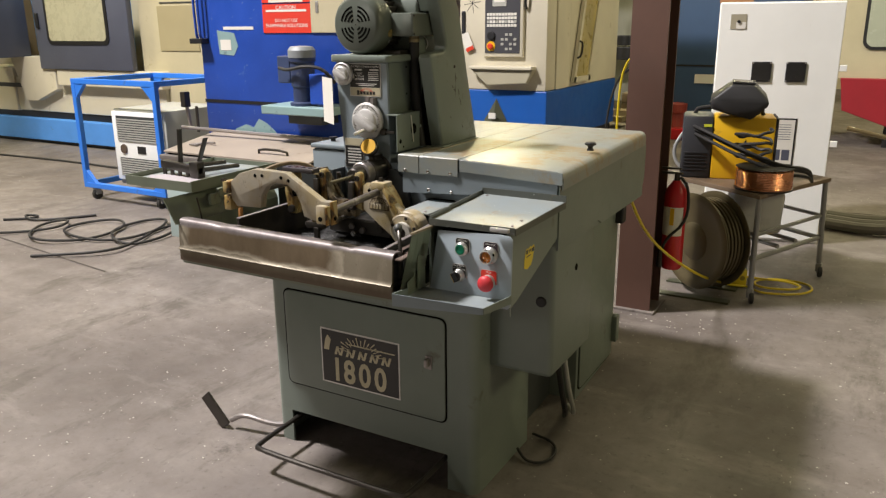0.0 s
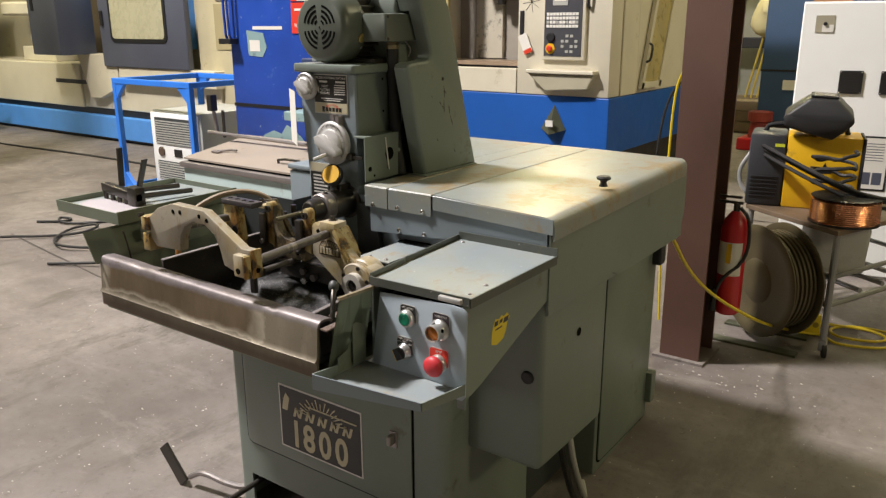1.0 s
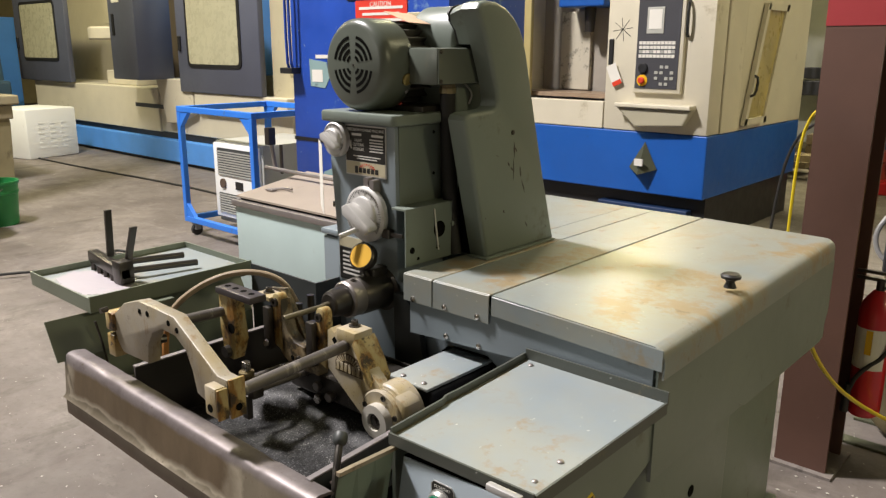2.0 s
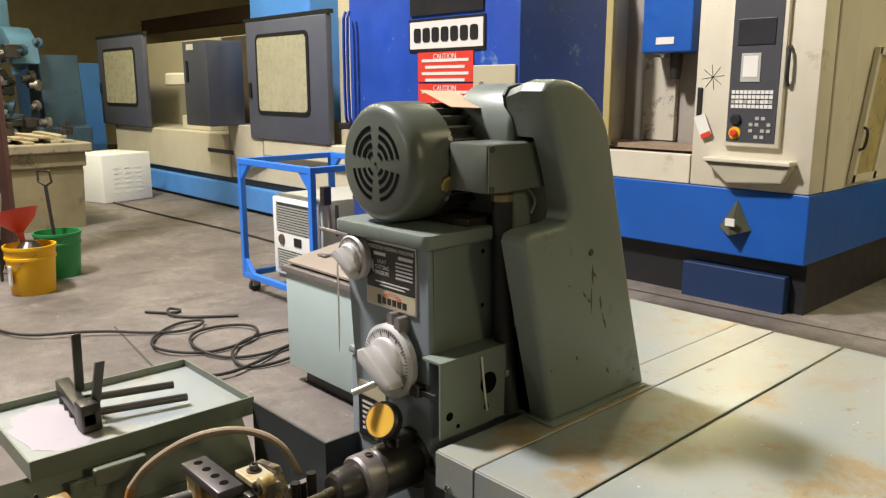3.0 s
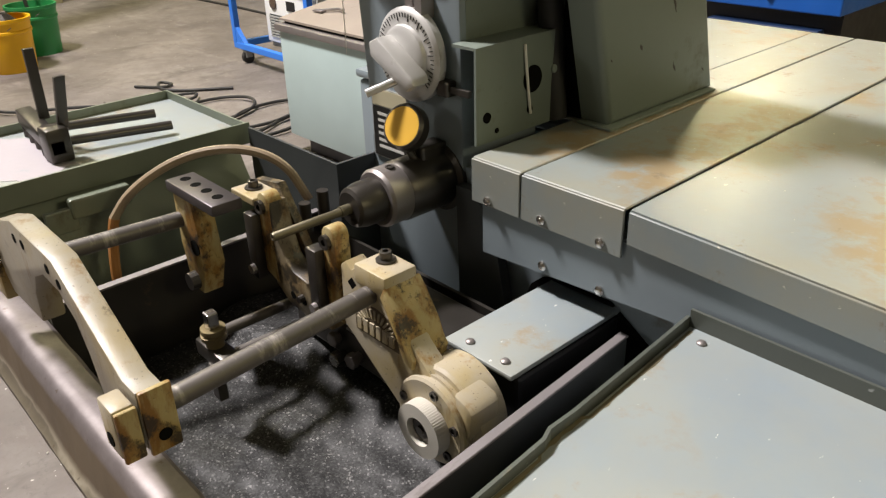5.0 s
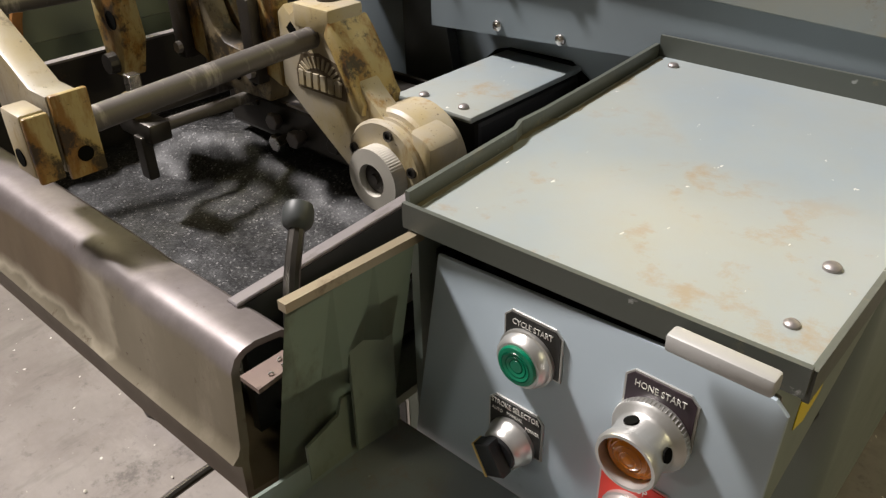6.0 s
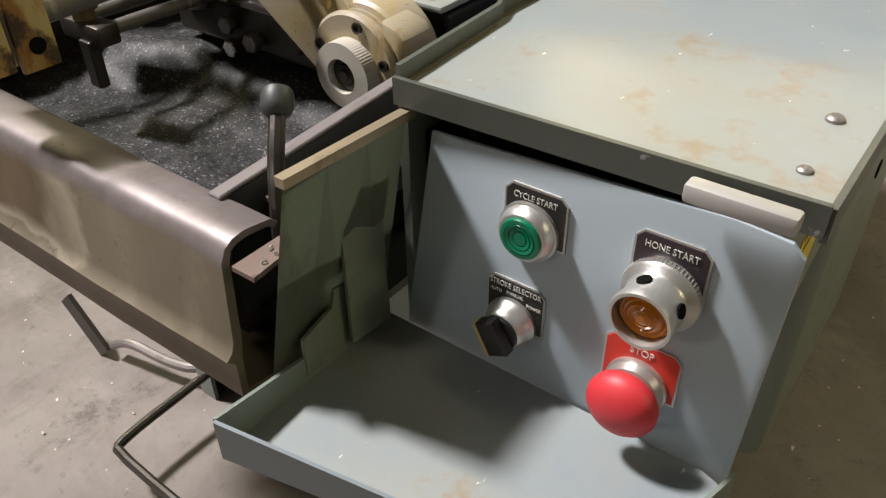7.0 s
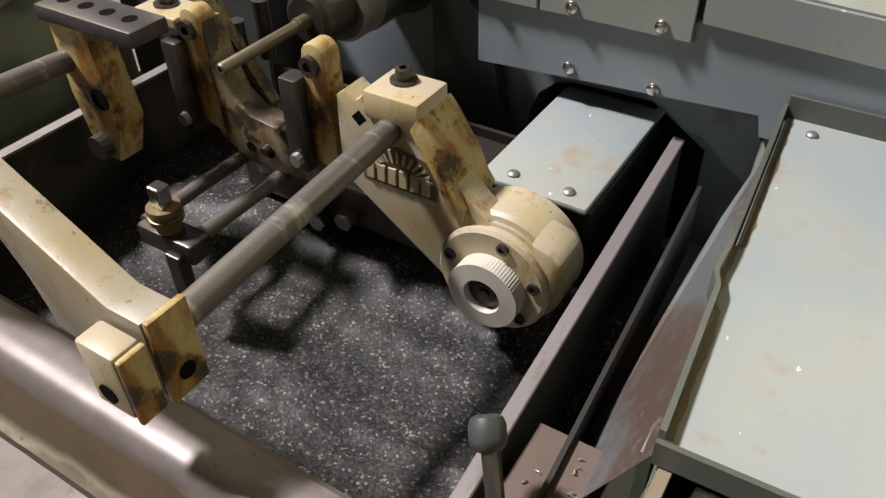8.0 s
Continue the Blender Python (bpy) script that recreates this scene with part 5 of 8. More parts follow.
def build_fixture():
    """Stroker frame: two cast plates joined by shafts, work rest posts, stroker arm with knurled knob."""
    F = part("stroker_front_plate", prism(B(), [(-1.652, 1.150), (-1.60, 1.188), (-1.535, 1.208), (-1.400, 1.206), (-1.262, 1.128), (-1.2315, 1.128), (-1.2315, 1.060), (-1.262, 1.056), (-1.305, 1.064), (-1.335, 1.072), (-1.347, 1.115), (-1.365, 1.148), (-1.40, 1.168), (-1.45, 1.170), (-1.487, 1.152), (-1.508, 1.122), (-1.515, 1.080), (-1.62, 1.076), (-1.645, 1.10)], "y", 1.846, 1.874, 0.003), GRIMYSHADED, M, "grimy yellowed cream cast plate, darkened for shade, with an arched cut-out", smooth=True)
    for hx, hz in ((-1.53, 1.187), (-1.50, 1.189), (-1.42, 1.189), (-1.39, 1.182)):
        part("plate_hole", turned(B(), (hx, 1.8460, hz), (0, -1, 0), [(0, 0.006), (0.0006, 0.006)], 12), GAP_SHADE, F)
    # split clamp on its right end
    part("clamp_cap", box(B(), (-1.267, 1.8215, 1.062), (-1.2315, 1.8435, 1.119), 0.003), CREAM, F, "", smooth=True)
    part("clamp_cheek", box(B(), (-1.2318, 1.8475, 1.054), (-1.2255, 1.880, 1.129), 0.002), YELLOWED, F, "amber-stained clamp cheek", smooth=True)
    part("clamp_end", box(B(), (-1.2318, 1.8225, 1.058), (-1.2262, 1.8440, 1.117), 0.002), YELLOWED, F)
    part("clamp_bolt_hole", turned(B(), (-1.250, 1.8213, 1.078), (0, -1, 0), [(0, 0.008), (0.001, 0.008)], 14), GAP_SHADE, F)
    part("clamp_bolt_hole", turned(B(), (-1.2256, 1.864, 1.074), (1, 0, 0), [(0, 0.007), (0.001, 0.007)], 14), GAP_SHADE, F)
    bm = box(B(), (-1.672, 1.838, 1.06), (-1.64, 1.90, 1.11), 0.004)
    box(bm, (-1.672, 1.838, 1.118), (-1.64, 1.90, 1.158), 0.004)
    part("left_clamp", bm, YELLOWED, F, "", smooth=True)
    part("left_clamp_bolt", cyl(B(), (-1.656, 1.838, 1.165), (-1.656, 1.823, 1.165), 0.006, 12), DARKSTEEL, F)
    # shafts
    part("shaft", cyl(B(), (-1.250, 1.872, 1.090), (-1.254, 2.17, 1.104), 0.0118, 20), SHAFT, M, "dark scored steel shaft", smooth=True)
    part("shaft", cyl(B(), (-1.605, 1.86, 1.120), (-1.585, 2.10, 1.118), 0.0115, 20), SHAFT, M, "dark scored steel shaft", smooth=True)
    part("shaft_nut", turned(B(), (-1.590, 1.895, 1.095), (0.2, 1, 0), [(0, 0.009), (0.03, 0.009)], 10), DARKSTEEL, M)
    # rear arm with boss
    yA = 2.142
    bm = prism(B(), [(-1.313, 1.120), (-1.302, 1.129), (-1.291, 1.121), (-1.284, 1.126), (-1.278, 1.112), (-1.222, 1.112), (-1.204, 1.092), (-1.180, 1.060), (-1.150, 1.035), (-1.105, 1.005), (-1.105, 0.955), (-1.13, 0.922), (-1.198, 0.950), (-1.256, 0.992), (-1.315, 1.036)], "y", yA, yA + 0.030, 0.003)
    A = part("stroker_arm", bm, CREAM, M, "cream cast stroker arm with a raised emblem", smooth=True)
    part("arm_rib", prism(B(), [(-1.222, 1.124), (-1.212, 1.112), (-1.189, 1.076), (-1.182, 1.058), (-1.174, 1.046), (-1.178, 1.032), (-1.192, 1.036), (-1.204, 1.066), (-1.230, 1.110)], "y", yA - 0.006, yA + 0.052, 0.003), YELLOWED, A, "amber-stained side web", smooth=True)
    cb = part("arm_clamp_block", box(B(), (-1.279, yA - 0.004, 1.110), (-1.221, yA + 0.046, 1.1365), 0.003), CREAM, A, "", smooth=True)
    cap_bolt(cb, (-1.256, 2.170, 1.1365), (0, 0, 1), 0.0075, 0.010)
    part("clamp_notch", prism(B(), [(-1.292, 1.107), (-1.284, 1.115), (-1.276, 1.107), (-1.284, 1.099)], "y", yA - 0.0052, yA - 0.004), GAP_SHADE, A)
    # raised emblem: rays and letter-like bars
    ex, ez = -1.247, 1.056
    for k in range(13):
        a = radians(8 + k * 164 / 12)
        c, s = math.cos(a), math.sin(a)
        w = 0.0014
        part("emblem_ray", prism(B(), [(ex + 0.024 * c - s * w, ez + 0.013 * s + c * w), (ex + 0.024 * c + s * w, ez + 0.013 * s - c * w), (ex + 0.037 * c + s * w, ez + 0.026 * s - c * w), (ex + 0.037 * c - s * w, ez + 0.026 * s + c * w)], "y", yA - 0.0022, yA + 0.001), CREAM, A)
    for k in range(6):
        xx = ex - 0.036 + k * 0.0122
        part("emblem_bar", prism(B(), [(xx, ez - 0.012), (xx + 0.0085, ez - 0.012), (xx + 0.0095, ez + 0.006), (xx + 0.001, ez + 0.006)], "y", yA - 0.0028, yA + 0.001, 0.0004, 1), CREAM, A)
    # dirt and the shade of the sunken ground, both painted as dark brown
    part("emblem_ground", prism(B(), [(ex - 0.041, ez - 0.016), (ex + 0.041, ez - 0.016), (ex + 0.041, ez + 0.004), (ex + 0.03, ez + 0.024), (ex, ez + 0.030), (ex - 0.03, ez + 0.024), (ex - 0.041, ez + 0.004)], "y", yA - 0.0006, yA + 0.001), surface("recess_dirt_and_shade", (0.11, 0.08, 0.045), 0.6, 0, 0.2), A)
    # boss, ring and knurled knob
    bx, bz = -1.143, 0.982
    boss = part("arm_boss", turned(B(), (bx, yA + 0.085, bz), (0, -1, 0), [(0.03, 0.062), (0.072, 0.062), (0.076, 0.059), (0.077, 0.054), (0.083, 0.056), (0.084, 0.053), (0.088, 0.053), (0.090, 0.056), (0.094, 0.056), (0.097, 0.053)], 56), CREAM, A, "round cream boss", smooth=True)
    part("boss_flange", prism(B(), [(bx + 0.034, bz + 0.052), (bx + 0.056, bz + 0.046), (bx + 0.062, bz + 0.038), (bx + 0.060, bz + 0.008), (bx + 0.050, bz - 0.010), (bx + 0.04, bz)], "y", yA - 0.004, yA + 0.042, 0.005), CREAM, boss, "", smooth=True)
    for a in (75, 15, -45, -110, 160):
        q = Vector((bx + 0.045 * math.cos(radians(a)), yA - 0.012, bz + 0.045 * math.sin(radians(a))))
        part("ring_bolt", turned(B(), q, (0, -1, 0), [(0, 0.006), (0.003, 0.006), (0.003, 0.0035), (0.001, 0.0035)], 10), DARKSTEEL, boss)
    # knurl as a many-sided collar
    bm = B()
    nk = 144
    ys = [yA - 0.011, yA - 0.030]
    lo = []
    for yy in ys:
        lo.append([bm.verts.new((bx + 0.001 + (0.0352 if k % 2 else 0.0349) * math.cos(2 * math.pi * k / nk), yy, bz - 0.004 + (0.0352 if k % 2 else 0.0349) * math.sin(2 * math.pi * k / nk))) for k in range(nk)])
    for k in range(nk):
        bm.faces.new((lo[0][k], lo[0][(k + 1) % nk], lo[1][(k + 1) % nk], lo[1][k]))
    bm.faces.new(lo[0])
    inner = [bm.verts.new((bx + 0.001 + 0.0185 * math.cos(2 * math.pi * k / nk), yA - 0.031, bz - 0.004 + 0.0185 * math.sin(2 * math.pi * k / nk))) for k in range(nk)]
    deep = [bm.verts.new((bx + 0.001 + 0.0175 * math.cos(2 * math.pi * k / nk), yA - 0.022, bz - 0.004 + 0.0175 * math.sin(2 * math.pi * k / nk))) for k in range(nk)]
    for k in range(nk):
        bm.faces.new((lo[1][k], lo[1][(k + 1) % nk], inner[(k + 1) % nk], inner[k]))
        bm.faces.new((inner[k], inner[(k + 1) % nk], deep[(k + 1) % nk], deep[k]))
    bm.faces.new(deep)
    kn = part("knurled_knob", bm, surface("zinc_grey_knob", (0.58, 0.55, 0.48), 0.45, 0.1, 0.1), boss, "grey knurled ring knob")
    part("knob_bore", turned(B(), (bx + 0.001, yA - 0.0222, bz - 0.004), (0, -1, 0), [(0, 0.0170), (0.001, 0.0170), (0.0011, 0.0115), (0.0035, 0.011), (0.0036, 0.006), (0.006, 0.0055)], 24), DARKSTEEL, kn)
    # oscillator cover plate reaching back into the opening
    part("stroker_motor", box(B(), (-1.205, 2.225, 0.94), (-1.090, 2.43, 1.020), 0.006), BLACK, M)
    cv = part("stroker_cover", box(B(), (-1.205, 2.212, 1.022), (-1.090, 2.425, 1.030), 0.003), TRAYPAINT, M, "pale grey cover plate over the stroker", smooth=True)
    for sx in (-1.174, -1.115):
        screw(cv, (sx, 2.229, 1.030), (0, 0, 1), 0.006, STEEL)
    # work rest posts and saddle
    yP = 2.142
    for px, nm in ((-1.488, "left"), (-1.335, "right")):
        prof = [(px - 0.014, 1.04), (px + 0.016, 1.03), (px + 0.014, 1.147)] + [(px + 0.014 * math.cos(radians(a)), 1.150 + 0.014 * math.sin(radians(a))) for a in range(15, 170, 20)] + [(px - 0.014, 1.147)]
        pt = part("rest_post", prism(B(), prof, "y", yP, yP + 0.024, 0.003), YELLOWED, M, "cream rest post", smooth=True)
        bm = box(B(), (px - 0.034, yP - 0.014, 1.03), (px - 0.012, yP + 0.008, 1.130), 0.003)
        part("rest_link", bm, DARKSTEEL, pt, "", smooth=True)
        part("post_bolt", turned(B(), (px - 0.002, yP, 1.143), (0, -1, 0), [(0, 0.010), (0.006, 0.010), (0.006, 0.005), (0.002, 0.005)], 14), DARKSTEEL, pt)
        part("link_bolt", turned(B(), (px - 0.022, yP - 0.012, 1.045), (0, -1, 0), [(0, 0.008), (0.008, 0.007)], 10), STEEL, pt)
    sad = [(-1.490, 1.150), (-1.474, 1.152), (-1.466, 1.110), (-1.452, 1.078), (-1.432, 1.062), (-1.400, 1.058), (-1.372, 1.066), (-1.350, 1.082), (-1.345, 1.026), (-1.352, 1.004), (-1.446, 1.002), (-1.482, 1.026)]
    sd = part("rest_saddle", prism(B(), sad, "y", yP + 0.002, yP + 0.032, 0.003), OILYCAST, M, "oily dark-stained cream work-rest saddle", smooth=True)
    for hx in (-1.438, -1.412, -1.378):
        part("saddle_hole", turned(B(), (hx, yP + 0.0018, 1.024), (0, -1, 0), [(0, 0.006), (0.0006, 0.006)], 12), GAP_SHADE, sd)
    part("saddle_bolt", turned(B(), (-1.412, yP + 0.001, 1.030), (0, -1, 0), [(0, 0.006), (0.008, 0.005)], 10), DARKSTEEL, sd)
    # back plate of the rest leaning left
    part("rest_back_plate", prism(B(), [(-1.56, 1.155), (-1.50, 1.165), (-1.43, 1.06), (-1.43, 0.97), (-1.47, 0.96)], "y", yP + 0.034, yP + 0.048, 0.002), OILYCAST, M, "", smooth=True)
    # drilled dark block on a tan bracket
    bm = box(B(), (-1.602, 2.060, 1.160), (-1.468, 2.104, 1.176), 0.003)
    bm2 = part("drilled_block", bm, surface("purple_grey_steel", (0.085, 0.075, 0.078), 0.4, 0.5, 0.1), M, "dark drilled steel block", smooth=True)
    for k in range(4):
        part("block_hole", turned(B(), (-1.582 + k * 0.030, 2.082, 1.1758), (0, 0, 1), [(0, 0.0075), (0.0006, 0.0075)], 14), GAP_SHADE, bm2)
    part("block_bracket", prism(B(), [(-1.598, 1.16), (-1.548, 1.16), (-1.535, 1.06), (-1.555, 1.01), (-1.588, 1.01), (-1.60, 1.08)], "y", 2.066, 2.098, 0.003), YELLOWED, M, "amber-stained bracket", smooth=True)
    part("bracket_bore", turned(B(), (-1.553, 2.0655, 1.085), (0, -1, 0), [(0, 0.012), (0.001, 0.012)], 16), GAP_SHADE, M)
    part("bracket_pivot", turned(B(), (-1.57, 2.066, 1.028), (0, -1, 0), [(0, 0.014), (0.012, 0.013)], 14), DARKSTEEL, M)
    blk = part("clamp_pad", box(B(), (-1.560, 2.135, 1.142), (-1.500, 2.185, 1.153), 0.002), CREAM, M)
    cap_bolt(blk, (-1.535, 2.158, 1.153), (0, 0, 1), 0.0075, 0.009)
    for px in (-1.512, -1.492):
        part("rest_stud", cyl(B(), (px, 2.235 + (px + 1.50), 1.07), (px, 2.235 + (px + 1.50), 1.128 + (px + 1.5)), 0.009, 14), DARKSTEEL, M, smooth=True)
    # lower slide rods with stop clamp
    for (xa, ya, za), (xb, yb, zb) in (((-1.471, 2.02, 0.994), (-1.466, 2.30, 0.994)), ((-1.407, 2.02, 0.996), (-1.404, 2.28, 0.996))):
        part("slide_rod", cyl(B(), (xa, ya, za), (xb, yb, zb), 0.0078, 14), SHAFT, M, smooth=True)
    st = part("stop_clamp", box(B(), (-1.462, 2.002, 0.984), (-1.388, 2.030, 1.008), 0.004), DARKSTEEL, M, "worn dark steel stop clamp", smooth=True)
    part("stop_collar", turned(B(), (-1.427, 2.015, 1.008), (0, 0, 1), [(0, 0.012), (0.010, 0.012), (0.011, 0.0165), (0.017, 0.017), (0.018, 0.0145), (0.021, 0.0145), (0.022, 0.0165), (0.027, 0.016)], 22), surface("worn_brass_collar", (0.24, 0.19, 0.10), 0.4, 0.5, 0.25, (0.08, 0.06, 0.03), 0.15, 30), st, smooth=True)
    part("stop_bolt", box(B(), (-1.4345, 2.0075, 1.035), (-1.4195, 2.0225, 1.058), 0.002), BRIGHT, st)
    part("stop_leg", box(B(), (-1.424, 1.998, 0.936), (-1.404, 2.011, 0.99), 0.002), DARKSTEEL, st)
    for hx, hz, l, hm in ((-1.390, 0.960, 0.016, STEEL), (-1.378, 0.936, 0.024, BRIGHT), (-1.342, 0.950, 0.022, STEEL), (-1.268, 0.962, 0.018, DARKSTEEL)):
        part("hex_stud", turned(B(), (hx, 2.1815, hz), (0.06, -1, 0), [(0, 0.008), (l * 0.45, 0.008), (l * 0.45, 0.0115), (l - 0.001, 0.0115), (l, 0.0095)], 6), hm, M)
    part("base_strip", box(B(), (-1.365, 2.176, 0.9855), (-1.295, 2.192, 0.989), 0.001), STEEL, M)
    part("fixture_base", box(B(), (-1.50, 2.18, 0.93), (-1.23, 2.34, 0.985), 0.006), DARKSTEEL, M)
    # coolant hose and its mount
    bm = tube(B(), [(-1.790, 2.040, 1.06), (-1.775, 2.07, 1.105), (-1.735, 2.14, 1.152), (-1.68, 2.21, 1.166), (-1.62, 2.26, 1.145), (-1.59, 2.28, 1.08)], 0.0075, 10, 3)
    hs = part("coolant_hose", bm, BROWNHOSE, M, "tan coolant hose", smooth=True)
    part("hose_tail", tube(B(), [(-1.776, 2.018, 0.93), (-1.780, 2.022, 0.99), (-1.790, 2.036, 1.045), (-1.789, 2.042, 1.062)], 0.0085, 10, 2), ORANGEHOSE, hs, "amber lower hose", smooth=True)
    bm = box(B(), (-1.874, 2.00, 1.050), (-1.855, 2.10, 1.085), 0.004)
    box(bm, (-1.874, 1.96, 1.03), (-1.860, 2.01, 1.07), 0.003)
    part("hose_mount", bm, GREENPAINT, M)
    part("ball_chain", tube(B(), [(-1.868, 1.90, 1.07), (-1.866, 1.91, 1.02), (-1.866, 1.92, 0.95)], 0.003, 6, 2), DARKSTEEL, M)


def legend(parent, x0, x1, z0, z1, y, mat):
    c = 0.006
    pl = part("legend_plate", prism(B(), [(x0 + c, z1), (x1 - c, z1), (x1, z1 - c), (x1, z0), (x0, z0), (x0, z1 - c)], "y", y - 0.0015, y), ALU, parent, "bright-edged legend plate")
    w = 0.0016
    part("legend_face", prism(B(), [(x0 + c, z1 - w), (x1 - c, z1 - w), (x1 - w, z1 - c), (x1 - w, z0 + w), (x0 + w, z0 + w), (x0 + w, z1 - c)], "y", y - 0.0021, y - 0.0014), mat, pl)
    return pl


def build_console():
    yp = 1.964
    # folded body
    bm = B()
    side = [(1.972, 1.058), (2.385, 1.066), (2.385, 0.955), (2.30, 0.925), (2.06, 0.835), (1.985, 0.815), (1.972, 0.83)]
    prism(bm, side, "x", -0.692, -0.684)
    con = part("console_body", bm, PAINT, M, "grey-green console housing")
    part("console_cheek", box(B(), (-0.950, 1.975, 0.83), (-0.942, 2.38, 1.05)), PAINT, con)
    # black filler for the shade inside the hollow console
    part("console_inner_shade", box(B(), (-0.94, 2.02, 0.955), (-0.694, 2.375, 1.03)), GAP_SHADE, con)
    bm = prism(B(), [(-0.912, 1.052), (-0.700, 1.063), (-0.668, 1.060), (-0.660, 1.052), (-0.664, 0.846), (-0.674, 0.834), (-0.948, 0.828)], "y", yp, yp + 0.004, 0.0015)
    pan = part("console_panel", bm, PANEL_LIT, con, "control panel, front light put into its pale blue-grey", smooth=True)
    part("side_edge", box(B(), (-0.690, 1.9685, 0.81), (-0.668, 1.975, 1.05)), PAINT, con)
    # top tray
    z = 1.082
    plan = [(-0.938, 1.962), (-0.658, 1.970), (-0.658, 2.374), (-0.964, 2.374)]
    tp = part("console_tray", prism(B(), plan, "z", z - 0.004, z), TRAYPAINT, con, "pale scuffed console top tray")
    rim = surface("oily_rim_paint", (0.088, 0.096, 0.082), 0.42, 0.1, 0.2, (0.20, 0.17, 0.10), 0.10, 14, stain2=(0.32, 0.33, 0.31), amount2=-0.04, scale2=40)
    part("tray_front_lip", prism(B(), [(-0.940, 1.958), (-0.656, 1.966), (-0.656, 1.970), (-0.940, 1.962)], "z", z - 0.015, z + 0.005), rim, tp, "dark folded front lip")
    part("tray_back_lip", box(B(), (-0.966, 2.374, z - 0.004), (-0.654, 2.378, z + 0.022)), rim, tp)
    part("tray_right_lip", box(B(), (-0.658, 1.970, z - 0.020), (-0.654, 2.374, z + 0.002)), rim, tp)
    pts = [(-0.940, 1.962), (-0.950, 2.10), (-0.956, 2.115), (-0.956, 2.15), (-0.962, 2.25), (-0.970, 2.374)]
    bm = prism(B(), pts + [(a + 0.004, b) for a, b in reversed(pts)], "z", z - 0.014, z + 0.013)
    part("tray_left_lip", bm, rim, tp, "dented oily side lip")
    # dried oil lying along the fold of the tray
    film = surface("dried_brown_oil", (0.15, 0.125, 0.075), 0.35, 0, 0.3, (0.08, 0.06, 0.03), 0.15, 20)
    edge = [(-0.936 - 0.0245 * k / 60 - (0.006 if 0.30 < k / 60 < 0.5 else 0.0), 1.968 + 0.398 * k / 60) for k in range(61)]
    inner = [(x + 0.0045 + 0.0028 * noise.noise((y * 30, 0, 2)) + 0.002 * noise.noise((y * 90, 3, 0)), y) for x, y in reversed(edge)]
    part("oil_film", prism(B(), edge + inner, "z", z - 0.0001, z + 0.0004), film, tp, "brown dried oil along the fold")
    screw(tp, (-0.937, 2.352, z), (0, 0, 1), 0.0055, STEEL)
    screw(tp, (-0.683, 2.075, z), (0, 0, 1), 0.0058, STEEL)
    screw(tp, (-0.680, 2.003, z), (0, 0, 1), 0.0046, STEEL)
    part("panel_handle", box(B(), (-0.727, 1.945, 1.0745), (-0.666, 1.9575, 1.0865), 0.0025), surface("brushed_bar", (0.44, 0.435, 0.42), 0.45, 0.3, 0.1, (0.25, 0.24, 0.22), 0.06, 30), con, "short bright pull bar", smooth=True)
    bm = box(B(), (-0.684, 1.976, 1.03), (-0.670, 1.99, 1.045), 0.003)
    part("catch", bm, STEEL, con)
    # legends and operators
    l1 = legend(pan, -0.849, -0.801, 0.995, 1.0375, yp, PLATEBK)
    words("CYCLE START", 0.0067, PLATEWH, on_front(-0.825, yp - 0.0026, 1.0295), l1, squeeze=0.80, depth=0.0002)
    l2 = legend(pan, -0.861, -0.812, 0.912, 0.9545, yp, PLATEBK)
    words("STROKE SELECTOR", 0.0068, PLATEWH, on_front(-0.8365, yp - 0.0026, 0.9490), l2, squeeze=0.74, depth=0.0002)
    for tx, tz, tw in ((-0.8525, 0.9415, "AUTO"), (-0.8365, 0.9425, "MANUAL"), (-0.8205, 0.9375, "POWER")):
        words(tw, 0.0042, PLATEWH, on_front(tx, yp - 0.0026, tz), l2, squeeze=0.85, depth=0.0002)
    l3 = legend(pan, -0.755, -0.706, 0.995, 1.0375, yp, surface("plum_black_print", (0.035, 0.022, 0.03), 0.35, 0, 0.1))
    words("HONE START", 0.0070, PLATEWH, on_front(-0.7305, yp - 0.0026, 1.0290), l3, squeeze=0.82, depth=0.0002)
    l4 = legend(pan, -0.764, -0.709, 0.906, 0.9500, yp, SIGNRED)
    words("STOP", 0.0085, PLATEWH, on_front(-0.7365, yp - 0.0026, 0.9420), l4, squeeze=0.85, depth=0.0002)
    gx, gz = -0.828, 1.004
    gb = part("green_push_button", turned(B(), (gx, yp - 0.002, gz), (0, -1, 0), [(0, 0.0225), (0.003, 0.0225), (0.0035, 0.0210), (0.009, 0.0200), (0.0115, 0.0175), (0.0115, 0.0155)], 40), ALU, pan, "chrome-ringed green push button", smooth=True)
    lens = part("button_lens", turned(B(), (gx, yp - 0.0128, gz), (0, -1, 0), [(0, 0.0156), (0.002, 0.0156), (0.003, 0.0148), (0.0032, 0.0120), (0.0026, 0.0116), (0.0034, 0.0112), (0.0028, 0.0088), (0.0022, 0.0084), (0.003, 0.0080), (0.0024, 0.0056), (0.0018, 0.0052), (0.0026, 0.0048)], 36), GREENB, gb, "ribbed green lens")
    sx, sz = -0.838, 0.918
    sb = part("selector_switch", turned(B(), (sx, yp - 0.002, sz), (0, -1, 0), [(0, 0.0205), (0.003, 0.0205), (0.004, 0.0195), (0.011, 0.0175), (0.015, 0.0165), (0.0165, 0.0150)], 36), ALU, pan, "black selector switch with chrome ring", smooth=True)
    bm = turned(B(), (sx, yp - 0.017, sz), (0, -1, 0), [(0, 0.0146), (0.003, 0.0146), (0.004, 0.0138)], 28)
    part("selector_cap", bm, BLACK, sb, smooth=True)
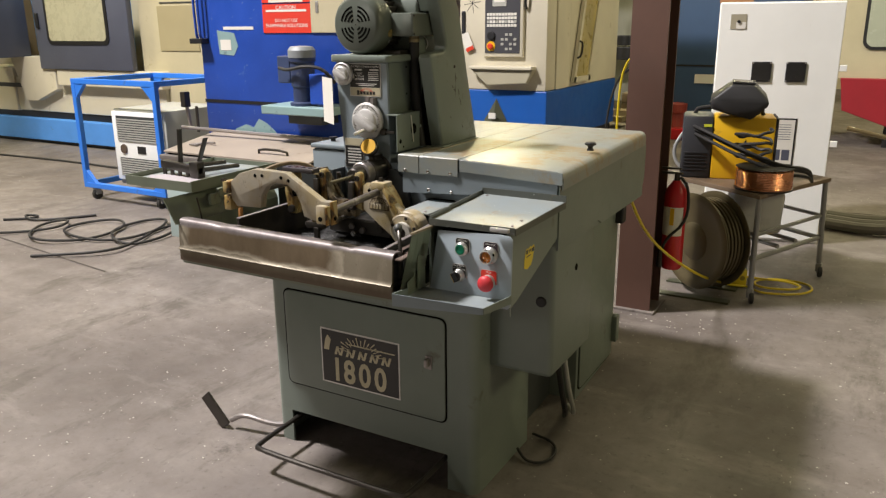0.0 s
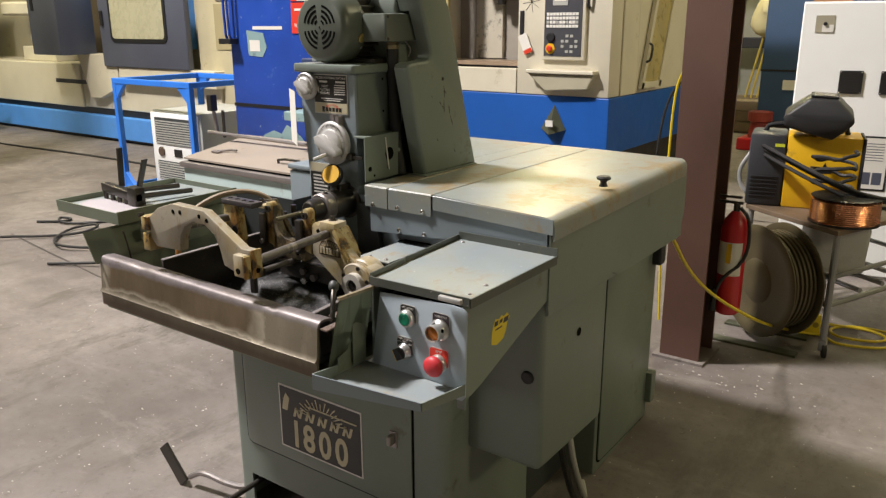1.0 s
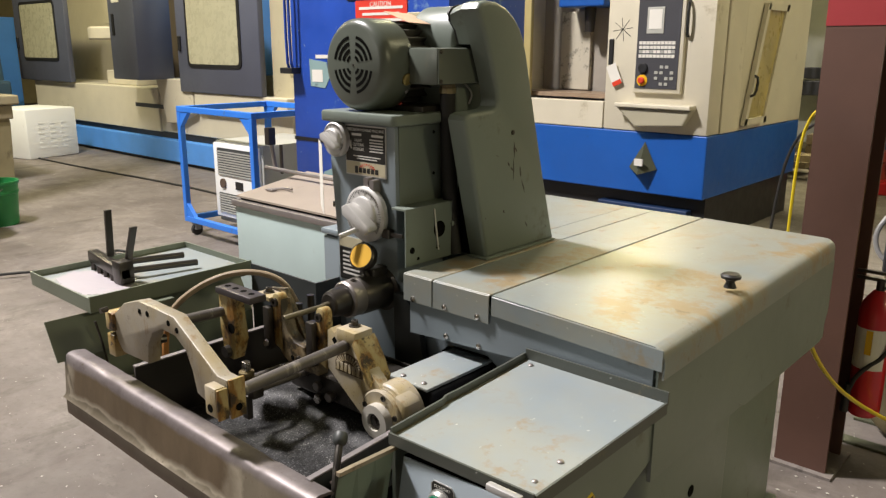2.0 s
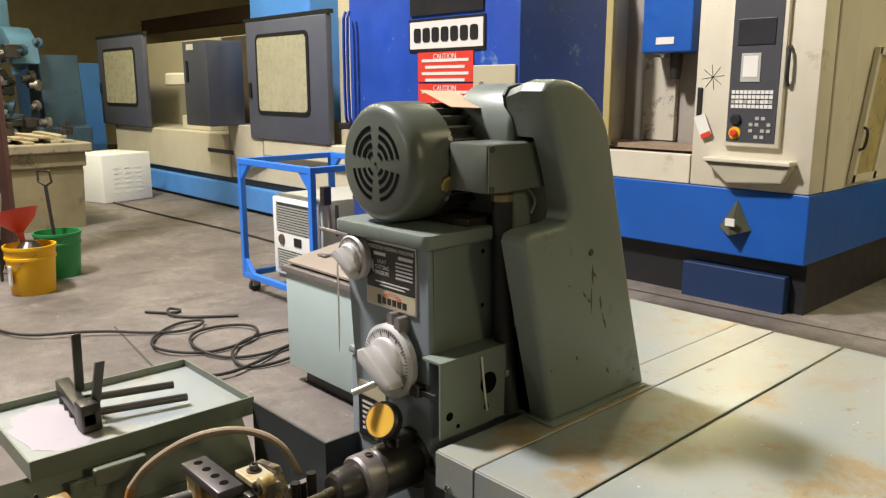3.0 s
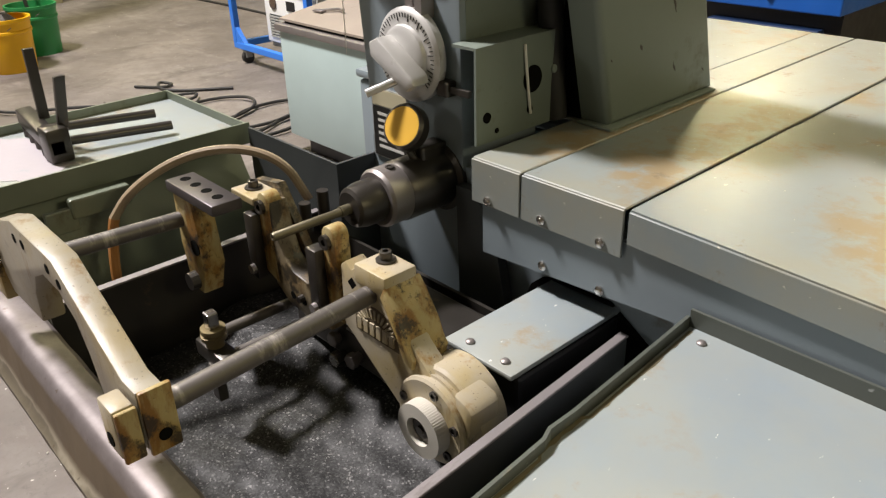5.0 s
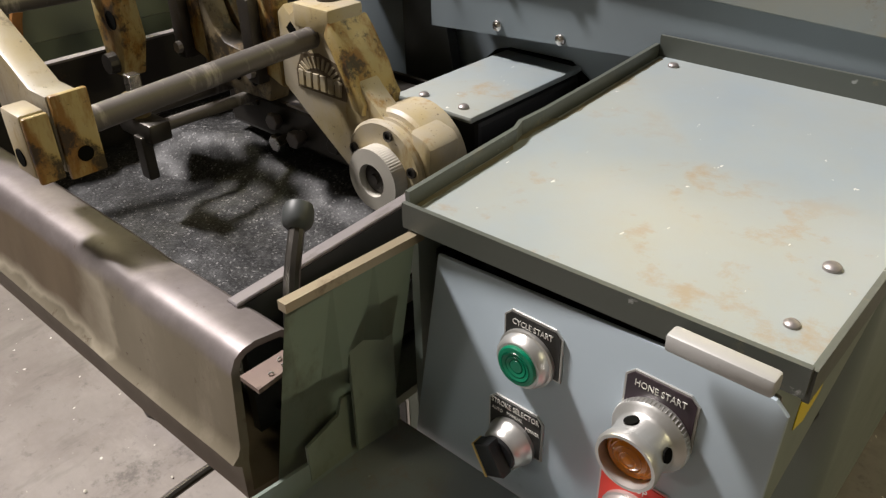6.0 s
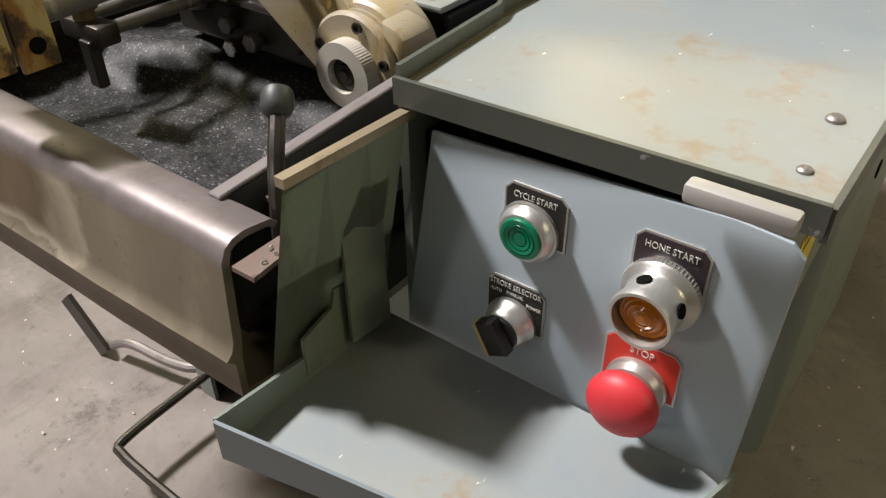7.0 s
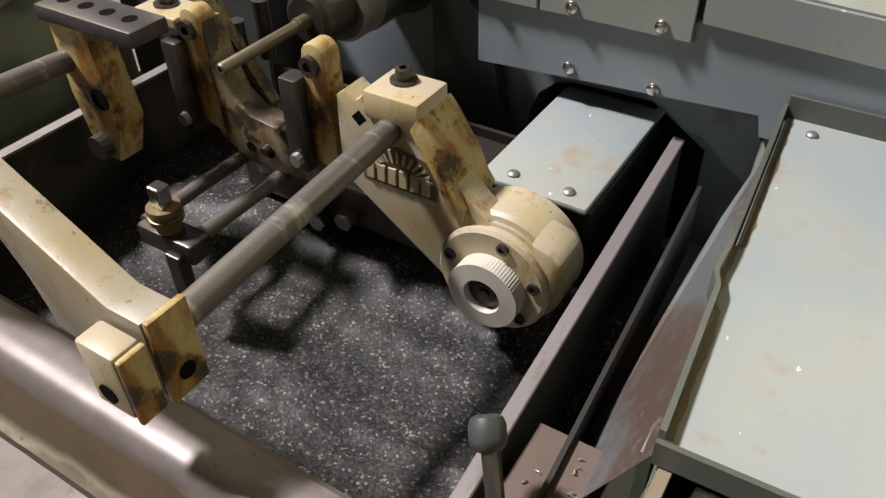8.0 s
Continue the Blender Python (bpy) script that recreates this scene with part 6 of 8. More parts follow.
    bm = prism(B(), [(sx - 0.0085, sz - 0.0135), (sx + 0.0085, sz - 0.0135), (sx + 0.0075, sz + 0.0150), (sx - 0.0085, sz + 0.0150)], "y", yp - 0.031, yp - 0.020, 0.0015)
    spin_about(bm, bm.verts[:], (sx, yp, sz), "Y", -28)
    part("selector_lever", bm, BLACK, sb)
    bm = box(B(), (sx - 0.0100, yp - 0.0315, sz - 0.0138), (sx - 0.0080, yp - 0.021, sz + 0.0153), 0.0004)
    spin_about(bm, bm.verts[:], (sx, yp, sz), "Y", -28)
    part("selector_stripe", bm, surface("pale_yellow_stripe", (0.70, 0.50, 0.18), 0.5, 0, 0.05), sb)
    hx, hz = -0.731, 0.998
    hb = part("pilot_button", turned(B(), (hx, yp - 0.002, hz), (0, -1, 0), [(0, 0.0245), (0.002, 0.0255), (0.007, 0.0255), (0.009, 0.0240), (0.011, 0.0210), (0.014, 0.0195), (0.027, 0.0195), (0.028, 0.0205), (0.032, 0.0210), (0.035, 0.0200), (0.035, 0.0178), (0.026, 0.0172)], 44), ALU, pan, "worn chrome shroud round an amber pilot lens", smooth=True)
    part("pilot_lens", turned(B(), (hx, yp - 0.027, hz), (0, -1, 0), [(0, 0.0171), (0.002, 0.0170), (0.0035, 0.0150), (0.003, 0.0140), (0.005, 0.0125), (0.0045, 0.0115), (0.0062, 0.0095), (0.0056, 0.0085), (0.007, 0.0060), (0.0064, 0.0050), (0.0074, 0.0025)], 28), AMBER, hb, "ribbed amber lens")
    for a in (20, 110, 200, 290):
        q = Vector((hx + 0.0197 * math.cos(radians(a)), yp - 0.021, hz + 0.0197 * math.sin(radians(a))))
        part("shroud_slot", turned(B(), q, (math.cos(radians(a)), 0, math.sin(radians(a))), [(-0.001, 0.0048), (0.0008, 0.0048)], 12), GAP_SHADE, hb)
    bm = B()
    for k in range(60):
        a = radians(6 * k)
        c, si = math.cos(a), math.sin(a)
        prism(bm, [(hx + 0.0252 * c - si * 0.0007, hz + 0.0252 * si + c * 0.0007), (hx + 0.0252 * c + si * 0.0007, hz + 0.0252 * si - c * 0.0007), (hx + 0.0261 * c, hz + 0.0261 * si)], "y", yp - 0.0085, yp - 0.0045)
    part("knurling", bm, ALU, hb)["kind"] = "stuff"
    rx, rz = -0.7365, 0.913
    rb = part("stop_button", turned(B(), (rx, yp - 0.002, rz), (0, -1, 0), [(0, 0.0225), (0.003, 0.0225), (0.004, 0.0210), (0.010, 0.0195), (0.012, 0.016), (0.018, 0.0155)], 36), ALU, pan, "red mushroom stop button", smooth=True)
    part("mushroom_head", turned(B(), (rx, yp - 0.016, rz), (0, -1, 0), [(0, 0.014), (0.001, 0.0215), (0.004, 0.0245), (0.009, 0.0255), (0.014, 0.0240), (0.019, 0.0195), (0.022, 0.0130), (0.0235, 0.0065), (0.0238, 0.001)], 44), RED, rb, "faded red mushroom head", smooth=True)
    # yellow notice on the side
    part("side_notice", prism(B(), [(2.104, 0.922), (2.128, 0.914), (2.158, 0.922), (2.170, 0.938), (2.176, 0.958), (2.186, 0.972), (2.176, 0.984), (2.160, 0.979), (2.150, 0.985), (2.138, 0.978), (2.122, 0.983), (2.112, 0.968), (2.106, 0.950)], "x", -0.6839, -0.6832), CORDYEL, con, "torn yellow notice")
    for ya, yb, za, zb in ((2.116, 2.132, 0.964, 0.977), (2.138, 2.152, 0.966, 0.976), (2.157, 2.180, 0.962, 0.976), (2.120, 2.150, 0.953, 0.958)):
        part("print_bar", prism(B(), [(ya, za), (yb, za + 0.001), (yb + 0.002, zb), (ya + 0.003, zb - 0.001)], "x", -0.6833, -0.6829), PLATEBK, con)
    # parts ledge below the panel
    z = 0.862
    a, b, c, d, e = (-0.960, 1.777), (-0.692, 1.836), (-0.660, 1.955), (-0.680, 1.962), (-0.960, 1.962)
    pl = part("parts_ledge", prism(B(), [a, b, c, d, e], "z", z - 0.003, z), TRAYPAINT, M, "pale grey parts ledge under the panel")
    def fold(p, q, zp, zq):
        """Upright folded strip from p to q, its top running from zp to zq."""
        bm = B()
        n = Vector((q[1] - p[1], p[0] - q[0])).normalized() * 0.003
        low, high = [], []
        for (x, y), zt in ((p, zp), (q, zq)):
            for s in (0, 1):
                low.append(bm.verts.new((x + n.x * s, y + n.y * s, z - 0.004)))
                high.append(bm.verts.new((x + n.x * s, y + n.y * s, zt)))
        for u in ((0, 1, 3, 2),):
            bm.faces.new([low[k] for k in u])
            bm.faces.new([high[k] for k in u])
        for k, l in ((0, 1), (1, 3), (3, 2), (2, 0)):
            bm.faces.new((low[k], low[l], high[l], high[k]))
        return bm
    part("ledge_rim", fold(a, b, z + 0.034, z + 0.016), PAINT_COOL, pl, "grey folded front rim")
    part("ledge_rim", fold(b, c, z + 0.016, z + 0.022), PAINT, pl, "grey-green folded side rim")
    part("ledge_rim", fold(e, a, z + 0.014, z + 0.034), PAINT, pl, "grey-green folded side rim")


def build_pedal():
    bm = tube(B(), [(-1.79, 2.40, 0.055), (-1.79, 2.25, 0.045), (-1.79, 2.02, 0.040), (-1.77, 1.995, 0.038), (-1.10, 1.995, 0.038), (-1.075, 2.02, 0.040), (-1.075, 2.25, 0.045), (-1.075, 2.40, 0.055)], 0.0105, 10, 2)
    part("step_bar", bm, DARKSTEEL, M, "bent round-bar foot treadle", smooth=True)
    bm = tube(B(), [(-1.83, 2.36, 0.02), (-1.87, 2.28, -0.02), (-1.95, 2.245, -0.010), (-2.06, 2.225, 0.012), (-2.13, 2.215, -0.03)], 0.012, 10, 2)
    pd = part("pedal_arm", bm, STEEL, M, "bent steel pedal arm", smooth=True)
    bm = box(B(), (-0.026, -0.006, -0.085), (0.026, 0.006, 0.085), 0.002)
    bm.transform(pose(-2.205, 2.200, 0.006, -6, -43, 8))
    part("pedal_plate", bm, DARKSTEEL, pd, "flat steel foot pedal plate")


build_cabinet()
build_rear()
build_hood()
build_head()
build_motor()
build_guard()
build_chip_tray()
build_fixture()
stone_holder()
build_console()
build_pedal()


# ---- the shop round it ----
def steel_post(x0, x1, y0, depth, name_label, band):
    P = thing("steel_column", ((x0 + x1) / 2, y0 + depth / 2, 0), name_label, "column", "building columns", "structure")
    t = 0.014
    bm = B()
    box(bm, (x0, y0, -0.02), (x1, y0 + t, 10.98))
    box(bm, (x0, y0 + depth - t, -0.02), (x1, y0 + depth, 10.98))
    box(bm, ((x0 + x1) / 2 - 0.006, y0 + t, -0.02), ((x0 + x1) / 2 + 0.006, y0 + depth - t, 10.98))
    part("column_shaft", bm, POSTPAINT, P)
    if band:
        bm = B()
        box(bm, (x0 - 0.002, y0 - 0.002, band), (x1 + 0.002, y0, 2.6))
        box(bm, (x0 - 0.002, y0, band), (x0, y0 + t, 2.6))
        box(bm, (x1, y0, band), (x1 + 0.002, y0 + t, 2.6))
        part("painted_band", bm, REDBAND, P, "red painted band")
    part("base_plate", box(B(), (x0 - 0.03, y0 - 0.03, -0.02), (x1 + 0.03, y0 + depth + 0.03, 0.012)), CONCRETE, P)
    return P


def extinguisher(x, y, z):
    E = thing("fire_extinguisher", (x, y, z), "red fire extinguisher with white label hung on the column", "fire extinguisher")
    part("cylinder", turned(B(), (x, y, z), (0, 0, 1), [(0, 0.050), (0.012, 0.060), (0.03, 0.063), (0.44, 0.063), (0.48, 0.055), (0.51, 0.035), (0.53, 0.020)], 32), REDPAINT, E, smooth=True)
    bm = B()
    n = 12
    a0, a1 = 195, 330
    ring = [[bm.verts.new((x + 0.0638 * math.cos(radians(a0 + (a1 - a0) * k / n)), y + 0.0638 * math.sin(radians(a0 + (a1 - a0) * k / n)), zz)) for k in range(n + 1)] for zz in (z + 0.21, z + 0.38)]
    for k in range(n):
        bm.faces.new((ring[0][k], ring[0][k + 1], ring[1][k + 1], ring[1][k]))
    part("label", bm, PAPER, E, "white paper label")
    part("label_mark", prism(B(), [(x - 0.012, z + 0.275), (x + 0.012, z + 0.275), (x + 0.012, z + 0.375), (x - 0.012, z + 0.375)], "y", y - 0.0655, y - 0.0642), YELLOW, E)
    bm = cyl(B(), (x, y, z + 0.53), (x, y, z + 0.57), 0.016, 12)
    box(bm, (x - 0.09, y - 0.010, z + 0.565), (x + 0.03, y + 0.010, z + 0.578), 0.002)
    box(bm, (x - 0.09, y - 0.010, z + 0.592), (x + 0.02, y + 0.010, z + 0.604), 0.002)
    part("valve_handle", bm, DARKSTEEL, E)
    part("hose", tube(B(), [(x + 0.02, y - 0.01, z + 0.55), (x + 0.075, y - 0.02, z + 0.50), (x + 0.082, y - 0.03, z + 0.30), (x - 0.02, y - 0.075, z + 0.20), (x - 0.05, y - 0.07, z + 0.10)], 0.009, 8, 2), RUBBER, E)
    part("nozzle", cyl(B(), (x - 0.05, y - 0.07, z + 0.14), (x - 0.055, y - 0.068, z + 0.02), 0.012, 12, 0.018), RUBBER, E)
    return E


def hose_reel(x, y):
    R = thing("cable_reel", (x, y, 0), "dark olive steel cable reel on the floor by the column", "reel")
    c, n = Vector((x, y, 0.345)), Vector((-0.62, -0.78, 0)).normalized()
    for d in (0.085, -0.085):
        bm = turned(B(), c + n * (d - 0.006), n, [(0, 0.285), (0.003, 0.300), (0.010, 0.300), (0.013, 0.292), (0.013, 0.255), (0.007, 0.245), (0.007, 0.12), (0.014, 0.11), (0.018, 0.05)], 52)
        part("reel_flange", bm, REELMAT, R, smooth=True)
    part("reel_drum", turned(B(), c - n * 0.08, n, [(0, 0.20), (0.16, 0.20)], 36), RUBBER, R, smooth=True)
    for k in range(6):
        bm = turned(B(), c + n * (-0.078 + 0.026 * k), n, [(0, 0.24), (0.006, 0.262), (0.018, 0.262), (0.025, 0.24)], 40)
        part("cable_turn", bm, REELMAT, R, smooth=True)
    part("stand_foot", box(B(), (x - 0.24, y - 0.17, -0.004), (x + 0.20, y - 0.10, 0.012), 0.003), SKINNY, R)
    part("stand_foot", box(B(), (x - 0.24, y + 0.10, -0.004), (x + 0.20, y + 0.17, 0.012), 0.003), SKINNY, R)
    part("stand_upright", box(B(), (x + 0.05, y + 0.12, 0.01), (x + 0.11, y + 0.145, 0.36), 0.004), REELMAT, R)


def welding_table():
    T = thing("welding_table", (-0.45, 5.3, 0), "low steel table with scorched brown top on casters", "table")
    A, Bq, C, D = Vector((-0.354, 4.785, 0)), Vector((-0.03, 5.56, 0)), Vector((-0.575, 5.95, 0)), Vector((-0.90, 5.16, 0))
    top = [(p.x, p.y) for p in (A, Bq, C, D)]
    part("tabletop", prism(B(), top, "z", 0.645, 0.672, 0.004), WOODTOP, T)
    cen = (A + Bq + C + D) / 4
    legs = []
    for p in (A, Bq, C, D):
        q = p + (cen - p) * 0.07
        foot = p + (cen - p) * 0.02
        part("leg", tube(B(), [(q.x, q.y, 0.645), (foot.x, foot.y, 0.09)], 0.017, 10), TABLELEG, T, smooth=True)
        bm = turned(B(), (foot.x + 0.012, foot.y - 0.012, 0.036), (1, 0.3, 0), [(-0.012, 0.030), (-0.009, 0.036), (0.009, 0.036), (0.012, 0.030)], 18)
        part("caster_wheel", bm, RUBBER, T, smooth=True)
        part("caster_fork", box(B(), (foot.x - 0.018, foot.y - 0.022, 0.035), (foot.x + 0.020, foot.y + 0.02, 0.095), 0.005), TABLELEG, T)
        legs.append(q)
    for h in (0.42, 0.27):
        bm = B()
        for a, b in zip(legs, legs[1:] + legs[:1]):
            tube(bm, [(a.x, a.y, h), (b.x, b.y, h + 0.0)], 0.013 if h > 0.3 else 0.016, 8)
        part("cross_rail", bm, TABLELEG, T, smooth=True)
    for f in (0.35, 0.62):
        a, b = legs[0].lerp(legs[1], f), legs[3].lerp(legs[2], f)
        part("shelf_slat", tube(B(), [(a.x, a.y, 0.30), (b.x, b.y, 0.30)], 0.014, 8), TABLELEG, T, smooth=True)


def welder():
    W = thing("welder", (-0.64, 5.35, 0.672), "yellow and black portable welder standing on the table", "welder")
    m = pose(-0.655, 5.34, 0.672, 0, 0, 12)
    def p(name, bm, mat, label=""):
        bm.transform(m)
        return part(name, bm, mat, W, label, smooth=True)
    p("case", box(B(), (-0.10, -0.14, 0.0), (0.27, 0.14, 0.40), 0.012), YELLOW, "yellow side panel")
    p("front_panel", box(B(), (-0.29, -0.145, 0.0), (-0.10, 0.145, 0.405), 0.02), surface("dark_grey_plastic", (0.035, 0.037, 0.042), 0.45, 0, 0.1), "dark grey moulded end")
    bm = B()
    for k in range(6):
        box(bm, (-0.27, -0.150, 0.05 + k * 0.022), (-0.13, -0.143, 0.060 + k * 0.022), 0.002)
    p("vent_ribs", bm, BLACK)
    p("yellow_mark", box(B(), (-0.16, -0.1475, 0.335), (-0.11, -0.1452, 0.352)), surface("lime_mark", (0.65, 0.70, 0.05), 0.5, 0, 0.05))
    p("end_cap", box(B(), (0.27, -0.142, 0.0), (0.285, 0.142, 0.40), 0.006), BLACK)
    bm = prism(B(), [(0.05, 0.20), (0.13, 0.205), (0.17, 0.225), (0.11, 0.23), (0.10, 0.262), (0.085, 0.232), (0.03, 0.222)], "y", -0.1415, -0.1398)
    p("emblem", bm, BLACK, "black emblem shape")
    p("handle", tube(B(), [(-0.22, 0, 0.40), (-0.20, 0, 0.45), (0.18, 0, 0.45), (0.2, 0, 0.40)], 0.014, 10, 2), BLACK)
    for k, (dy, dz) in enumerate(((0, 0), (-0.03, 0.02), (-0.015, -0.03))):
        bm = tube(B(), [(-0.93 + 0.02 * k, 5.26, 0.99 + dz), (-0.80, 5.12 + dy, 0.99 + dz), (-0.55, 5.02 + dy, 0.90 + dz), (-0.28, 5.0 + dy, 0.80 + dz), (-0.13, 5.10, 0.78 + dz), (-0.12, 5.22, 0.70)], 0.0105, 8, 3)
        part("lead", bm, RUBBER, W, "black welding lead", smooth=True)
    bm = tube(B(), [(-0.93, 5.26, 0.95), (-0.98, 5.22, 0.85), (-0.95, 5.2, 0.75), (-0.86, 5.2, 0.70)], 0.012, 8, 2)
    part("lead", bm, TABLELEG, W)
    bm = tube(B(), [(-0.47 + 0.11 * math.cos(k * 0.5), 5.13 + 0.07 * math.sin(k * 0.5), 0.82 + 0.005 * k - (0.02 if k % 5 == 0 else 0)) for k in range(40)], 0.010, 7, 1)
    part("lead_coil", bm, RUBBER, W, "coiled black torch lead", smooth=True)


def welding_mask():
    K = thing("welding_mask", (-0.62, 5.28, 1.10), "black plastic welding mask lying on the welder", "welding mask")
    bm = B()
    for y in (-1, 1):
        for x, z, w in ((-0.17, -0.02, 0.115), (-0.155, -0.075, 0.105), (-0.065, 0.092, 0.078), (0.075, 0.105, 0.078), (0.165, 0.035, 0.11), (0.175, 0.0, 0.115), (0.095, -0.105, 0.105), (-0.05, -0.09, 0.115)):
            bm.verts.new((x, y * w, z))
    hull = bmesh.ops.convex_hull(bm, input=bm.verts[:])
    bmesh.ops.dissolve_limit(bm, angle_limit=radians(4), verts=bm.verts[:], edges=bm.edges[:])
    bmesh.ops.bevel(bm, geom=bm.edges[:], offset=0.014, segments=3, affect="EDGES", profile=0.5)
    m = pose(-0.60, 5.27, 1.185, 6, 8, 12)
    bm.transform(m)
    part("shell", bm, surface("matt_black_shell", (0.022, 0.022, 0.023), 0.5, 0, 0.15), K, smooth=True)
    bm = box(B(), (-0.068, -0.055, -0.004), (0.068, 0.055, 0.008), 0.004)
    bm.transform(m @ pose(0.004, -0.005, 0.104, 0, -5, 0))
    part("window_frame", bm, BLACK, K)
    bm = box(B(), (-0.052, -0.040, 0.007), (0.052, 0.040, 0.0095))
    bm.transform(m @ pose(0.004, -0.005, 0.104, 0, -5, 0))
    part("window", bm, surface("brown_filter_glass", (0.10, 0.085, 0.05), 0.2, 0, 0.1), K, "dark filter window")
    bm = tube(B(), [(-0.165, 0.02, -0.05), (-0.12, 0.03, -0.10), (0.0, 0.04, -0.115), (0.12, 0.03, -0.10), (0.165, 0.02, -0.05)], 0.008, 8, 2)
    bm.transform(m)
    part("headband", bm, BLACK, K)


def copper_spool():
    S = thing("copper_spool", (-0.365, 5.0, 0.672), "spool of bright copper welding wire on the table", "wire spool")
    part("wire", turned(B(), (-0.372, 5.01, 0.680), (0, 0, 1), [(0, 0.155), (0.002, 0.163)] + [(0.006 + 0.010 * k + d, 0.163 + (0.0022 if d else 0)) for k in range(11) for d in (0, 0.005)] + [(0.120, 0.155)], 56), COPPER, S, smooth=False)
    part("flange", turned(B(), (-0.372, 5.01, 0.672), (0, 0, 1), [(0, 0.170), (0.008, 0.170)], 48), BLACK, S)
    part("flange", turned(B(), (-0.372, 5.01, 0.800), (0, 0, 1), [(0, 0.150), (0.006, 0.168), (0.010, 0.150), (0.010, 0.05), (0.004, 0.05)], 48), BLACK, S)


def white_cabinet():
    C = thing("electrical_cabinet", (-0.53, 6.6, 0), "tall white electrical cabinet with two black vents", "cabinet")
    m = pose(-0.53, 6.325, 0, 0, 0, 11)
    def p(name, bm, mat, parent=C, label=""):
        bm.transform(m)
        return part(name, bm, mat, parent, label, smooth=False)
    p("body", box(B(), (-0.425, 0.02, -0.01), (0.425, 0.55, 1.79), 0.006), WHITECAB)
    d = p("door", box(B(), (-0.42, -0.005, 0.02), (0.42, 0.019, 1.782), 0.004), WHITECAB)
    for vx in (-0.10, 0.135):
        v = p("vent", box(B(), (vx - 0.068, -0.018, 1.22), (vx + 0.068, -0.0055, 1.365), 0.004), BLACK, d, "black square vent")
        bm = B()
        for k in range(8):
            box(bm, (vx - 0.055, -0.021, 1.235 + k * 0.0155), (vx + 0.055, -0.017, 1.243 + k * 0.0155))
        p("vent_slat", bm, RUBBER, v)
        for sx in (-0.06, 0.06):
            for sz in (1.228, 1.357):
                bm = turned(B(), (vx + sx, -0.018, sz), (0, -1, 0), [(0, 0.005), (0.002, 0.004)], 8)
                p("screw", bm, ALU, v)
    s = p("switch_plate", box(B(), (-0.345, -0.009, 1.600), (-0.235, -0.0055, 1.705)), surface("tan_plate", (0.36, 0.33, 0.24), 0.5, 0, 0.06), d, "tan plate with a keyed switch")
    p("switch_paper", box(B(), (-0.305, -0.012, 1.602), (-0.238, -0.0095, 1.648)), PAPER, s)
    bm = turned(B(), (-0.288, -0.009, 1.653), (0, -1, 0), [(0, 0.012), (0.012, 0.011)], 14)
    p("switch_knob", bm, BLACK, s)
    f = p("document_frame", box(B(), (0.0, -0.009, 0.60), (0.185, -0.0055, 0.955)), BLACK, d, "black framed document sheet")
    p("document", box(B(), (0.012, -0.0115, 0.612), (0.173, -0.0092, 0.943)), PAPER, f)
    bm = B()
    for k in range(7):
        box(bm, (0.03, -0.0125, 0.905 - k * 0.018), (0.15, -0.0113, 0.909 - k * 0.018))
    for k, (a, b2) in enumerate(((0.03, 0.09), (0.10, 0.155))):
        p("print_block", box(B(), (a, -0.0125, 0.64), (b2, -0.0113, 0.72)), SLATE, f)
    p("print_bars", bm, SLATE, f)
    for hz in (0.75, 1.30):
        p("hinge_tab", box(B(), (0.425, 0.0, hz), (0.475, 0.02, hz + 0.045), 0.003), WHITECAB)
    bm = box(B(), (-0.16, -0.16, 0.0), (0.16, 0.13, 0.30), 0.05, 3)
    for v in bm.verts:
        v.co += Vector((noise.noise(v.co * 9), noise.noise(v.co * 9 + Vector((5, 0, 0))), 0)) * 0.03
    bm.transform(pose(-0.46, 5.40, 0.312, 0, 0, 20))
    tagged(part("plastic_bin", bm, surface("clear_cloudy_plastic", (0.60, 0.60, 0.57), 0.3, 0, 0.08), None, smooth=True), "cloudy white plastic bin on the table's lower slats", "bin")


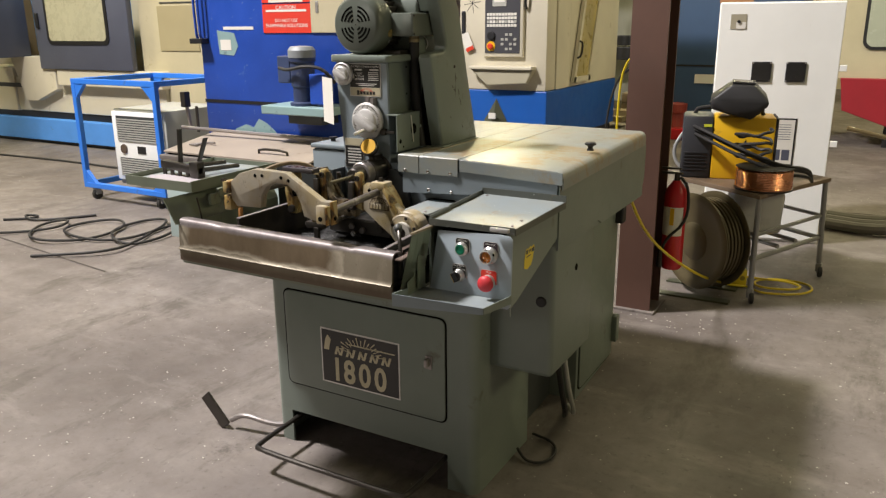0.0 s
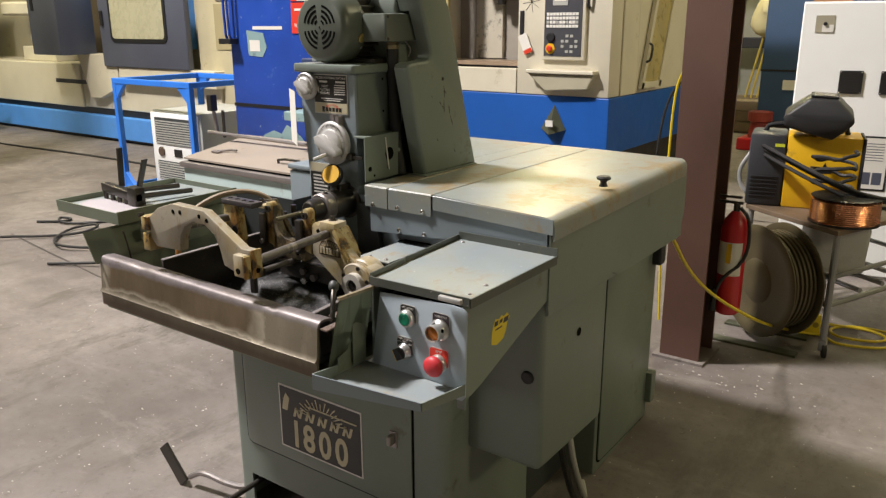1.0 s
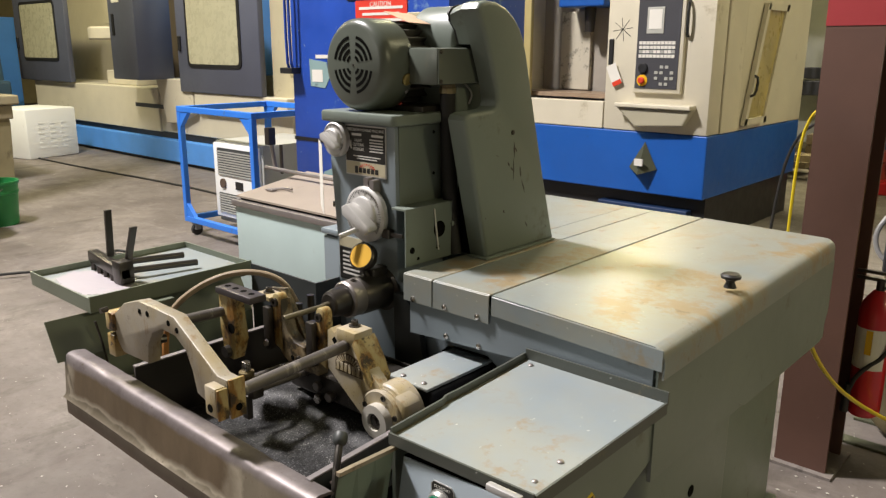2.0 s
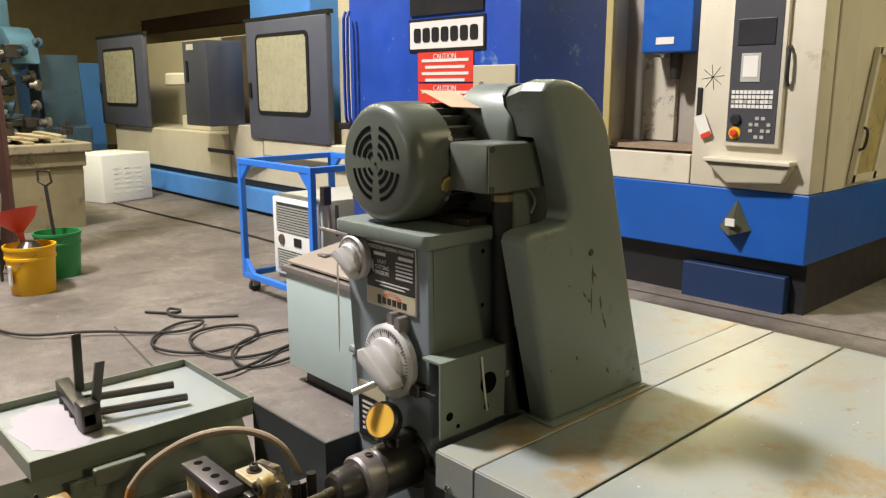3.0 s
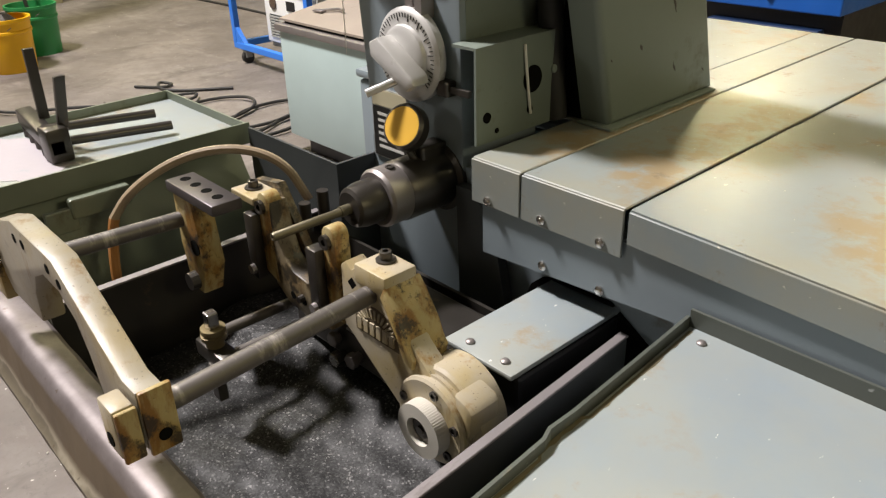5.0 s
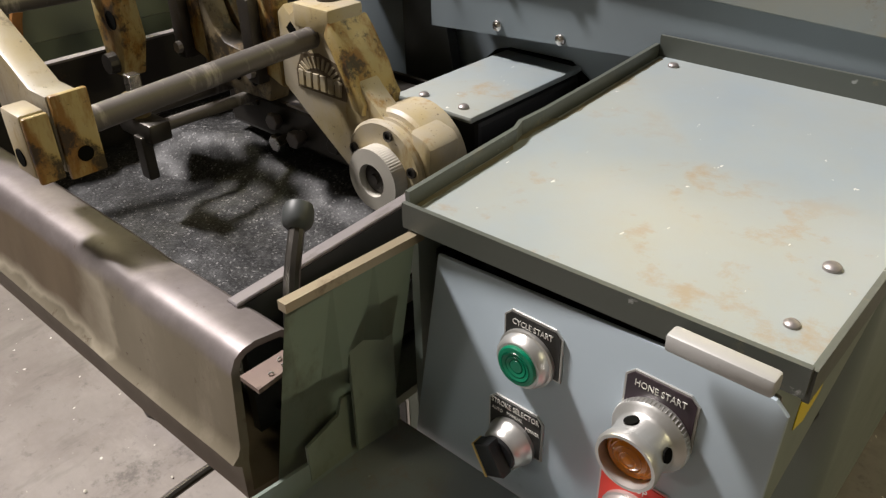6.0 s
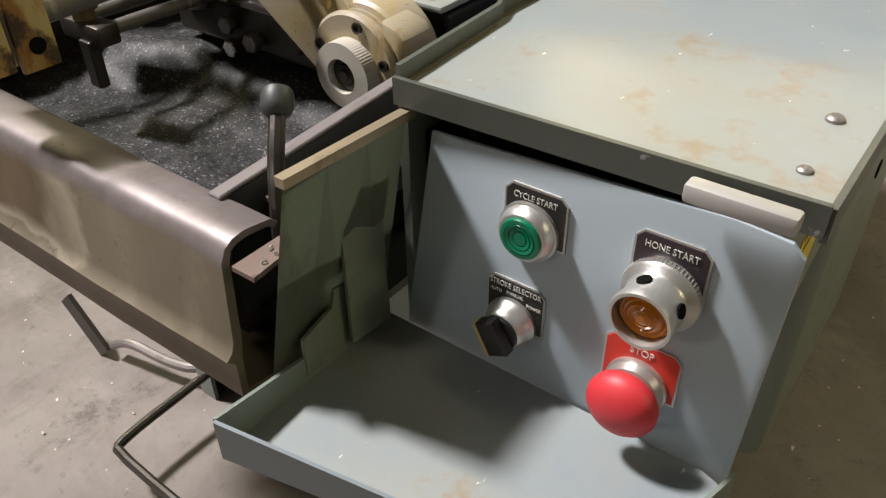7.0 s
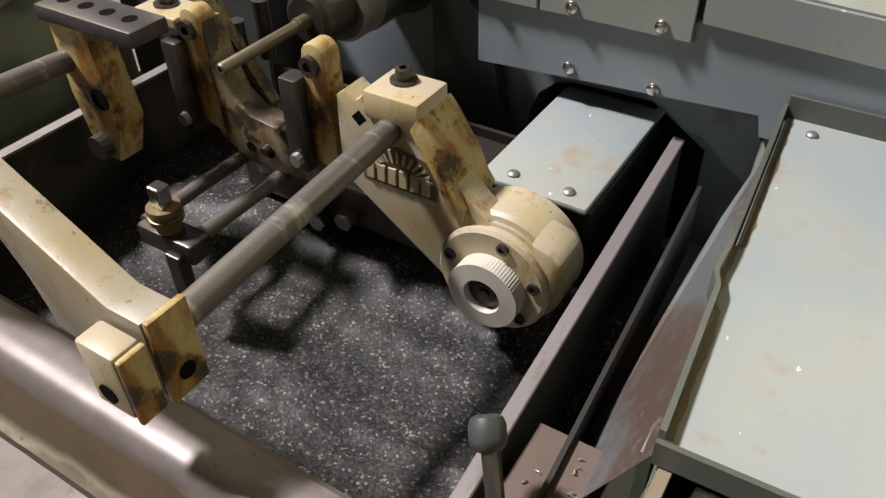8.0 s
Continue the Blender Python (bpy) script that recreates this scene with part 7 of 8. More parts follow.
def yellow_cord():
    C = thing("extension_cord", (-0.45, 5.1, 0), "yellow extension cord with outlet box on the floor", "cord")
    pts = [(-0.85, 3.66, 0.93), (-0.825, 3.72, 0.82), (-0.79, 3.885, 0.62), (-0.73, 4.12, 0.44), (-0.62, 4.56, 0.20), (-0.53, 4.93, 0.055), (-0.46, 5.06, 0.012), (-0.40, 5.08, 0.012), (-0.36, 5.02, 0.012), (-0.30, 4.98, 0.012), (-0.10, 5.05, 0.012), (-0.02, 5.2, 0.012), (-0.1, 5.33, 0.012), (-0.3, 5.32, 0.012), (-0.40, 5.2, 0.012), (-0.34, 5.08, 0.014), (-0.15, 5.12, 0.014), (-0.09, 5.22, 0.014), (-0.2, 5.30, 0.014), (-0.36, 5.27, 0.014), (-0.44, 5.16, 0.05)]
    part("cord", tube(B(), pts, 0.0075, 8, 3), CORDYEL, C, smooth=True)
    bm = box(B(), (-0.055, -0.045, 0.0), (0.055, 0.045, 0.115), 0.010)
    bm.transform(pose(-0.485, 5.10, 0.004, 0, 0, 25))
    ob = part("outlet_box", bm, CORDYEL, C, "yellow outlet box", smooth=True)
    for s in (-0.025, 0.025):
        bm = turned(B(), (s, -0.0455, 0.06), (0, -1, 0), [(0, 0.016), (0.002, 0.016)], 16)
        bm.transform(pose(-0.485, 5.10, 0.004, 0, 0, 25))
        part("socket", bm, surface("olive_socket", (0.30, 0.22, 0.02), 0.5), ob)
    # cord hanging behind the column
    part("hanging_cord", tube(B(), [(-1.05, 4.56, 1.44), (-1.11, 4.65, 1.46), (-1.18, 4.74, 1.43), (-1.222, 4.75, 1.30), (-1.228, 4.75, 0.9), (-1.23, 4.75, 0.4), (-1.22, 4.78, 0.012)], 0.007, 8, 2), CORDYEL, C, smooth=True)
    part("dark_lead", tube(B(), [(-1.15, 4.78, 1.40), (-1.27, 4.85, 1.32), (-1.33, 4.86, 1.1), (-1.36, 4.86, 0.5), (-1.37, 4.88, 0.012)], 0.007, 8, 2), RUBBER, C, smooth=True)


def cart():
    C = thing("chiller_cart", (-6.0, 5.3, 0), "bright blue welded steel cart frame on casters", "cart")
    x0, x1, y0, y1, zt, zb = -6.66, -5.50, 4.86, 5.86, 1.13, 0.16
    w = 0.05
    for px, py in ((x0, y0), (x1 - w, y0), (x0, y1 - w), (x1 - w, y1 - w)):
        part("upright", box(B(), (px, py, zb), (px + w, py + w, zt), 0.004), BLUECART, C)
    for z in (zt, zb - w + 0.01):
        part("rail", box(B(), (x0, y0, z), (x1, y0 + w, z + w), 0.004), BLUECART, C)
        part("rail", box(B(), (x0, y1 - w, z), (x1, y1, z + w), 0.004), BLUECART, C)
        part("rail", box(B(), (x0, y0 + w, z), (x0 + w, y1 - w, z + w), 0.004), BLUECART, C)
        part("rail", box(B(), (x1 - w, y0 + w, z), (x1, y1 - w, z + w), 0.004), BLUECART, C)
    g = 0.13
    for px, s in ((x0 + w, 1), (x1 - w, -1)):
        for py in (y0 + 0.005, y1 - w + 0.005):
            part("gusset", prism(B(), [(px, zt), (px + s * g, zt), (px, zt - g)], "y", py, py + 0.04), BLUECART, C)
            part("gusset", prism(B(), [(px, zb), (px + s * g, zb), (px, zb + g)], "y", py, py + 0.04), BLUECART, C)
    for px, py in ((x0 + 0.12, y0 + 0.05), (x1 - 0.12, y0 + 0.05), (x0 + 0.12, y1 - 0.08), (x1 - 0.12, y1 - 0.08)):
        wh = part("caster_wheel", turned(B(), (px - 0.02, py, 0.052), (1, 0, 0), [(0, 0.045), (0.004, 0.052), (0.036, 0.052), (0.04, 0.045)], 20), RUBBER, C, smooth=True)
        part("caster_fork", box(B(), (px - 0.03, py - 0.03, 0.05), (px + 0.03, py + 0.03, 0.112), 0.006), TABLELEG, C)
    U = thing("chiller_unit", (-5.9, 5.3, 0.16), "grey and white chiller unit with louvred front inside the cart", "chiller")
    ux0, ux1, uy0, uy1, z0, z1 = -6.26, -5.55, 4.96, 5.74, 0.17, 0.90
    part("body", box(B(), (ux0, uy0 + 0.03, z0), (ux1, uy1, z1), 0.012), UNITGREY, U, smooth=True)
    fr = part("front_panel", box(B(), (ux0 + 0.005, uy0, z0 + 0.05), (ux1 - 0.03, uy0 + 0.03, z1 - 0.02), 0.008), WHITECAB, U, smooth=True)
    for za, zb2 in ((0.60, 0.84), (0.26, 0.44)):
        part("grille", box(B(), (ux0 + 0.07, uy0 - 0.003, za), (ux1 - 0.10, uy0, zb2)), DARKPAINT, fr)
        n = int((zb2 - za) / 0.022)
        for k in range(n):
            part("louvre", box(B(), (ux0 + 0.07, uy0 - 0.010, za + 0.004 + k * 0.022), (ux1 - 0.10, uy0 - 0.002, za + 0.015 + k * 0.022)), UNITGREY, fr)
    part("display", box(B(), (-5.93, uy0 - 0.006, 0.49), (-5.82, uy0, 0.56)), BLACK, fr, "small dark display")
    part("gauge", turned(B(), (-6.12, uy0, 0.525), (0, -1, 0), [(0, 0.045), (0.012, 0.043), (0.014, 0.036)], 20), surface("brown_gauge", (0.10, 0.07, 0.05), 0.4), fr)


def parts_washer():
    W = thing("parts_washer", (-3.8, 4.95, 0.0), "tall scratched blue parts washer cabinet with warning signs", "parts washer")
    x0, x1, y0, y1 = -4.62, -3.16, 4.62, 5.35
    body = part("body", box(B(), (x0, y0, 0.78), (x1, y1, 2.75), 0.01), NAVY, W, "", smooth=True)
    part("seam", box(B(), (x0 - 0.002, y0 - 0.004, 1.06), (x1 + 0.002, y0 + 0.01, 1.085)), BLACK, W)
    bm = prism(B(), [(-4.35, 0.80), (-4.31, 0.86), (-4.2, 0.90), (-4.12, 0.88), (-4.06, 0.95), (-3.98, 0.92), (-3.9, 0.86), (-3.85, 0.80)], "y", y0 - 0.002, y0)
    part("peeled_patch", bm, TEAL, W, "peeled patch showing old teal paint")
    part("base", box(B(), (x0 + 0.1, y0 + 0.05, 0), (x1 - 0.05, y1 - 0.05, 0.78)), DARKPAINT, W)
    # hinge bars on the left corner
    for hx in (-4.60, -4.56):
        part("hinge_bar", tube(B(), [(hx, y0 - 0.04, 1.55), (hx, y0 - 0.06, 1.60), (hx, y0 - 0.06, 2.2), (hx, y0 - 0.04, 2.25)], 0.010, 8, 1), NAVY, W)
    part("hinge_block", box(B(), (-4.66, y0 - 0.08, 1.52), (-4.53, y0, 1.56), 0.005), BLACK, W)
    # signs
    s1 = part("brand_sign", box(B(), (-4.025, y0 - 0.006, 1.985), (-3.40, y0, 2.165)), PLATEBK, W, "white and black brand sign")
    part("sign_white", box(B(), (-4.01, y0 - 0.009, 2.0), (-3.415, y0 - 0.006, 2.15)), PAPER, s1)
    for k in range(7):
        xx = -3.975 + k * 0.077
        part("sign_shape", prism(B(), rrect(xx, 2.035, xx + 0.062, 2.115, 0.018, 3), "y", y0 - 0.011, y0 - 0.009), BLACK, s1)
    part("upper_sign", box(B(), (-4.01, y0 - 0.008, 2.185), (-3.415, y0 - 0.002, 2.33)), BLACK, W, "black upper sign")
    for za, zb, words_ in ((1.815, 2.0 - 0.02, 4), (1.60, 1.805, 3)):
        s = part("warning_sign", box(B(), (-3.945, y0 - 0.006, za), (-3.49, y0, zb)), SIGNRED, W, "red warning sign with white print")
        if words_ == 3:
            words("DO NOT USE\nFLAMMABLE SOLUTIONS", 0.036, PAPER, on_front(-3.7175, y0 - 0.0068, zb - 0.135), s)
        for k in range(words_ if words_ == 4 else 1):
            zz = zb - 0.055 - k * 0.036
            part("print_bar", box(B(), (-3.91 + (k % 2) * 0.03, y0 - 0.0075, zz), (-3.525 - (k % 2) * 0.03, y0 - 0.0055, zz + 0.016)), PAPER, s)
        words("CAUTION", 0.042, PAPER, on_front(-3.7175, y0 - 0.0068, zb - 0.026), s, squeeze=1.0)
    part("white_panel", box(B(), (-3.485, y0 - 0.012, 1.60), (-3.18, y0, 1.90), 0.004), CREAMPANEL, W, "cream panel with a recessed latch")
    part("panel_latch", box(B(), (-3.435, y0 - 0.016, 1.74), (-3.41, y0 - 0.011, 1.82), 0.004), ALU, W)
    part("white_strip", box(B(), (-4.36, y0 - 0.003, 1.625), (-4.05, y0, 1.648)), PAPER, W, "white tape strip")
    part("label_patch", prism(B(), [(-4.42, 1.44), (-4.27, 1.43), (-4.22, 1.50), (-4.25, 1.60), (-4.43, 1.62)], "y", y0 - 0.003, y0), TEAL, W)
    part("label_paper", box(B(), (-4.40, y0 - 0.005, 1.47), (-4.29, y0 - 0.002, 1.55)), PAPER, W)
    # pump on a shelf
    P = thing("pump", (-3.62, 4.45, 0.98), "small dirty blue electric pump on a teal shelf", "pump")
    part("shelf", box(B(), (-3.95, 4.28, 0.925), (-3.38, 4.62, 0.985), 0.006), TEAL, P, "peeling teal shelf")
    part("shelf_brace", box(B(), (-3.80, 4.40, 0.85), (-3.50, 4.60, 0.925)), DARKPAINT, P)
    part("pump_body", turned(B(), (-3.66, 4.42, 0.985), (0, 0, 1), [(0, 0.10), (0.02, 0.10), (0.03, 0.075), (0.13, 0.075), (0.14, 0.085), (0.30, 0.085), (0.31, 0.095), (0.37, 0.095), (0.40, 0.07), (0.405, 0.03)], 28), surface("grimy_blue_pump", (0.035, 0.05, 0.11), 0.45, 0.1, 0.2, (0.16, 0.17, 0.17), 0.05, 8), P, smooth=True)
    part("pump_cap", turned(B(), (-3.66, 4.42, 1.32), (0, 0, 1), [(0, 0.098), (0.05, 0.098), (0.075, 0.08), (0.08, 0.03)], 28), surface("grey_cap", (0.23, 0.25, 0.26), 0.5, 0.1, 0.1), P, smooth=True)
    part("pump_box", box(B(), (-3.86, 4.38, 1.14), (-3.745, 4.46, 1.33), 0.008), surface("grimy_blue_box", (0.04, 0.06, 0.13), 0.5, 0.0, 0.2), P)
    part("switch_box", box(B(), (-3.56, 4.36, 1.0), (-3.42, 4.46, 1.21), 0.008), NAVY, P)
    part("pump_lead", tube(B(), [(-3.80, 4.33, 1.25), (-3.7, 4.30, 1.235), (-3.55, 4.31, 1.27), (-3.42, 4.35, 1.25), (-3.38, 4.42, 1.15)], 0.012, 8, 2), RUBBER, P)
    P.location += Vector((0.23, 0.0, 0.115))
    # gun rack with hose at the left of the tank
    bm = tube(B(), [(-4.60, 4.42, 0.86), (-4.62, 4.40, 1.14), (-4.60, 4.40, 1.15)], 0.014, 8)
    tube(bm, [(-4.66, 4.38, 0.88), (-3.3, 4.42, 0.86)], 0.014, 8)
    part("wash_pipe", bm, STEEL, W, "steel wash pipe")
    bm = tube(B(), [(-4.50, 4.40, 0.85), (-4.50, 4.40, 1.05)], 0.012, 8)
    box(bm, (-4.63, 4.36, 1.04), (-4.58, 4.42, 1.16), 0.006)
    part("wash_gun", bm, DARKSTEEL, W)


def wash_tank():
    T = thing("wash_tank", (-3.7, 4.3, 0), "pale teal steel wash tank with dusty hinged cover", "tank")
    x0, x1, y0, y1 = -4.45, -3.10, 3.98, 4.60
    part("body", box(B(), (x0, y0, 0.10), (x1, y1, 0.70), 0.006), TANK, T, smooth=True)
    part("base", box(B(), (x0 + 0.10, y0 + 0.06, -0.01), (x1 - 0.1, y1 - 0.06, 0.10)), BLACK, T)
    part("rim", box(B(), (x0 - 0.02, y0 - 0.02, 0.695), (x1 + 0.02, y1, 0.735), 0.008), STEEL, T, "worn steel rim", smooth=True)
    bm = B()
    prism(bm, [(y0 + 0.01, 0.750), (y0 + 0.01, 0.762), (y1 - 0.02, 0.852), (y1 - 0.02, 0.840)], "x", x0 + 0.0, x1 - 0.0)
    cv = part("cover", bm, TANKTOP, T, "dusty brown hinged cover")
    part("cover_gap", box(B(), (x0 + 0.02, y0 + 0.03, 0.735), (x1 - 0.02, y1 - 0.03, 0.748)), GAP_SHADE, T)
    part("cover_handle", tube(B(), [(-3.62, 4.12, 0.775), (-3.62, 4.115, 0.815), (-3.36, 4.115, 0.815), (-3.36, 4.12, 0.775)], 0.009, 8, 1), DARKSTEEL, cv)
    bm = box(B(), (-4.33, 4.13, 0.79), (-4.25, 4.17, 0.80), 0.003)
    tube(bm, [(-4.28, 4.15, 0.80), (-4.18, 4.20, 0.81), (-4.12, 4.19, 0.812)], 0.008, 8)
    tagged(part("spray_nozzle", bm, STEEL, None, smooth=True), "small steel nozzle lying on the tank cover", "nozzle")


def big_lathe():
    L = thing("machining_centre", (-11.5, 8.0, 0), "long cream and slate-grey machining centre with blue base", "machine tool")
    y = 7.1
    part("base", box(B(), (-17.5, y - 0.02, 0.05), (-7.9, y + 1.8, 0.365), 0.01), LATHEBLUE, L, "pale blue base")
    part("skid", box(B(), (-17.4, y + 0.05, -0.01), (-8.0, y + 1.7, 0.05)), BLACK, L)
    # black block painted in for the shade between base and bed
    part("shadow_gap", box(B(), (-17.3, y + 0.10, 0.365), (-8.0, y + 1.7, 0.46)), BLACK, L)
    part("bed", box(B(), (-15.7, y + 0.05, 0.45), (-11.2, y + 1.6, 1.09), 0.012), OFFWHITE, L)
    part("bed", box(B(), (-11.2, y + 0.08, 0.46), (-8.0, y + 1.6, 0.95), 0.012), OFFWHITE, L)
    part("bed_slot", box(B(), (-11.9, y + 0.045, 0.80), (-10.9, y + 0.06, 0.86)), BLACK, L)
    part("chip_chute", prism(B(), [(-11.1, 1.25), (-10.1, 1.25), (-10.1, 0.80), (-10.6, 0.62), (-10.85, 0.62)], "y", y - 0.02, y + 0.3, 0.01), OFFWHITE, L)
    part("apron", box(B(), (-10.05, y - 0.03, 0.86), (-7.95, y + 0.2, 1.085), 0.012), OFFWHITE, L)
    part("rear_enclosure", box(B(), (-17.2, y + 1.0, 1.0), (-8.0, y + 1.8, 2.62), 0.01), CREAMPANEL, L)
    part("turret", turned(B(), (-13.0, y + 0.55, 1.80), (0, 0, 1), [(0, 0.55), (0.03, 0.58), (0.18, 0.58), (0.21, 0.55)], 40), OFFWHITE, L, "", smooth=True)
    part("turret_block", box(B(), (-13.2, y + 0.25, 1.09), (-12.2, y + 0.8, 1.32), 0.02), OFFWHITE, L)
    part("turret_block", box(B(), (-13.0, y + 0.3, 1.42), (-12.1, y + 0.8, 1.62), 0.02), OFFWHITE, L)
    part("turret_neck", box(B(), (-12.9, y + 0.35, 1.30), (-12.3, y + 0.75, 1.80), 0.02), DARKSTEEL, L)
    part("upper_panel", box(B(), (-14.0, y + 0.7, 2.08), (-12.6, y + 0.75, 2.58), 0.01), CREAMPANEL, L)
    part("right_cabinet", box(B(), (-8.42, y + 0.12, 0.40), (-5.4, y + 1.9, 3.3), 0.012), CREAMPANEL, L, "cream electrical side cabinet")
    bm = B()
    for sx in (-7.2, -6.62):
        box(bm, (sx, y + 0.112, 0.5), (sx + 0.012, y + 0.12, 3.2))
    box(bm, (-6.6, y + 0.112, 0.95), (-5.4, y + 0.12, 0.965))
    box(bm, (-8.0, y + 0.112, 1.93), (-7.25, y + 0.12, 1.945))
    part("panel_seam", bm, DARKPAINT, L)
    part("slot_handle", box(B(), (-7.9, y + 0.105, 2.2), (-7.72, y + 0.12, 2.27)), BLACK, L)
    part("inset_panel", box(B(), (-8.05, y + 0.108, 1.35), (-7.35, y + 0.119, 1.90)), surface("drab_panel", (0.36, 0.31, 0.18), 0.55, 0, 0.06), L)
    def slate_door(xa, xb, za, zb, win, yy):
        d = part("sliding_door", box(B(), (xa, yy, za), (xb, yy + 0.09, zb), 0.02), SLATE, L, "slate-grey sliding door with a window", smooth=True)
        wx0, wx1, wz0, wz1 = win
        part("window_seal", prism(B(), rrect(wx0 - 0.05, wz0 - 0.05, wx1 + 0.05, wz1 + 0.05, 0.09), "y", yy - 0.012, yy), BLACK, d)
        part("window_pane", prism(B(), rrect(wx0, wz0, wx1, wz1, 0.06), "y", yy - 0.016, yy - 0.011), DIRTYGLASS, d, "clouded yellow-grey pane")
        part("door_handle", box(B(), (xa + 0.06, yy - 0.03, (za + zb) / 2 - 0.22), (xa + 0.12, yy, (za + zb) / 2 - 0.02), 0.01), BLACK, d)
        part("top_rail", box(B(), (xa - 0.05, yy + 0.01, zb), (xb + 0.05, yy + 0.08, zb + 0.05)), BLACK, d)
    slate_door(-16.1, -13.95, 1.10, 2.66, (-15.75, -14.35, 1.50, 2.42), y - 0.03)
    slate_door(-10.35, -8.42, 1.085, 2.64, (-10.03, -8.85, 1.47, 2.42), y - 0.06)
    pc = part("pendant_box", box(B(), (-11.50, y - 0.45, 1.24), (-10.75, y + 0.1, 2.42), 0.015), SLATE, L, "slate-grey control box", smooth=True)
    part("pendant_slot", box(B(), (-11.40, y - 0.458, 1.85), (-11.33, y - 0.448, 2.15), 0.01), BLACK, pc)
    part("tag", box(B(), (-11.36, y - 0.455, 2.30), (-11.14, y - 0.449, 2.38)), PAPER, pc)
    part("column", box(B(), (-11.2, y + 0.5, 1.3), (-9.6, y + 1.2, 3.1), 0.02), LATHEBLUE, L, "pale blue column")
    part("interior", box(B(), (-13.9, y + 0.95, 1.09), (-10.4, y + 1.0, 2.6)), surface("brown_interior", (0.09, 0.07, 0.05), 0.6, 0, 0.2), L)
    W = thing("white_crate", (-12.9, 5.9, 0), "white plastic crate on the floor by the machine base", "crate")
    bm = box(B(), (-0.45, -0.44, 0.0), (0.45, 0.44, 0.76), 0.025)
    bm.transform(pose(-13.35, 6.15, 0.0, 0, 0, 14))
    part("body", bm, WHITECAB, W, smooth=True)
    for a in (-0.2, 0.0, 0.2):
        for k in range(6):
            bm = box(B(), (0.4505, a - 0.05, 0.15 + k * 0.075), (0.4545, a + 0.05, 0.175 + k * 0.075))
            bm.transform(pose(-13.35, 6.15, 0.0, 0, 0, 14))
            part("vent_slot", bm, WHITECAB, W)


def cnc_mill():
    C = thing("cnc_mill", (-4.0, 8.6, 0), "white and blue vertical machining centre with control panel", "machine tool")
    y = 7.6
    x0, x1, xd = -5.35, -2.86, -3.87
    part("skirt", box(B(), (x0, y, 0.42), (x1, y + 2.3, 0.972), 0.012), CNCBLUE, C, "deep blue base skirt")
    part("plinth", box(B(), (x0 + 0.3, y + 0.12, -0.01), (x1 - 0.02, y + 2.2, 0.42)), BLACK, C)
    part("foot", box(B(), (-3.9, y + 0.02, -0.01), (-3.0, y + 0.4, 0.30), 0.01), surface("dark_blue_foot", (0.01, 0.03, 0.09), 0.5, 0, 0.1), C)
    part("front_panel", box(B(), (xd, y - 0.005, 0.975), (x1 - 0.01, y + 0.25, 2.9), 0.012), OFFWHITE, C, "cream front panel", smooth=True)
    part("side_panel", box(B(), (x1 - 0.02, y + 0.25, 0.975), (x1 + 0.005, y + 0.62, 2.9), 0.008), OFFWHITE, C)
    part("upper_body", box(B(), (x0, y + 0.62, 0.975), (x1, y + 2.3, 2.95), 0.012), OFFWHITE, C)
    # opened side door leaning on the right
    bm = B()
    for a, b in (((y + 0.66, 1.02), (y + 0.98, 2.1)), ((y + 1.12, 1.02), (y + 1.46, 2.1))):
        prism(bm, [a, (a[0] + 0.06, a[1]), (b[0] + 0.06, b[1]), b], "x", x1 + 0.01, x1 + 0.05)
    prism(bm, [(y + 0.98, 2.04), (y + 1.52, 2.04), (y + 1.54, 2.1), (y + 1.0, 2.1)], "x", x1 + 0.01, x1 + 0.05)
    prism(bm, [(y + 0.66, 1.02), (y + 1.18, 1.02), (y + 1.2, 1.08), (y + 0.68, 1.08)], "x", x1 + 0.01, x1 + 0.05)
    part("side_door_frame", bm, OFFWHITE, C)
    part("side_window", prism(B(), [(y + 0.70, 1.06), (y + 1.15, 1.06), (y + 1.46, 2.06), (y + 1.02, 2.06)], "x", x1 + 0.015, x1 + 0.03), surface("amber_stained_window", (0.42, 0.34, 0.12), 0.3, 0, 0.2), C, "yellowed side window")
    part("side_handle", tube(B(), [(x1 + 0.05, y + 0.73, 1.28), (x1 + 0.09, y + 0.75, 1.30), (x1 + 0.09, y + 0.79, 1.44), (x1 + 0.05, y + 0.80, 1.46)], 0.012, 8, 1), BLACK, C)
    # open work area
    part("work_area_back", box(B(), (x0 + 0.05, y + 0.56, 0.98), (xd, y + 0.6, 2.9)), surface("stained_interior", (0.33, 0.30, 0.25), 0.5, 0, 0.1, (0.03, 0.03, 0.03), 0.02, 2.5), C, "stained interior wall")
    part("work_table", box(B(), (x0 + 0.1, y + 0.1, 1.24), (xd, y + 0.5, 1.28)), surface("brown_table", (0.30, 0.22, 0.15), 0.5, 0.2, 0.2), C)
    part("lower_front", box(B(), (x0, y - 0.002, 0.975), (xd - 0.01, y + 0.08, 1.22), 0.008), OFFWHITE, C, "cream lower front panel")
    part("left_frame", box(B(), (x0, y - 0.02, 0.975), (-4.95, y + 0.6, 2.9), 0.01), OFFWHITE, C)
    part("left_door_edge", box(B(), (-4.92, y - 0.01, 1.25), (-4.72, y + 0.04, 2.9), 0.008), surface("amber_panel", (0.40, 0.33, 0.14), 0.5, 0, 0.1), C)
    part("spindle_cover", box(B(), (-4.55, y + 0.20, 2.08), (-4.05, y + 0.56, 2.9), 0.015), CNCBLUE, C, "blue spindle cover")
    part("spindle_tag", box(B(), (-4.40, y + 0.193, 2.15), (-4.22, y + 0.199, 2.21)), PAPER, C)
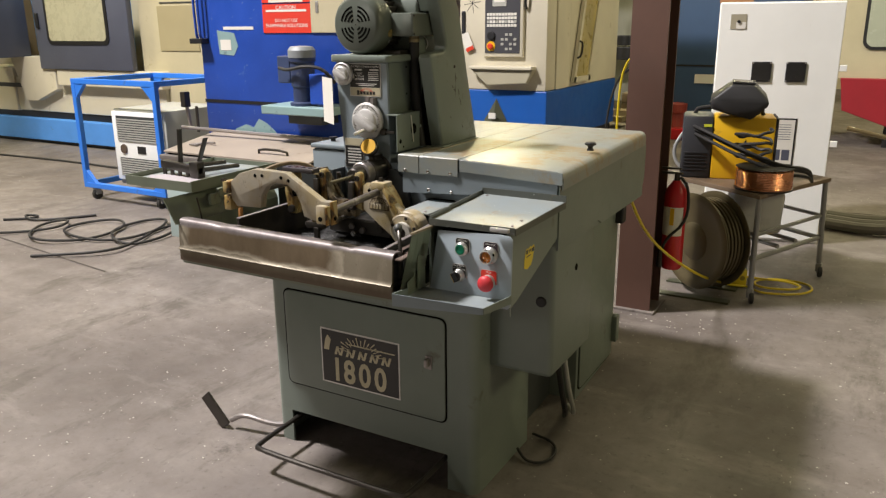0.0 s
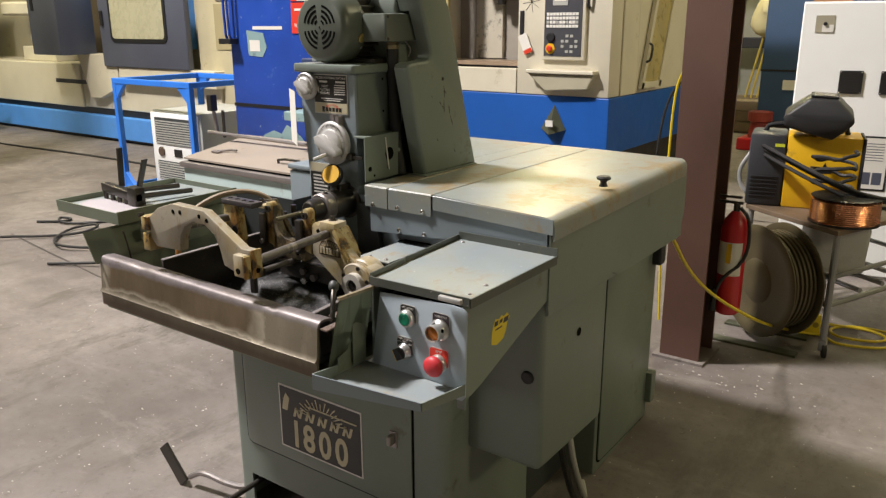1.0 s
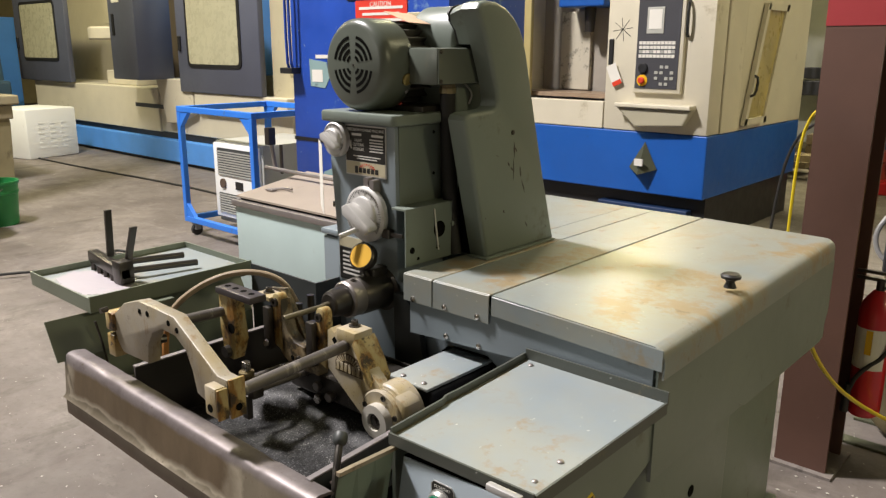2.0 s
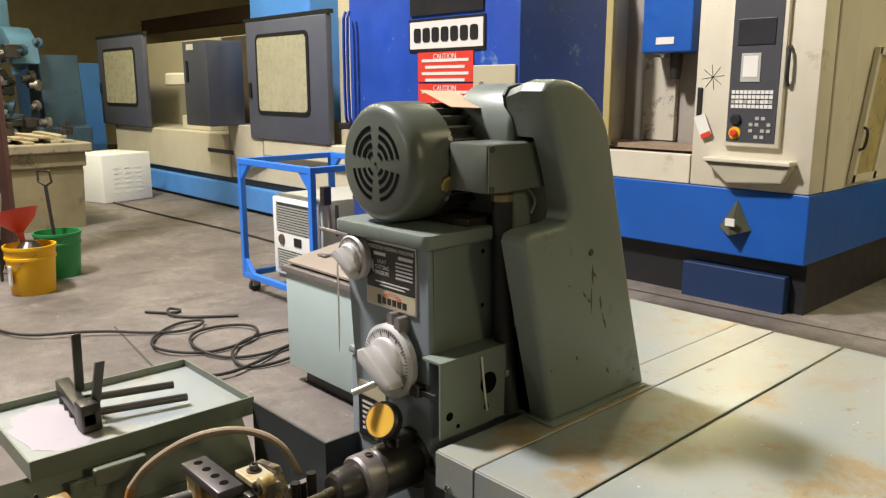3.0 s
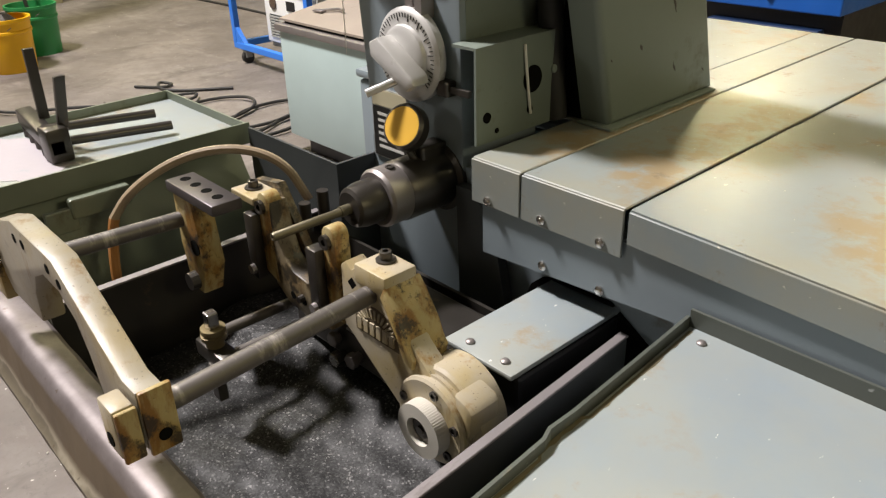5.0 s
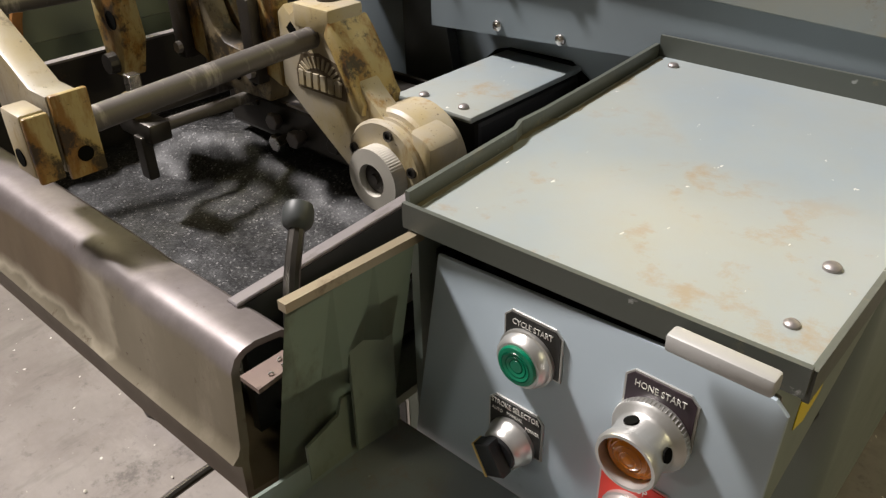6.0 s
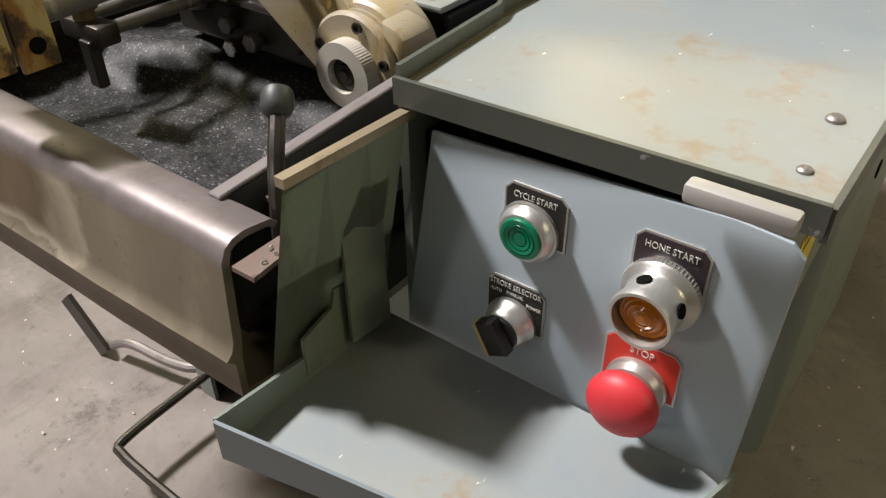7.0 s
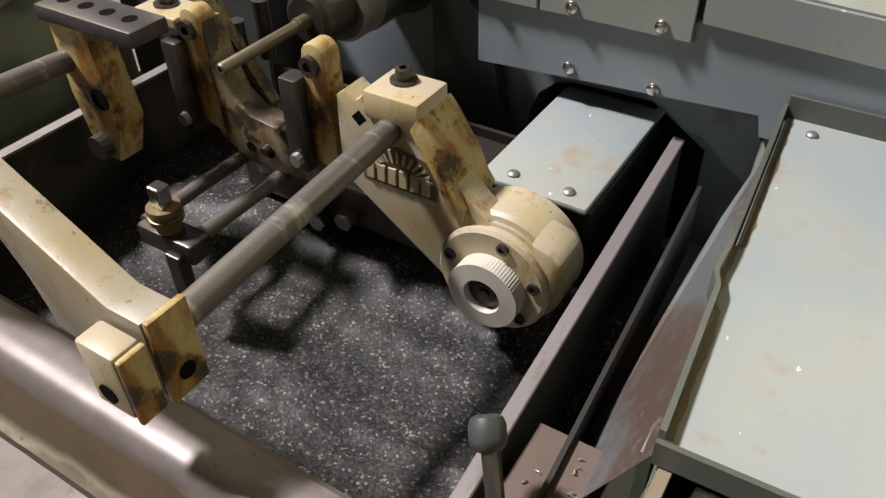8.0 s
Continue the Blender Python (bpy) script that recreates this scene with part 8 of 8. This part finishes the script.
    part("spindle_nose", cyl(B(), (-4.30, y + 0.38, 2.08), (-4.30, y + 0.38, 1.85), 0.06, 16, 0.045), DARKSTEEL, C)
    part("stained_panel", box(B(), (-4.70, y + 0.50, 1.29), (-4.36, y + 0.555, 2.05), 0.006), surface("chipped_cream_panel", (0.50, 0.46, 0.36), 0.5, 0, 0.1, (0.02, 0.02, 0.02), 0.26, 5.5, 0.1, 60), C, "cream panel with black chipped patches")
    # control panel
    pn = part("control_panel", box(B(), (-3.575, y - 0.05, 1.315), (-3.115, y, 2.55), 0.015), OFFWHITE, C, "cream control pendant", smooth=True)
    part("panel_face", box(B(), (-3.545, y - 0.056, 1.355), (-3.15, y - 0.049, 2.52)), surface("charcoal_panel", (0.055, 0.055, 0.062), 0.45, 0, 0.06), pn, "charcoal key panel")
    part("screen", box(B(), (-3.50, y - 0.062, 2.10), (-3.20, y - 0.055, 2.30), 0.004), BLACK, pn, "dark screen")
    part("screen_label", box(B(), (-3.46, y - 0.062, 1.82), (-3.30, y - 0.055, 2.04), 0.004), UNITGREY, pn)
    part("screen_label_face", box(B(), (-3.44, y - 0.065, 1.86), (-3.32, y - 0.061, 2.02)), PAPER, pn)
    for r in range(4):
        for c in range(10):
            part("key", box(B(), (-3.52 + c * 0.034, y - 0.062, 1.73 - r * 0.037), (-3.492 + c * 0.034, y - 0.055, 1.757 - r * 0.037)), PAPER if r != 2 or c % 3 else UNITGREY, pn)
    for r in range(4):
        for c in range(4):
            if (r * 4 + c) % 3:
                part("key", box(B(), (-3.36 + c * 0.048, y - 0.062, 1.53 - r * 0.048), (-3.33 + c * 0.048, y - 0.055, 1.555 - r * 0.048)), UNITGREY, pn)
    part("jog_dial", turned(B(), (-3.47, y - 0.055, 1.53), (0, -1, 0), [(0, 0.045), (0.02, 0.042), (0.022, 0.03)], 24), BLACK, pn)
    part("stop_collar", turned(B(), (-3.475, y - 0.055, 1.425), (0, -1, 0), [(0, 0.050), (0.006, 0.050)], 24), YELLOW, pn)
    part("stop_knob", turned(B(), (-3.475, y - 0.062, 1.425), (0, -1, 0), [(0, 0.026), (0.02, 0.030), (0.028, 0.02)], 20), ORANGERED, pn)
    part("panel_handle", tube(B(), [(-3.10, y - 0.01, 1.80), (-3.09, y - 0.06, 1.82), (-3.09, y - 0.06, 2.06), (-3.10, y - 0.01, 2.08)], 0.014, 8, 1), BLACK, pn)
    # darker cream puts the shade under the shelf into its colour
    part("shelf", prism(B(), [(-3.70, 1.19), (-2.98, 1.19), (-3.05, 1.05), (-3.50, 1.02)], "y", y - 0.10, y, 0.015), surface("shelf_shadow_cream", (0.40, 0.37, 0.27), 0.5, 0, 0.06), C)
    part("shelf_lip", box(B(), (-3.70, y - 0.13, 1.19), (-2.98, y, 1.225), 0.008), OFFWHITE, C)
    part("slot_handle", box(B(), (-3.845, y - 0.02, 1.55), (-3.80, y - 0.004, 1.78), 0.008), BLACK, C)
    bm = box(B(), (-0.05, -0.003, -0.09), (0.05, 0.003, 0.09))
    bm.transform(pose(-3.77, y - 0.03, 1.47, 0, -24, 0))
    part("paper_tag", bm, PAPER, C, "white and orange hanging tag")
    bm = box(B(), (-0.045, -0.004, -0.02), (0.045, 0.003, 0.02))
    bm.transform(pose(-3.735, y - 0.033, 1.395, 0, -24, 0))
    part("tag_end", bm, ORANGERED, C)
    bm = B()
    for a in range(0, 180, 45):
        c, s = math.cos(radians(a + 8)), math.sin(radians(a + 8))
        tube(bm, [(-3.72 - 0.10 * c, y - 0.006, 1.86 - 0.10 * s), (-3.72 + 0.10 * c, y - 0.006, 1.86 + 0.10 * s)], 0.0024, 5)
    part("axis_emblem", bm, BLACK, C, "printed axis arrows")
    # small draped olive cloth with tag, built as a plain cone
    bm = B()
    ap = bm.verts.new((-3.43, y - 0.005, 0.885))
    q = [bm.verts.new(v) for v in ((-3.575, y - 0.005, 0.645), (-3.43, y - 0.12, 0.60), (-3.30, y - 0.005, 0.645))]
    bm.faces.new((ap, q[0], q[1]))
    bm.faces.new((ap, q[1], q[2]))
    bm.faces.new((q[0], q[2], q[1]))
    bm.faces.new((ap, q[2], q[0]))
    part("draped_cloth", bm, SKINNY, C, "small dark-olive draped cloth")
    part("cloth_tag", box(B(), (-3.47, y - 0.115, 0.68), (-3.39, y - 0.10, 0.74)), PAPER, C)


MILLTEAL = surface("mill_teal", (0.10, 0.215, 0.34), 0.45, 0.1, 0.2, (0.03, 0.04, 0.05), 0.1, 6)


def left_clutter():
    for x, y, mat, lab, nm in ((-7.86, 3.45, YELBUCK, "yellow plastic bucket with a paper label on the floor", "yellow"), (-8.36, 3.83, GREENBUCK, "green plastic bucket holding a shovel on the floor", "green")):
        K = thing("bucket", (x, y, 0), lab, "bucket")
        part("shell", turned(B(), (x, y, 0), (0, 0, 1), [(0, 0.175), (0.005, 0.178), (0.31, 0.200), (0.315, 0.210), (0.335, 0.210), (0.34, 0.202), (0.40, 0.208), (0.405, 0.217), (0.43, 0.217), (0.43, 0.200), (0.05, 0.17)], 36), mat, K, smooth=True)
        if nm == "yellow":
            part("label", prism(B(), [(x + 0.02, 0.10), (x + 0.11, 0.10), (x + 0.12, 0.27), (x + 0.03, 0.27)], "y", y - 0.200, y - 0.187), PAPER, K, "white paper label")
            part("contents", turned(B(), (x, y, 0.39), (0, 0, 1), [(0, 0.140), (0.02, 0.10), (0.07, 0.05)], 16), DARKSTEEL, K)
        part("bail", tube(B(), [(x - 0.21, y, 0.37), (x - 0.14, y - 0.17, 0.26), (x, y - 0.225, 0.22), (x + 0.14, y - 0.17, 0.26), (x + 0.21, y, 0.37)], 0.004, 6, 2), STEEL, K)
    Fn = thing("funnel", (-7.86, 3.5, 0.38), "orange-red plastic funnel standing in the yellow bucket", "funnel")
    part("cone", turned(B(), (-7.93, 3.42, 0.44), (-0.28, -0.10, 1), [(0, 0.02), (0.09, 0.03), (0.20, 0.15), (0.27, 0.185), (0.285, 0.195), (0.28, 0.175), (0.2, 0.12)], 28), ORANGERED, Fn, smooth=True)
    S = thing("shovel", (-8.38, 3.83, 0.05), "shovel standing handle-up in the green bucket", "shovel")
    part("shaft", cyl(B(), (-8.38, 3.83, 0.06), (-8.46, 3.80, 0.86), 0.017, 10), DARKSTEEL, S, smooth=True)
    bm = tube(B(), [(-8.46, 3.80, 0.86), (-8.53, 3.76, 0.90), (-8.54, 3.76, 1.0), (-8.41, 3.83, 1.0), (-8.40, 3.84, 0.90), (-8.46, 3.80, 0.86)], 0.012, 8)
    part("grip", bm, DARKSTEEL, S)
    steel_post(-9.05, -8.80, 3.30, 0.3, "maroon painted steel building column by the buckets", 0)
    Bm = thing("broom", (-8.5, 3.3, 0), "upside-down wire broom leaning against the column", "broom")
    bm = B()
    rnd = random.Random(8)
    for k in range(60):
        a, b = rnd.uniform(-1, 1), rnd.uniform(-1, 1)
        tube(bm, [(-8.46 + 0.03 * a, 3.34 + 0.02 * b, 0.40), (-8.46 + 0.14 * a, 3.34 + 0.06 * b, 0.78 + 0.12 * rnd.random())], 0.004, 4)
    part("bristles", bm, UNITGREY, Bm)
    part("stick", cyl(B(), (-8.46, 3.34, 0.0), (-8.46, 3.34, 0.42), 0.015, 10), DARKSTEEL, Bm)
    # cream machine base with grimy top
    G = thing("old_machine", (-11.6, 4.6, 0), "old cream machine base with a grimy worktop", "machine")
    bm = prism(B(), [(-12.2, 0.0), (-11.0, 0.0), (-10.9, 0.75), (-11.0, 0.98), (-12.2, 0.98)], "y", 3.9, 4.95, 0.01)
    part("base", bm, surface("stained_old_cream", (0.30, 0.26, 0.15), 0.55, 0, 0.2, (0.10, 0.08, 0.05), 0.16, 3, 0.1, 40, (1, 1, 0.4)), G)
    part("worktop", box(B(), (-12.4, 3.8, 0.98), (-10.8, 5.05, 1.10), 0.02), surface("grimy_cream", (0.30, 0.26, 0.17), 0.6, 0, 0.2, (0.05, 0.04, 0.03), 0.25, 5), G)
    rnd = random.Random(3)
    part("stained_collar", box(B(), (-12.3, 3.86, 0.80), (-10.86, 4.98, 0.979), 0.015), surface("brown_stained_collar", (0.24, 0.20, 0.12), 0.6, 0, 0.2, (0.06, 0.04, 0.025), 0.3, 4), G, "brown-stained collar under the top")
    for k in range(9):
        bm = box(B(), (-rnd.uniform(0.45, 0.75), -0.06, 0), (rnd.uniform(0.45, 0.7), 0.06, 0.03), 0.004)
        bm.transform(pose(-11.55 + rnd.uniform(-0.15, 0.15), 4.05 + 0.09 * k, 1.10 + 0.031 * (k % 3), 0, 0, rnd.uniform(-9, 9)))
        part("plank", bm, surface("dusty_plank", (rnd.uniform(0.25, 0.42), 0.29, 0.18), 0.7, 0, 0.2, (0.12, 0.09, 0.06), 0.1, 5, 0.2, 30, (0.2, 1, 1)), G)
    for k in range(10):
        x, y = rnd.uniform(-12.2, -10.95), rnd.uniform(3.9, 4.9)
        q = rnd.uniform(0.03, 0.07)
        part("loose_fitting", turned(B(), (x, y, 1.192), (rnd.uniform(-0.3, 0.3), rnd.uniform(-0.3, 0.3), 1), [(0, q), (q * 1.5, q), (q * 1.6, q * 0.5), (q * 2.6, q * 0.5)], 12), rnd.choice((DARKSTEEL, STEEL, RUBBER)), G, smooth=True)
    # milling machine beyond
    Mi = thing("milling_machine", (-16.0, 5.9, 0), "dark blue-grey milling machine crowded with fittings", "milling machine")
    part("knee", box(B(), (-16.6, 5.5, 0), (-15.3, 6.6, 1.1), 0.04), MILLBLUE, Mi)
    part("column", prism(B(), [(-16.5, 1.1), (-15.6, 1.1), (-15.75, 2.35), (-16.35, 2.35)], "y", 5.9, 6.6, 0.03), MILLBLUE, Mi)
    part("ram", prism(B(), [(-16.95, 2.40), (-16.95, 2.72), (-16.5, 2.86), (-15.6, 2.78), (-15.25, 2.55), (-15.2, 2.18), (-15.45, 2.16), (-15.55, 2.38), (-16.0, 2.46)], "y", 5.35, 5.8, 0.03), MILLTEAL, Mi, "arched teal overarm", smooth=True)
    part("motor_post", box(B(), (-16.85, 5.45, 2.70), (-16.6, 5.75, 3.55), 0.03), MILLTEAL, Mi, smooth=True)
    part("head", turned(B(), (-16.72, 5.3, 2.5), (0, 0, -1), [(0, 0.2), (0.3, 0.22), (0.5, 0.2), (0.7, 0.12), (0.95, 0.06)], 24), MILLBLUE, Mi, smooth=True)
    part("hand_wheel", turned(B(), (-15.3, 5.0, 1.25), (0, -1, 0), [(0, 0.05), (0.03, 0.05), (0.03, 0.14), (0.035, 0.17), (0.055, 0.17), (0.06, 0.14)], 24), STEEL, Mi, smooth=True)
    part("table", box(B(), (-17.2, 5.1, 1.15), (-14.7, 5.6, 1.28), 0.02), DARKSTEEL, Mi)
    for k in range(110):
        x, y, z = rnd.uniform(-17.0, -14.2), rnd.uniform(4.6, 5.7), rnd.uniform(0.4, 2.5)
        r = rnd.uniform(0.04, 0.14)
        if k % 2:
            part("fitting", turned(B(), (x, y, z), (rnd.uniform(-1, 1), -1, rnd.uniform(-0.4, 0.4)), [(0, r), (r * 0.6, r), (r * 0.62, r * 0.5), (r * 1.6, r * 0.5)], 14), rnd.choice((DARKSTEEL, MILLBLUE, STEEL, MILLTEAL)), Mi, smooth=True)
        else:
            part("fitting", box(B(), (x - r, y - r, z - r), (x + r, y + r, z + r * 0.8), 0.012), rnd.choice((DARKSTEEL, MILLBLUE, BLACK, MILLTEAL, UNITGREY)), Mi)
    for k in range(9):
        x = rnd.uniform(-17, -14.8)
        part("loose_lead", tube(B(), [(x, 4.85, rnd.uniform(1.6, 2.4)), (x + 0.3, 4.75, rnd.uniform(1.0, 1.6)), (x + rnd.uniform(-0.5, 0.9), 4.8, rnd.uniform(0.6, 1.5)), (x + 0.6, 4.85, rnd.uniform(1.2, 2.2))], 0.018, 6, 2), rnd.choice((RUBBER, UNITGREY)), Mi)
    Bc = thing("blue_locker", (-20.0, 7.5, 0), "blue sheet-steel locker against the far wall", "locker")
    part("body", box(B(), (-21.5, 7.0, 0), (-18.6, 8.0, 2.3), 0.02), LATHEBLUE, Bc)
    # coiled black cable on the floor
    K = thing("floor_cable_coil", (-5.6, 3.8, 0), "black rubber cable snaking in loops on the concrete", "cable")
    rnd = random.Random(12)
    loops = ((-7.2, 2.86), (-6.45, 2.92), (-6.2, 3.4), (-5.9, 3.72), (-5.75, 3.95), (-5.9, 4.15), (-6.05, 3.95), (-5.75, 3.62), (-5.45, 3.55), (-5.2, 3.8), (-5.25, 4.2), (-5.5, 4.35), (-5.75, 4.2), (-5.7, 3.9), (-5.35, 3.75), (-5.0, 3.85), (-4.9, 4.2), (-5.1, 4.55), (-5.35, 4.5), (-5.3, 4.1), (-5.0, 3.85), (-4.75, 3.85), (-4.72, 4.2), (-4.9, 4.5), (-5.0, 4.3), (-4.8, 3.95), (-4.7, 3.6), (-5.2, 3.3))
    part("cable", tube(B(), [(a, b, 0.014 + 0.012 * (k % 3)) for k, (a, b) in enumerate(loops)], 0.011, 8, 3), RUBBER, K, smooth=True)
    bm = tube(B(), [(-6.5, 3.9, 0.013), (-6.3, 4.05, 0.013), (-6.35, 4.15, 0.014), (-6.45, 4.05, 0.03), (-6.2, 3.98, 0.013), (-5.9, 4.4, 0.013)], 0.011, 8, 3)
    part("cable", bm, RUBBER, K, smooth=True)
    bm = tube(B(), [(-16, 6.0, 0.013), (-12.0, 5.95, 0.013), (-9.0, 6.2, 0.013), (-7.4, 6.1, 0.013), (-6.0, 6.4, 0.013)], 0.013, 6, 2)
    part("long_cable", bm, RUBBER, K)


def right_background():
    Rm = thing("red_machine", (0.9, 12.5, 0), "white machine with red lower apron and window", "machine tool")
    part("upper", box(B(), (-0.75, 11.8, 0.90), (5.0, 13.5, 2.6), 0.02), CREAMPANEL, Rm)
    part("apron", prism(B(), [(-0.38, 0.92), (5.0, 0.92), (5.0, 0.25), (0.4, 0.25), (-0.32, 0.5)], "y", 11.7, 13.4, 0.01), surface("red_apron_paint", (0.30, 0.012, 0.022), 0.45, 0, 0.08), Rm, "deep red apron")
    part("plinth", box(B(), (0.2, 12.0, -0.01), (5.0, 13.3, 0.25)), BLACK, Rm)
    w = part("window_seal", prism(B(), rrect(-0.18, 1.28, 1.6, 2.3, 0.12), "y", 11.78, 11.80), BLACK, Rm)
    part("window_pane", prism(B(), rrect(-0.14, 1.32, 1.56, 2.26, 0.09), "y", 11.77, 11.779), surface("pale_green_pane", (0.40, 0.43, 0.34), 0.25, 0, 0.06), w)
    Bl = thing("blue_cabinet", (-2.2, 12.6, 0), "dark blue sheet-metal machine cabinet with a white tag", "cabinet")
    part("body", box(B(), (-2.62, 12.0, 0.35), (-0.95, 13.2, 2.5), 0.02), surface("navy_cabinet_paint", (0.035, 0.075, 0.16), 0.5, 0, 0.08), Bl)
    part("seam", box(B(), (-2.625, 11.995, 1.02), (-0.95, 12.0, 1.045)), BLACK, Bl)
    part("tag", box(B(), (-2.32, 11.985, 0.78), (-1.95, 11.995, 0.91)), PAPER, Bl)
    part("label", box(B(), (-2.05, 11.985, 1.90), (-1.6, 11.995, 2.2)), surface("old_orange_label", (0.35, 0.17, 0.08), 0.6), Bl)
    part("feet", box(B(), (-2.5, 12.1, -0.01), (-1.1, 13.1, 0.35)), BLACK, Bl)
    Sk = thing("red_jack", (-2.42, 11.9, 0), "small red machine vise on a red base on the floor", "jack")
    part("base", box(B(), (-2.72, 11.5, 0.0), (-2.25, 12.0, 0.16), 0.02), REDPAINT, Sk)
    part("body", turned(B(), (-2.5, 11.75, 0.16), (0, 0, 1), [(0, 0.14), (0.2, 0.12), (0.22, 0.16), (0.34, 0.16)], 20), surface("faded_red", (0.27, 0.04, 0.03), 0.5, 0, 0.15), Sk)
    Cr = thing("wooden_crate", (-3.1, 13.6, 0), "weathered wooden crate with yellow-stained sacks", "crate")
    part("box", box(B(), (-3.75, 13.2, 0), (-2.65, 14.2, 0.50), 0.01), surface("old_crate_wood", (0.16, 0.12, 0.07), 0.7, 0, 0.2), Cr)
    for k in range(3):
        part("crate_board", box(B(), (-3.76, 13.18, 0.03 + 0.16 * k), (-2.64, 13.2, 0.17 + 0.16 * k), 0.004), surface("crate_board_wood", (0.19, 0.14, 0.08), 0.7, 0, 0.2), Cr)
    bm = B()
    bmesh.ops.create_icosphere(bm, subdivisions=3, radius=0.3)
    for v in bm.verts:
        v.co = Vector((v.co.x, v.co.y, v.co.z * 1.2)) + Vector((1, 1, 1)) * 0.08 * noise.noise(v.co * 4)
    bmesh.ops.translate(bm, verts=bm.verts, vec=(-3.0, 13.9, 1.75))
    part("sack", bm, surface("cream_sack", (0.62, 0.55, 0.30), 0.8, 0, 0.1), Cr, "crumpled cream sack", smooth=True)
    for k in range(5):
        part("yellow_bar", tube(B(), [(-3.25 + 0.09 * k, 13.7, 0.5), (-3.05 + 0.07 * k, 13.9, 1.75)], 0.018, 6), surface("dull_yellow_bar", (0.40, 0.30, 0.05), 0.5, 0, 0.1), Cr)
    Hs = thing("grey_hose_bundle", (0.4, 7.3, 0), "thick grey hoses running along the floor", "hose")
    for k, (z, dy) in enumerate(((0.05, 0.0), (0.05, 0.14), (0.06, 0.26))):
        part("hose", tube(B(), [(-0.1, 6.95 + dy, z), (0.25, 6.85 + dy, z), (0.6, 7.0 + dy, z + 0.04), (0.95, 7.5 + dy, z + 0.18), (1.3, 8.2 + dy, z + 0.35)], 0.045, 10, 2), surface("grey_hose", (0.12, 0.11, 0.09), 0.55, 0, 0.15), Hs, smooth=True)
    part("thin_hose", tube(B(), [(-0.05, 7.4, 0.78), (0.6, 7.6, 0.62), (1.4, 8.4, 0.40)], 0.02, 8, 2), BROWNHOSE, Hs)
    # beams and boxes behind the mill
    Gm = thing("steel_rack", (-1.9, 14.0, 0), "grey sheet-steel rack with mesh panel and hanging leads", "rack")
    part("panel", box(B(), (-5.2, 14.8, 0.2), (-3.3, 15.6, 3.2), 0.02), surface("grey_rack_paint", (0.25, 0.25, 0.20), 0.6, 0, 0.1), Gm)
    part("beam", box(B(), (-5.4, 14.2, 1.25), (-2.6, 14.5, 1.42), 0.01), BLACK, Gm)
    part("beam", box(B(), (-4.7, 14.1, 1.0), (-3.8, 14.4, 1.22), 0.01), BLACK, Gm)
    part("pallet_board", box(B(), (-4.9, 12.4, 0.10), (-3.5, 12.8, 0.18)), surface("pallet_wood", (0.22, 0.17, 0.10), 0.7, 0, 0.2), Gm)
    part("pallet_board", box(B(), (-4.9, 12.0, 0.25), (-3.3, 12.3, 0.33)), surface("pallet_wood_pale", (0.27, 0.21, 0.13), 0.7, 0, 0.2), Gm)
    for k in range(4):
        x = -4.5 + k * 0.12
        part("hanging_lead", tube(B(), [(x, 13.2, 2.6), (x + 0.06, 13.2, 1.8), (x - 0.05, 13.2, 1.2), (x + 0.12, 13.25, 0.6), (x, 13.2, 0.02)], 0.02, 6, 2), RUBBER, Gm)
    # overhead beam along the far wall
    tagged(part("trim_beam", box(B(), (-26, 12.0, 3.45), (10, 12.3, 3.85)), surface("brown_beam", (0.10, 0.065, 0.045), 0.6, 0, 0.15)), "brown steel beam under the roof", "beam", kind="structure")


steel_post(-1.045, -0.842, 4.33, 0.22, "maroon painted steel I-beam column with red top band", 1.78)
extinguisher(-0.775, 4.50, 0.245)
hose_reel(-0.66, 4.86)
welding_table()
welder()
welding_mask()
copper_spool()
white_cabinet()
yellow_cord()
cart()
parts_washer()
wash_tank()
big_lathe()
cnc_mill()
left_clutter()
right_background()


def floor_litter():
    rnd = random.Random(21)
    bm = B()
    spots = [(-0.72 + rnd.gauss(0, 0.22), 4.22 + rnd.gauss(0, 0.10)) for k in range(30)]
    spots += [(rnd.uniform(-1.0, 1.2), rnd.uniform(2.2, 5.4)) for k in range(45)]
    spots += [(rnd.uniform(-3.4, -1.9), rnd.uniform(1.2, 3.8)) for k in range(40)]
    for x, y in spots:
        s = rnd.uniform(0.002, 0.006)
        z = floor_z(x, y) + 0.003
        n = 5
        a0 = rnd.random() * 6
        st = rnd.uniform(1, 2.2)
        lo = [bm.verts.new((x + st * s * math.cos(a0 + k * 1.2566) * rnd.uniform(0.6, 1), y + s * math.sin(a0 + k * 1.2566) * rnd.uniform(0.6, 1), z)) for k in range(n)]
        t = bm.verts.new((x, y, z + s * 0.8))
        for k in range(n):
            bm.faces.new((lo[k], lo[(k + 1) % n], t))
    tagged(part("floor_litter", bm, surface("pale_litter", (0.55, 0.52, 0.46), 0.7, 0, 0.3)), "pale paper and metal crumbs strewn on the concrete", "litter", kind="stuff")


floor_litter()
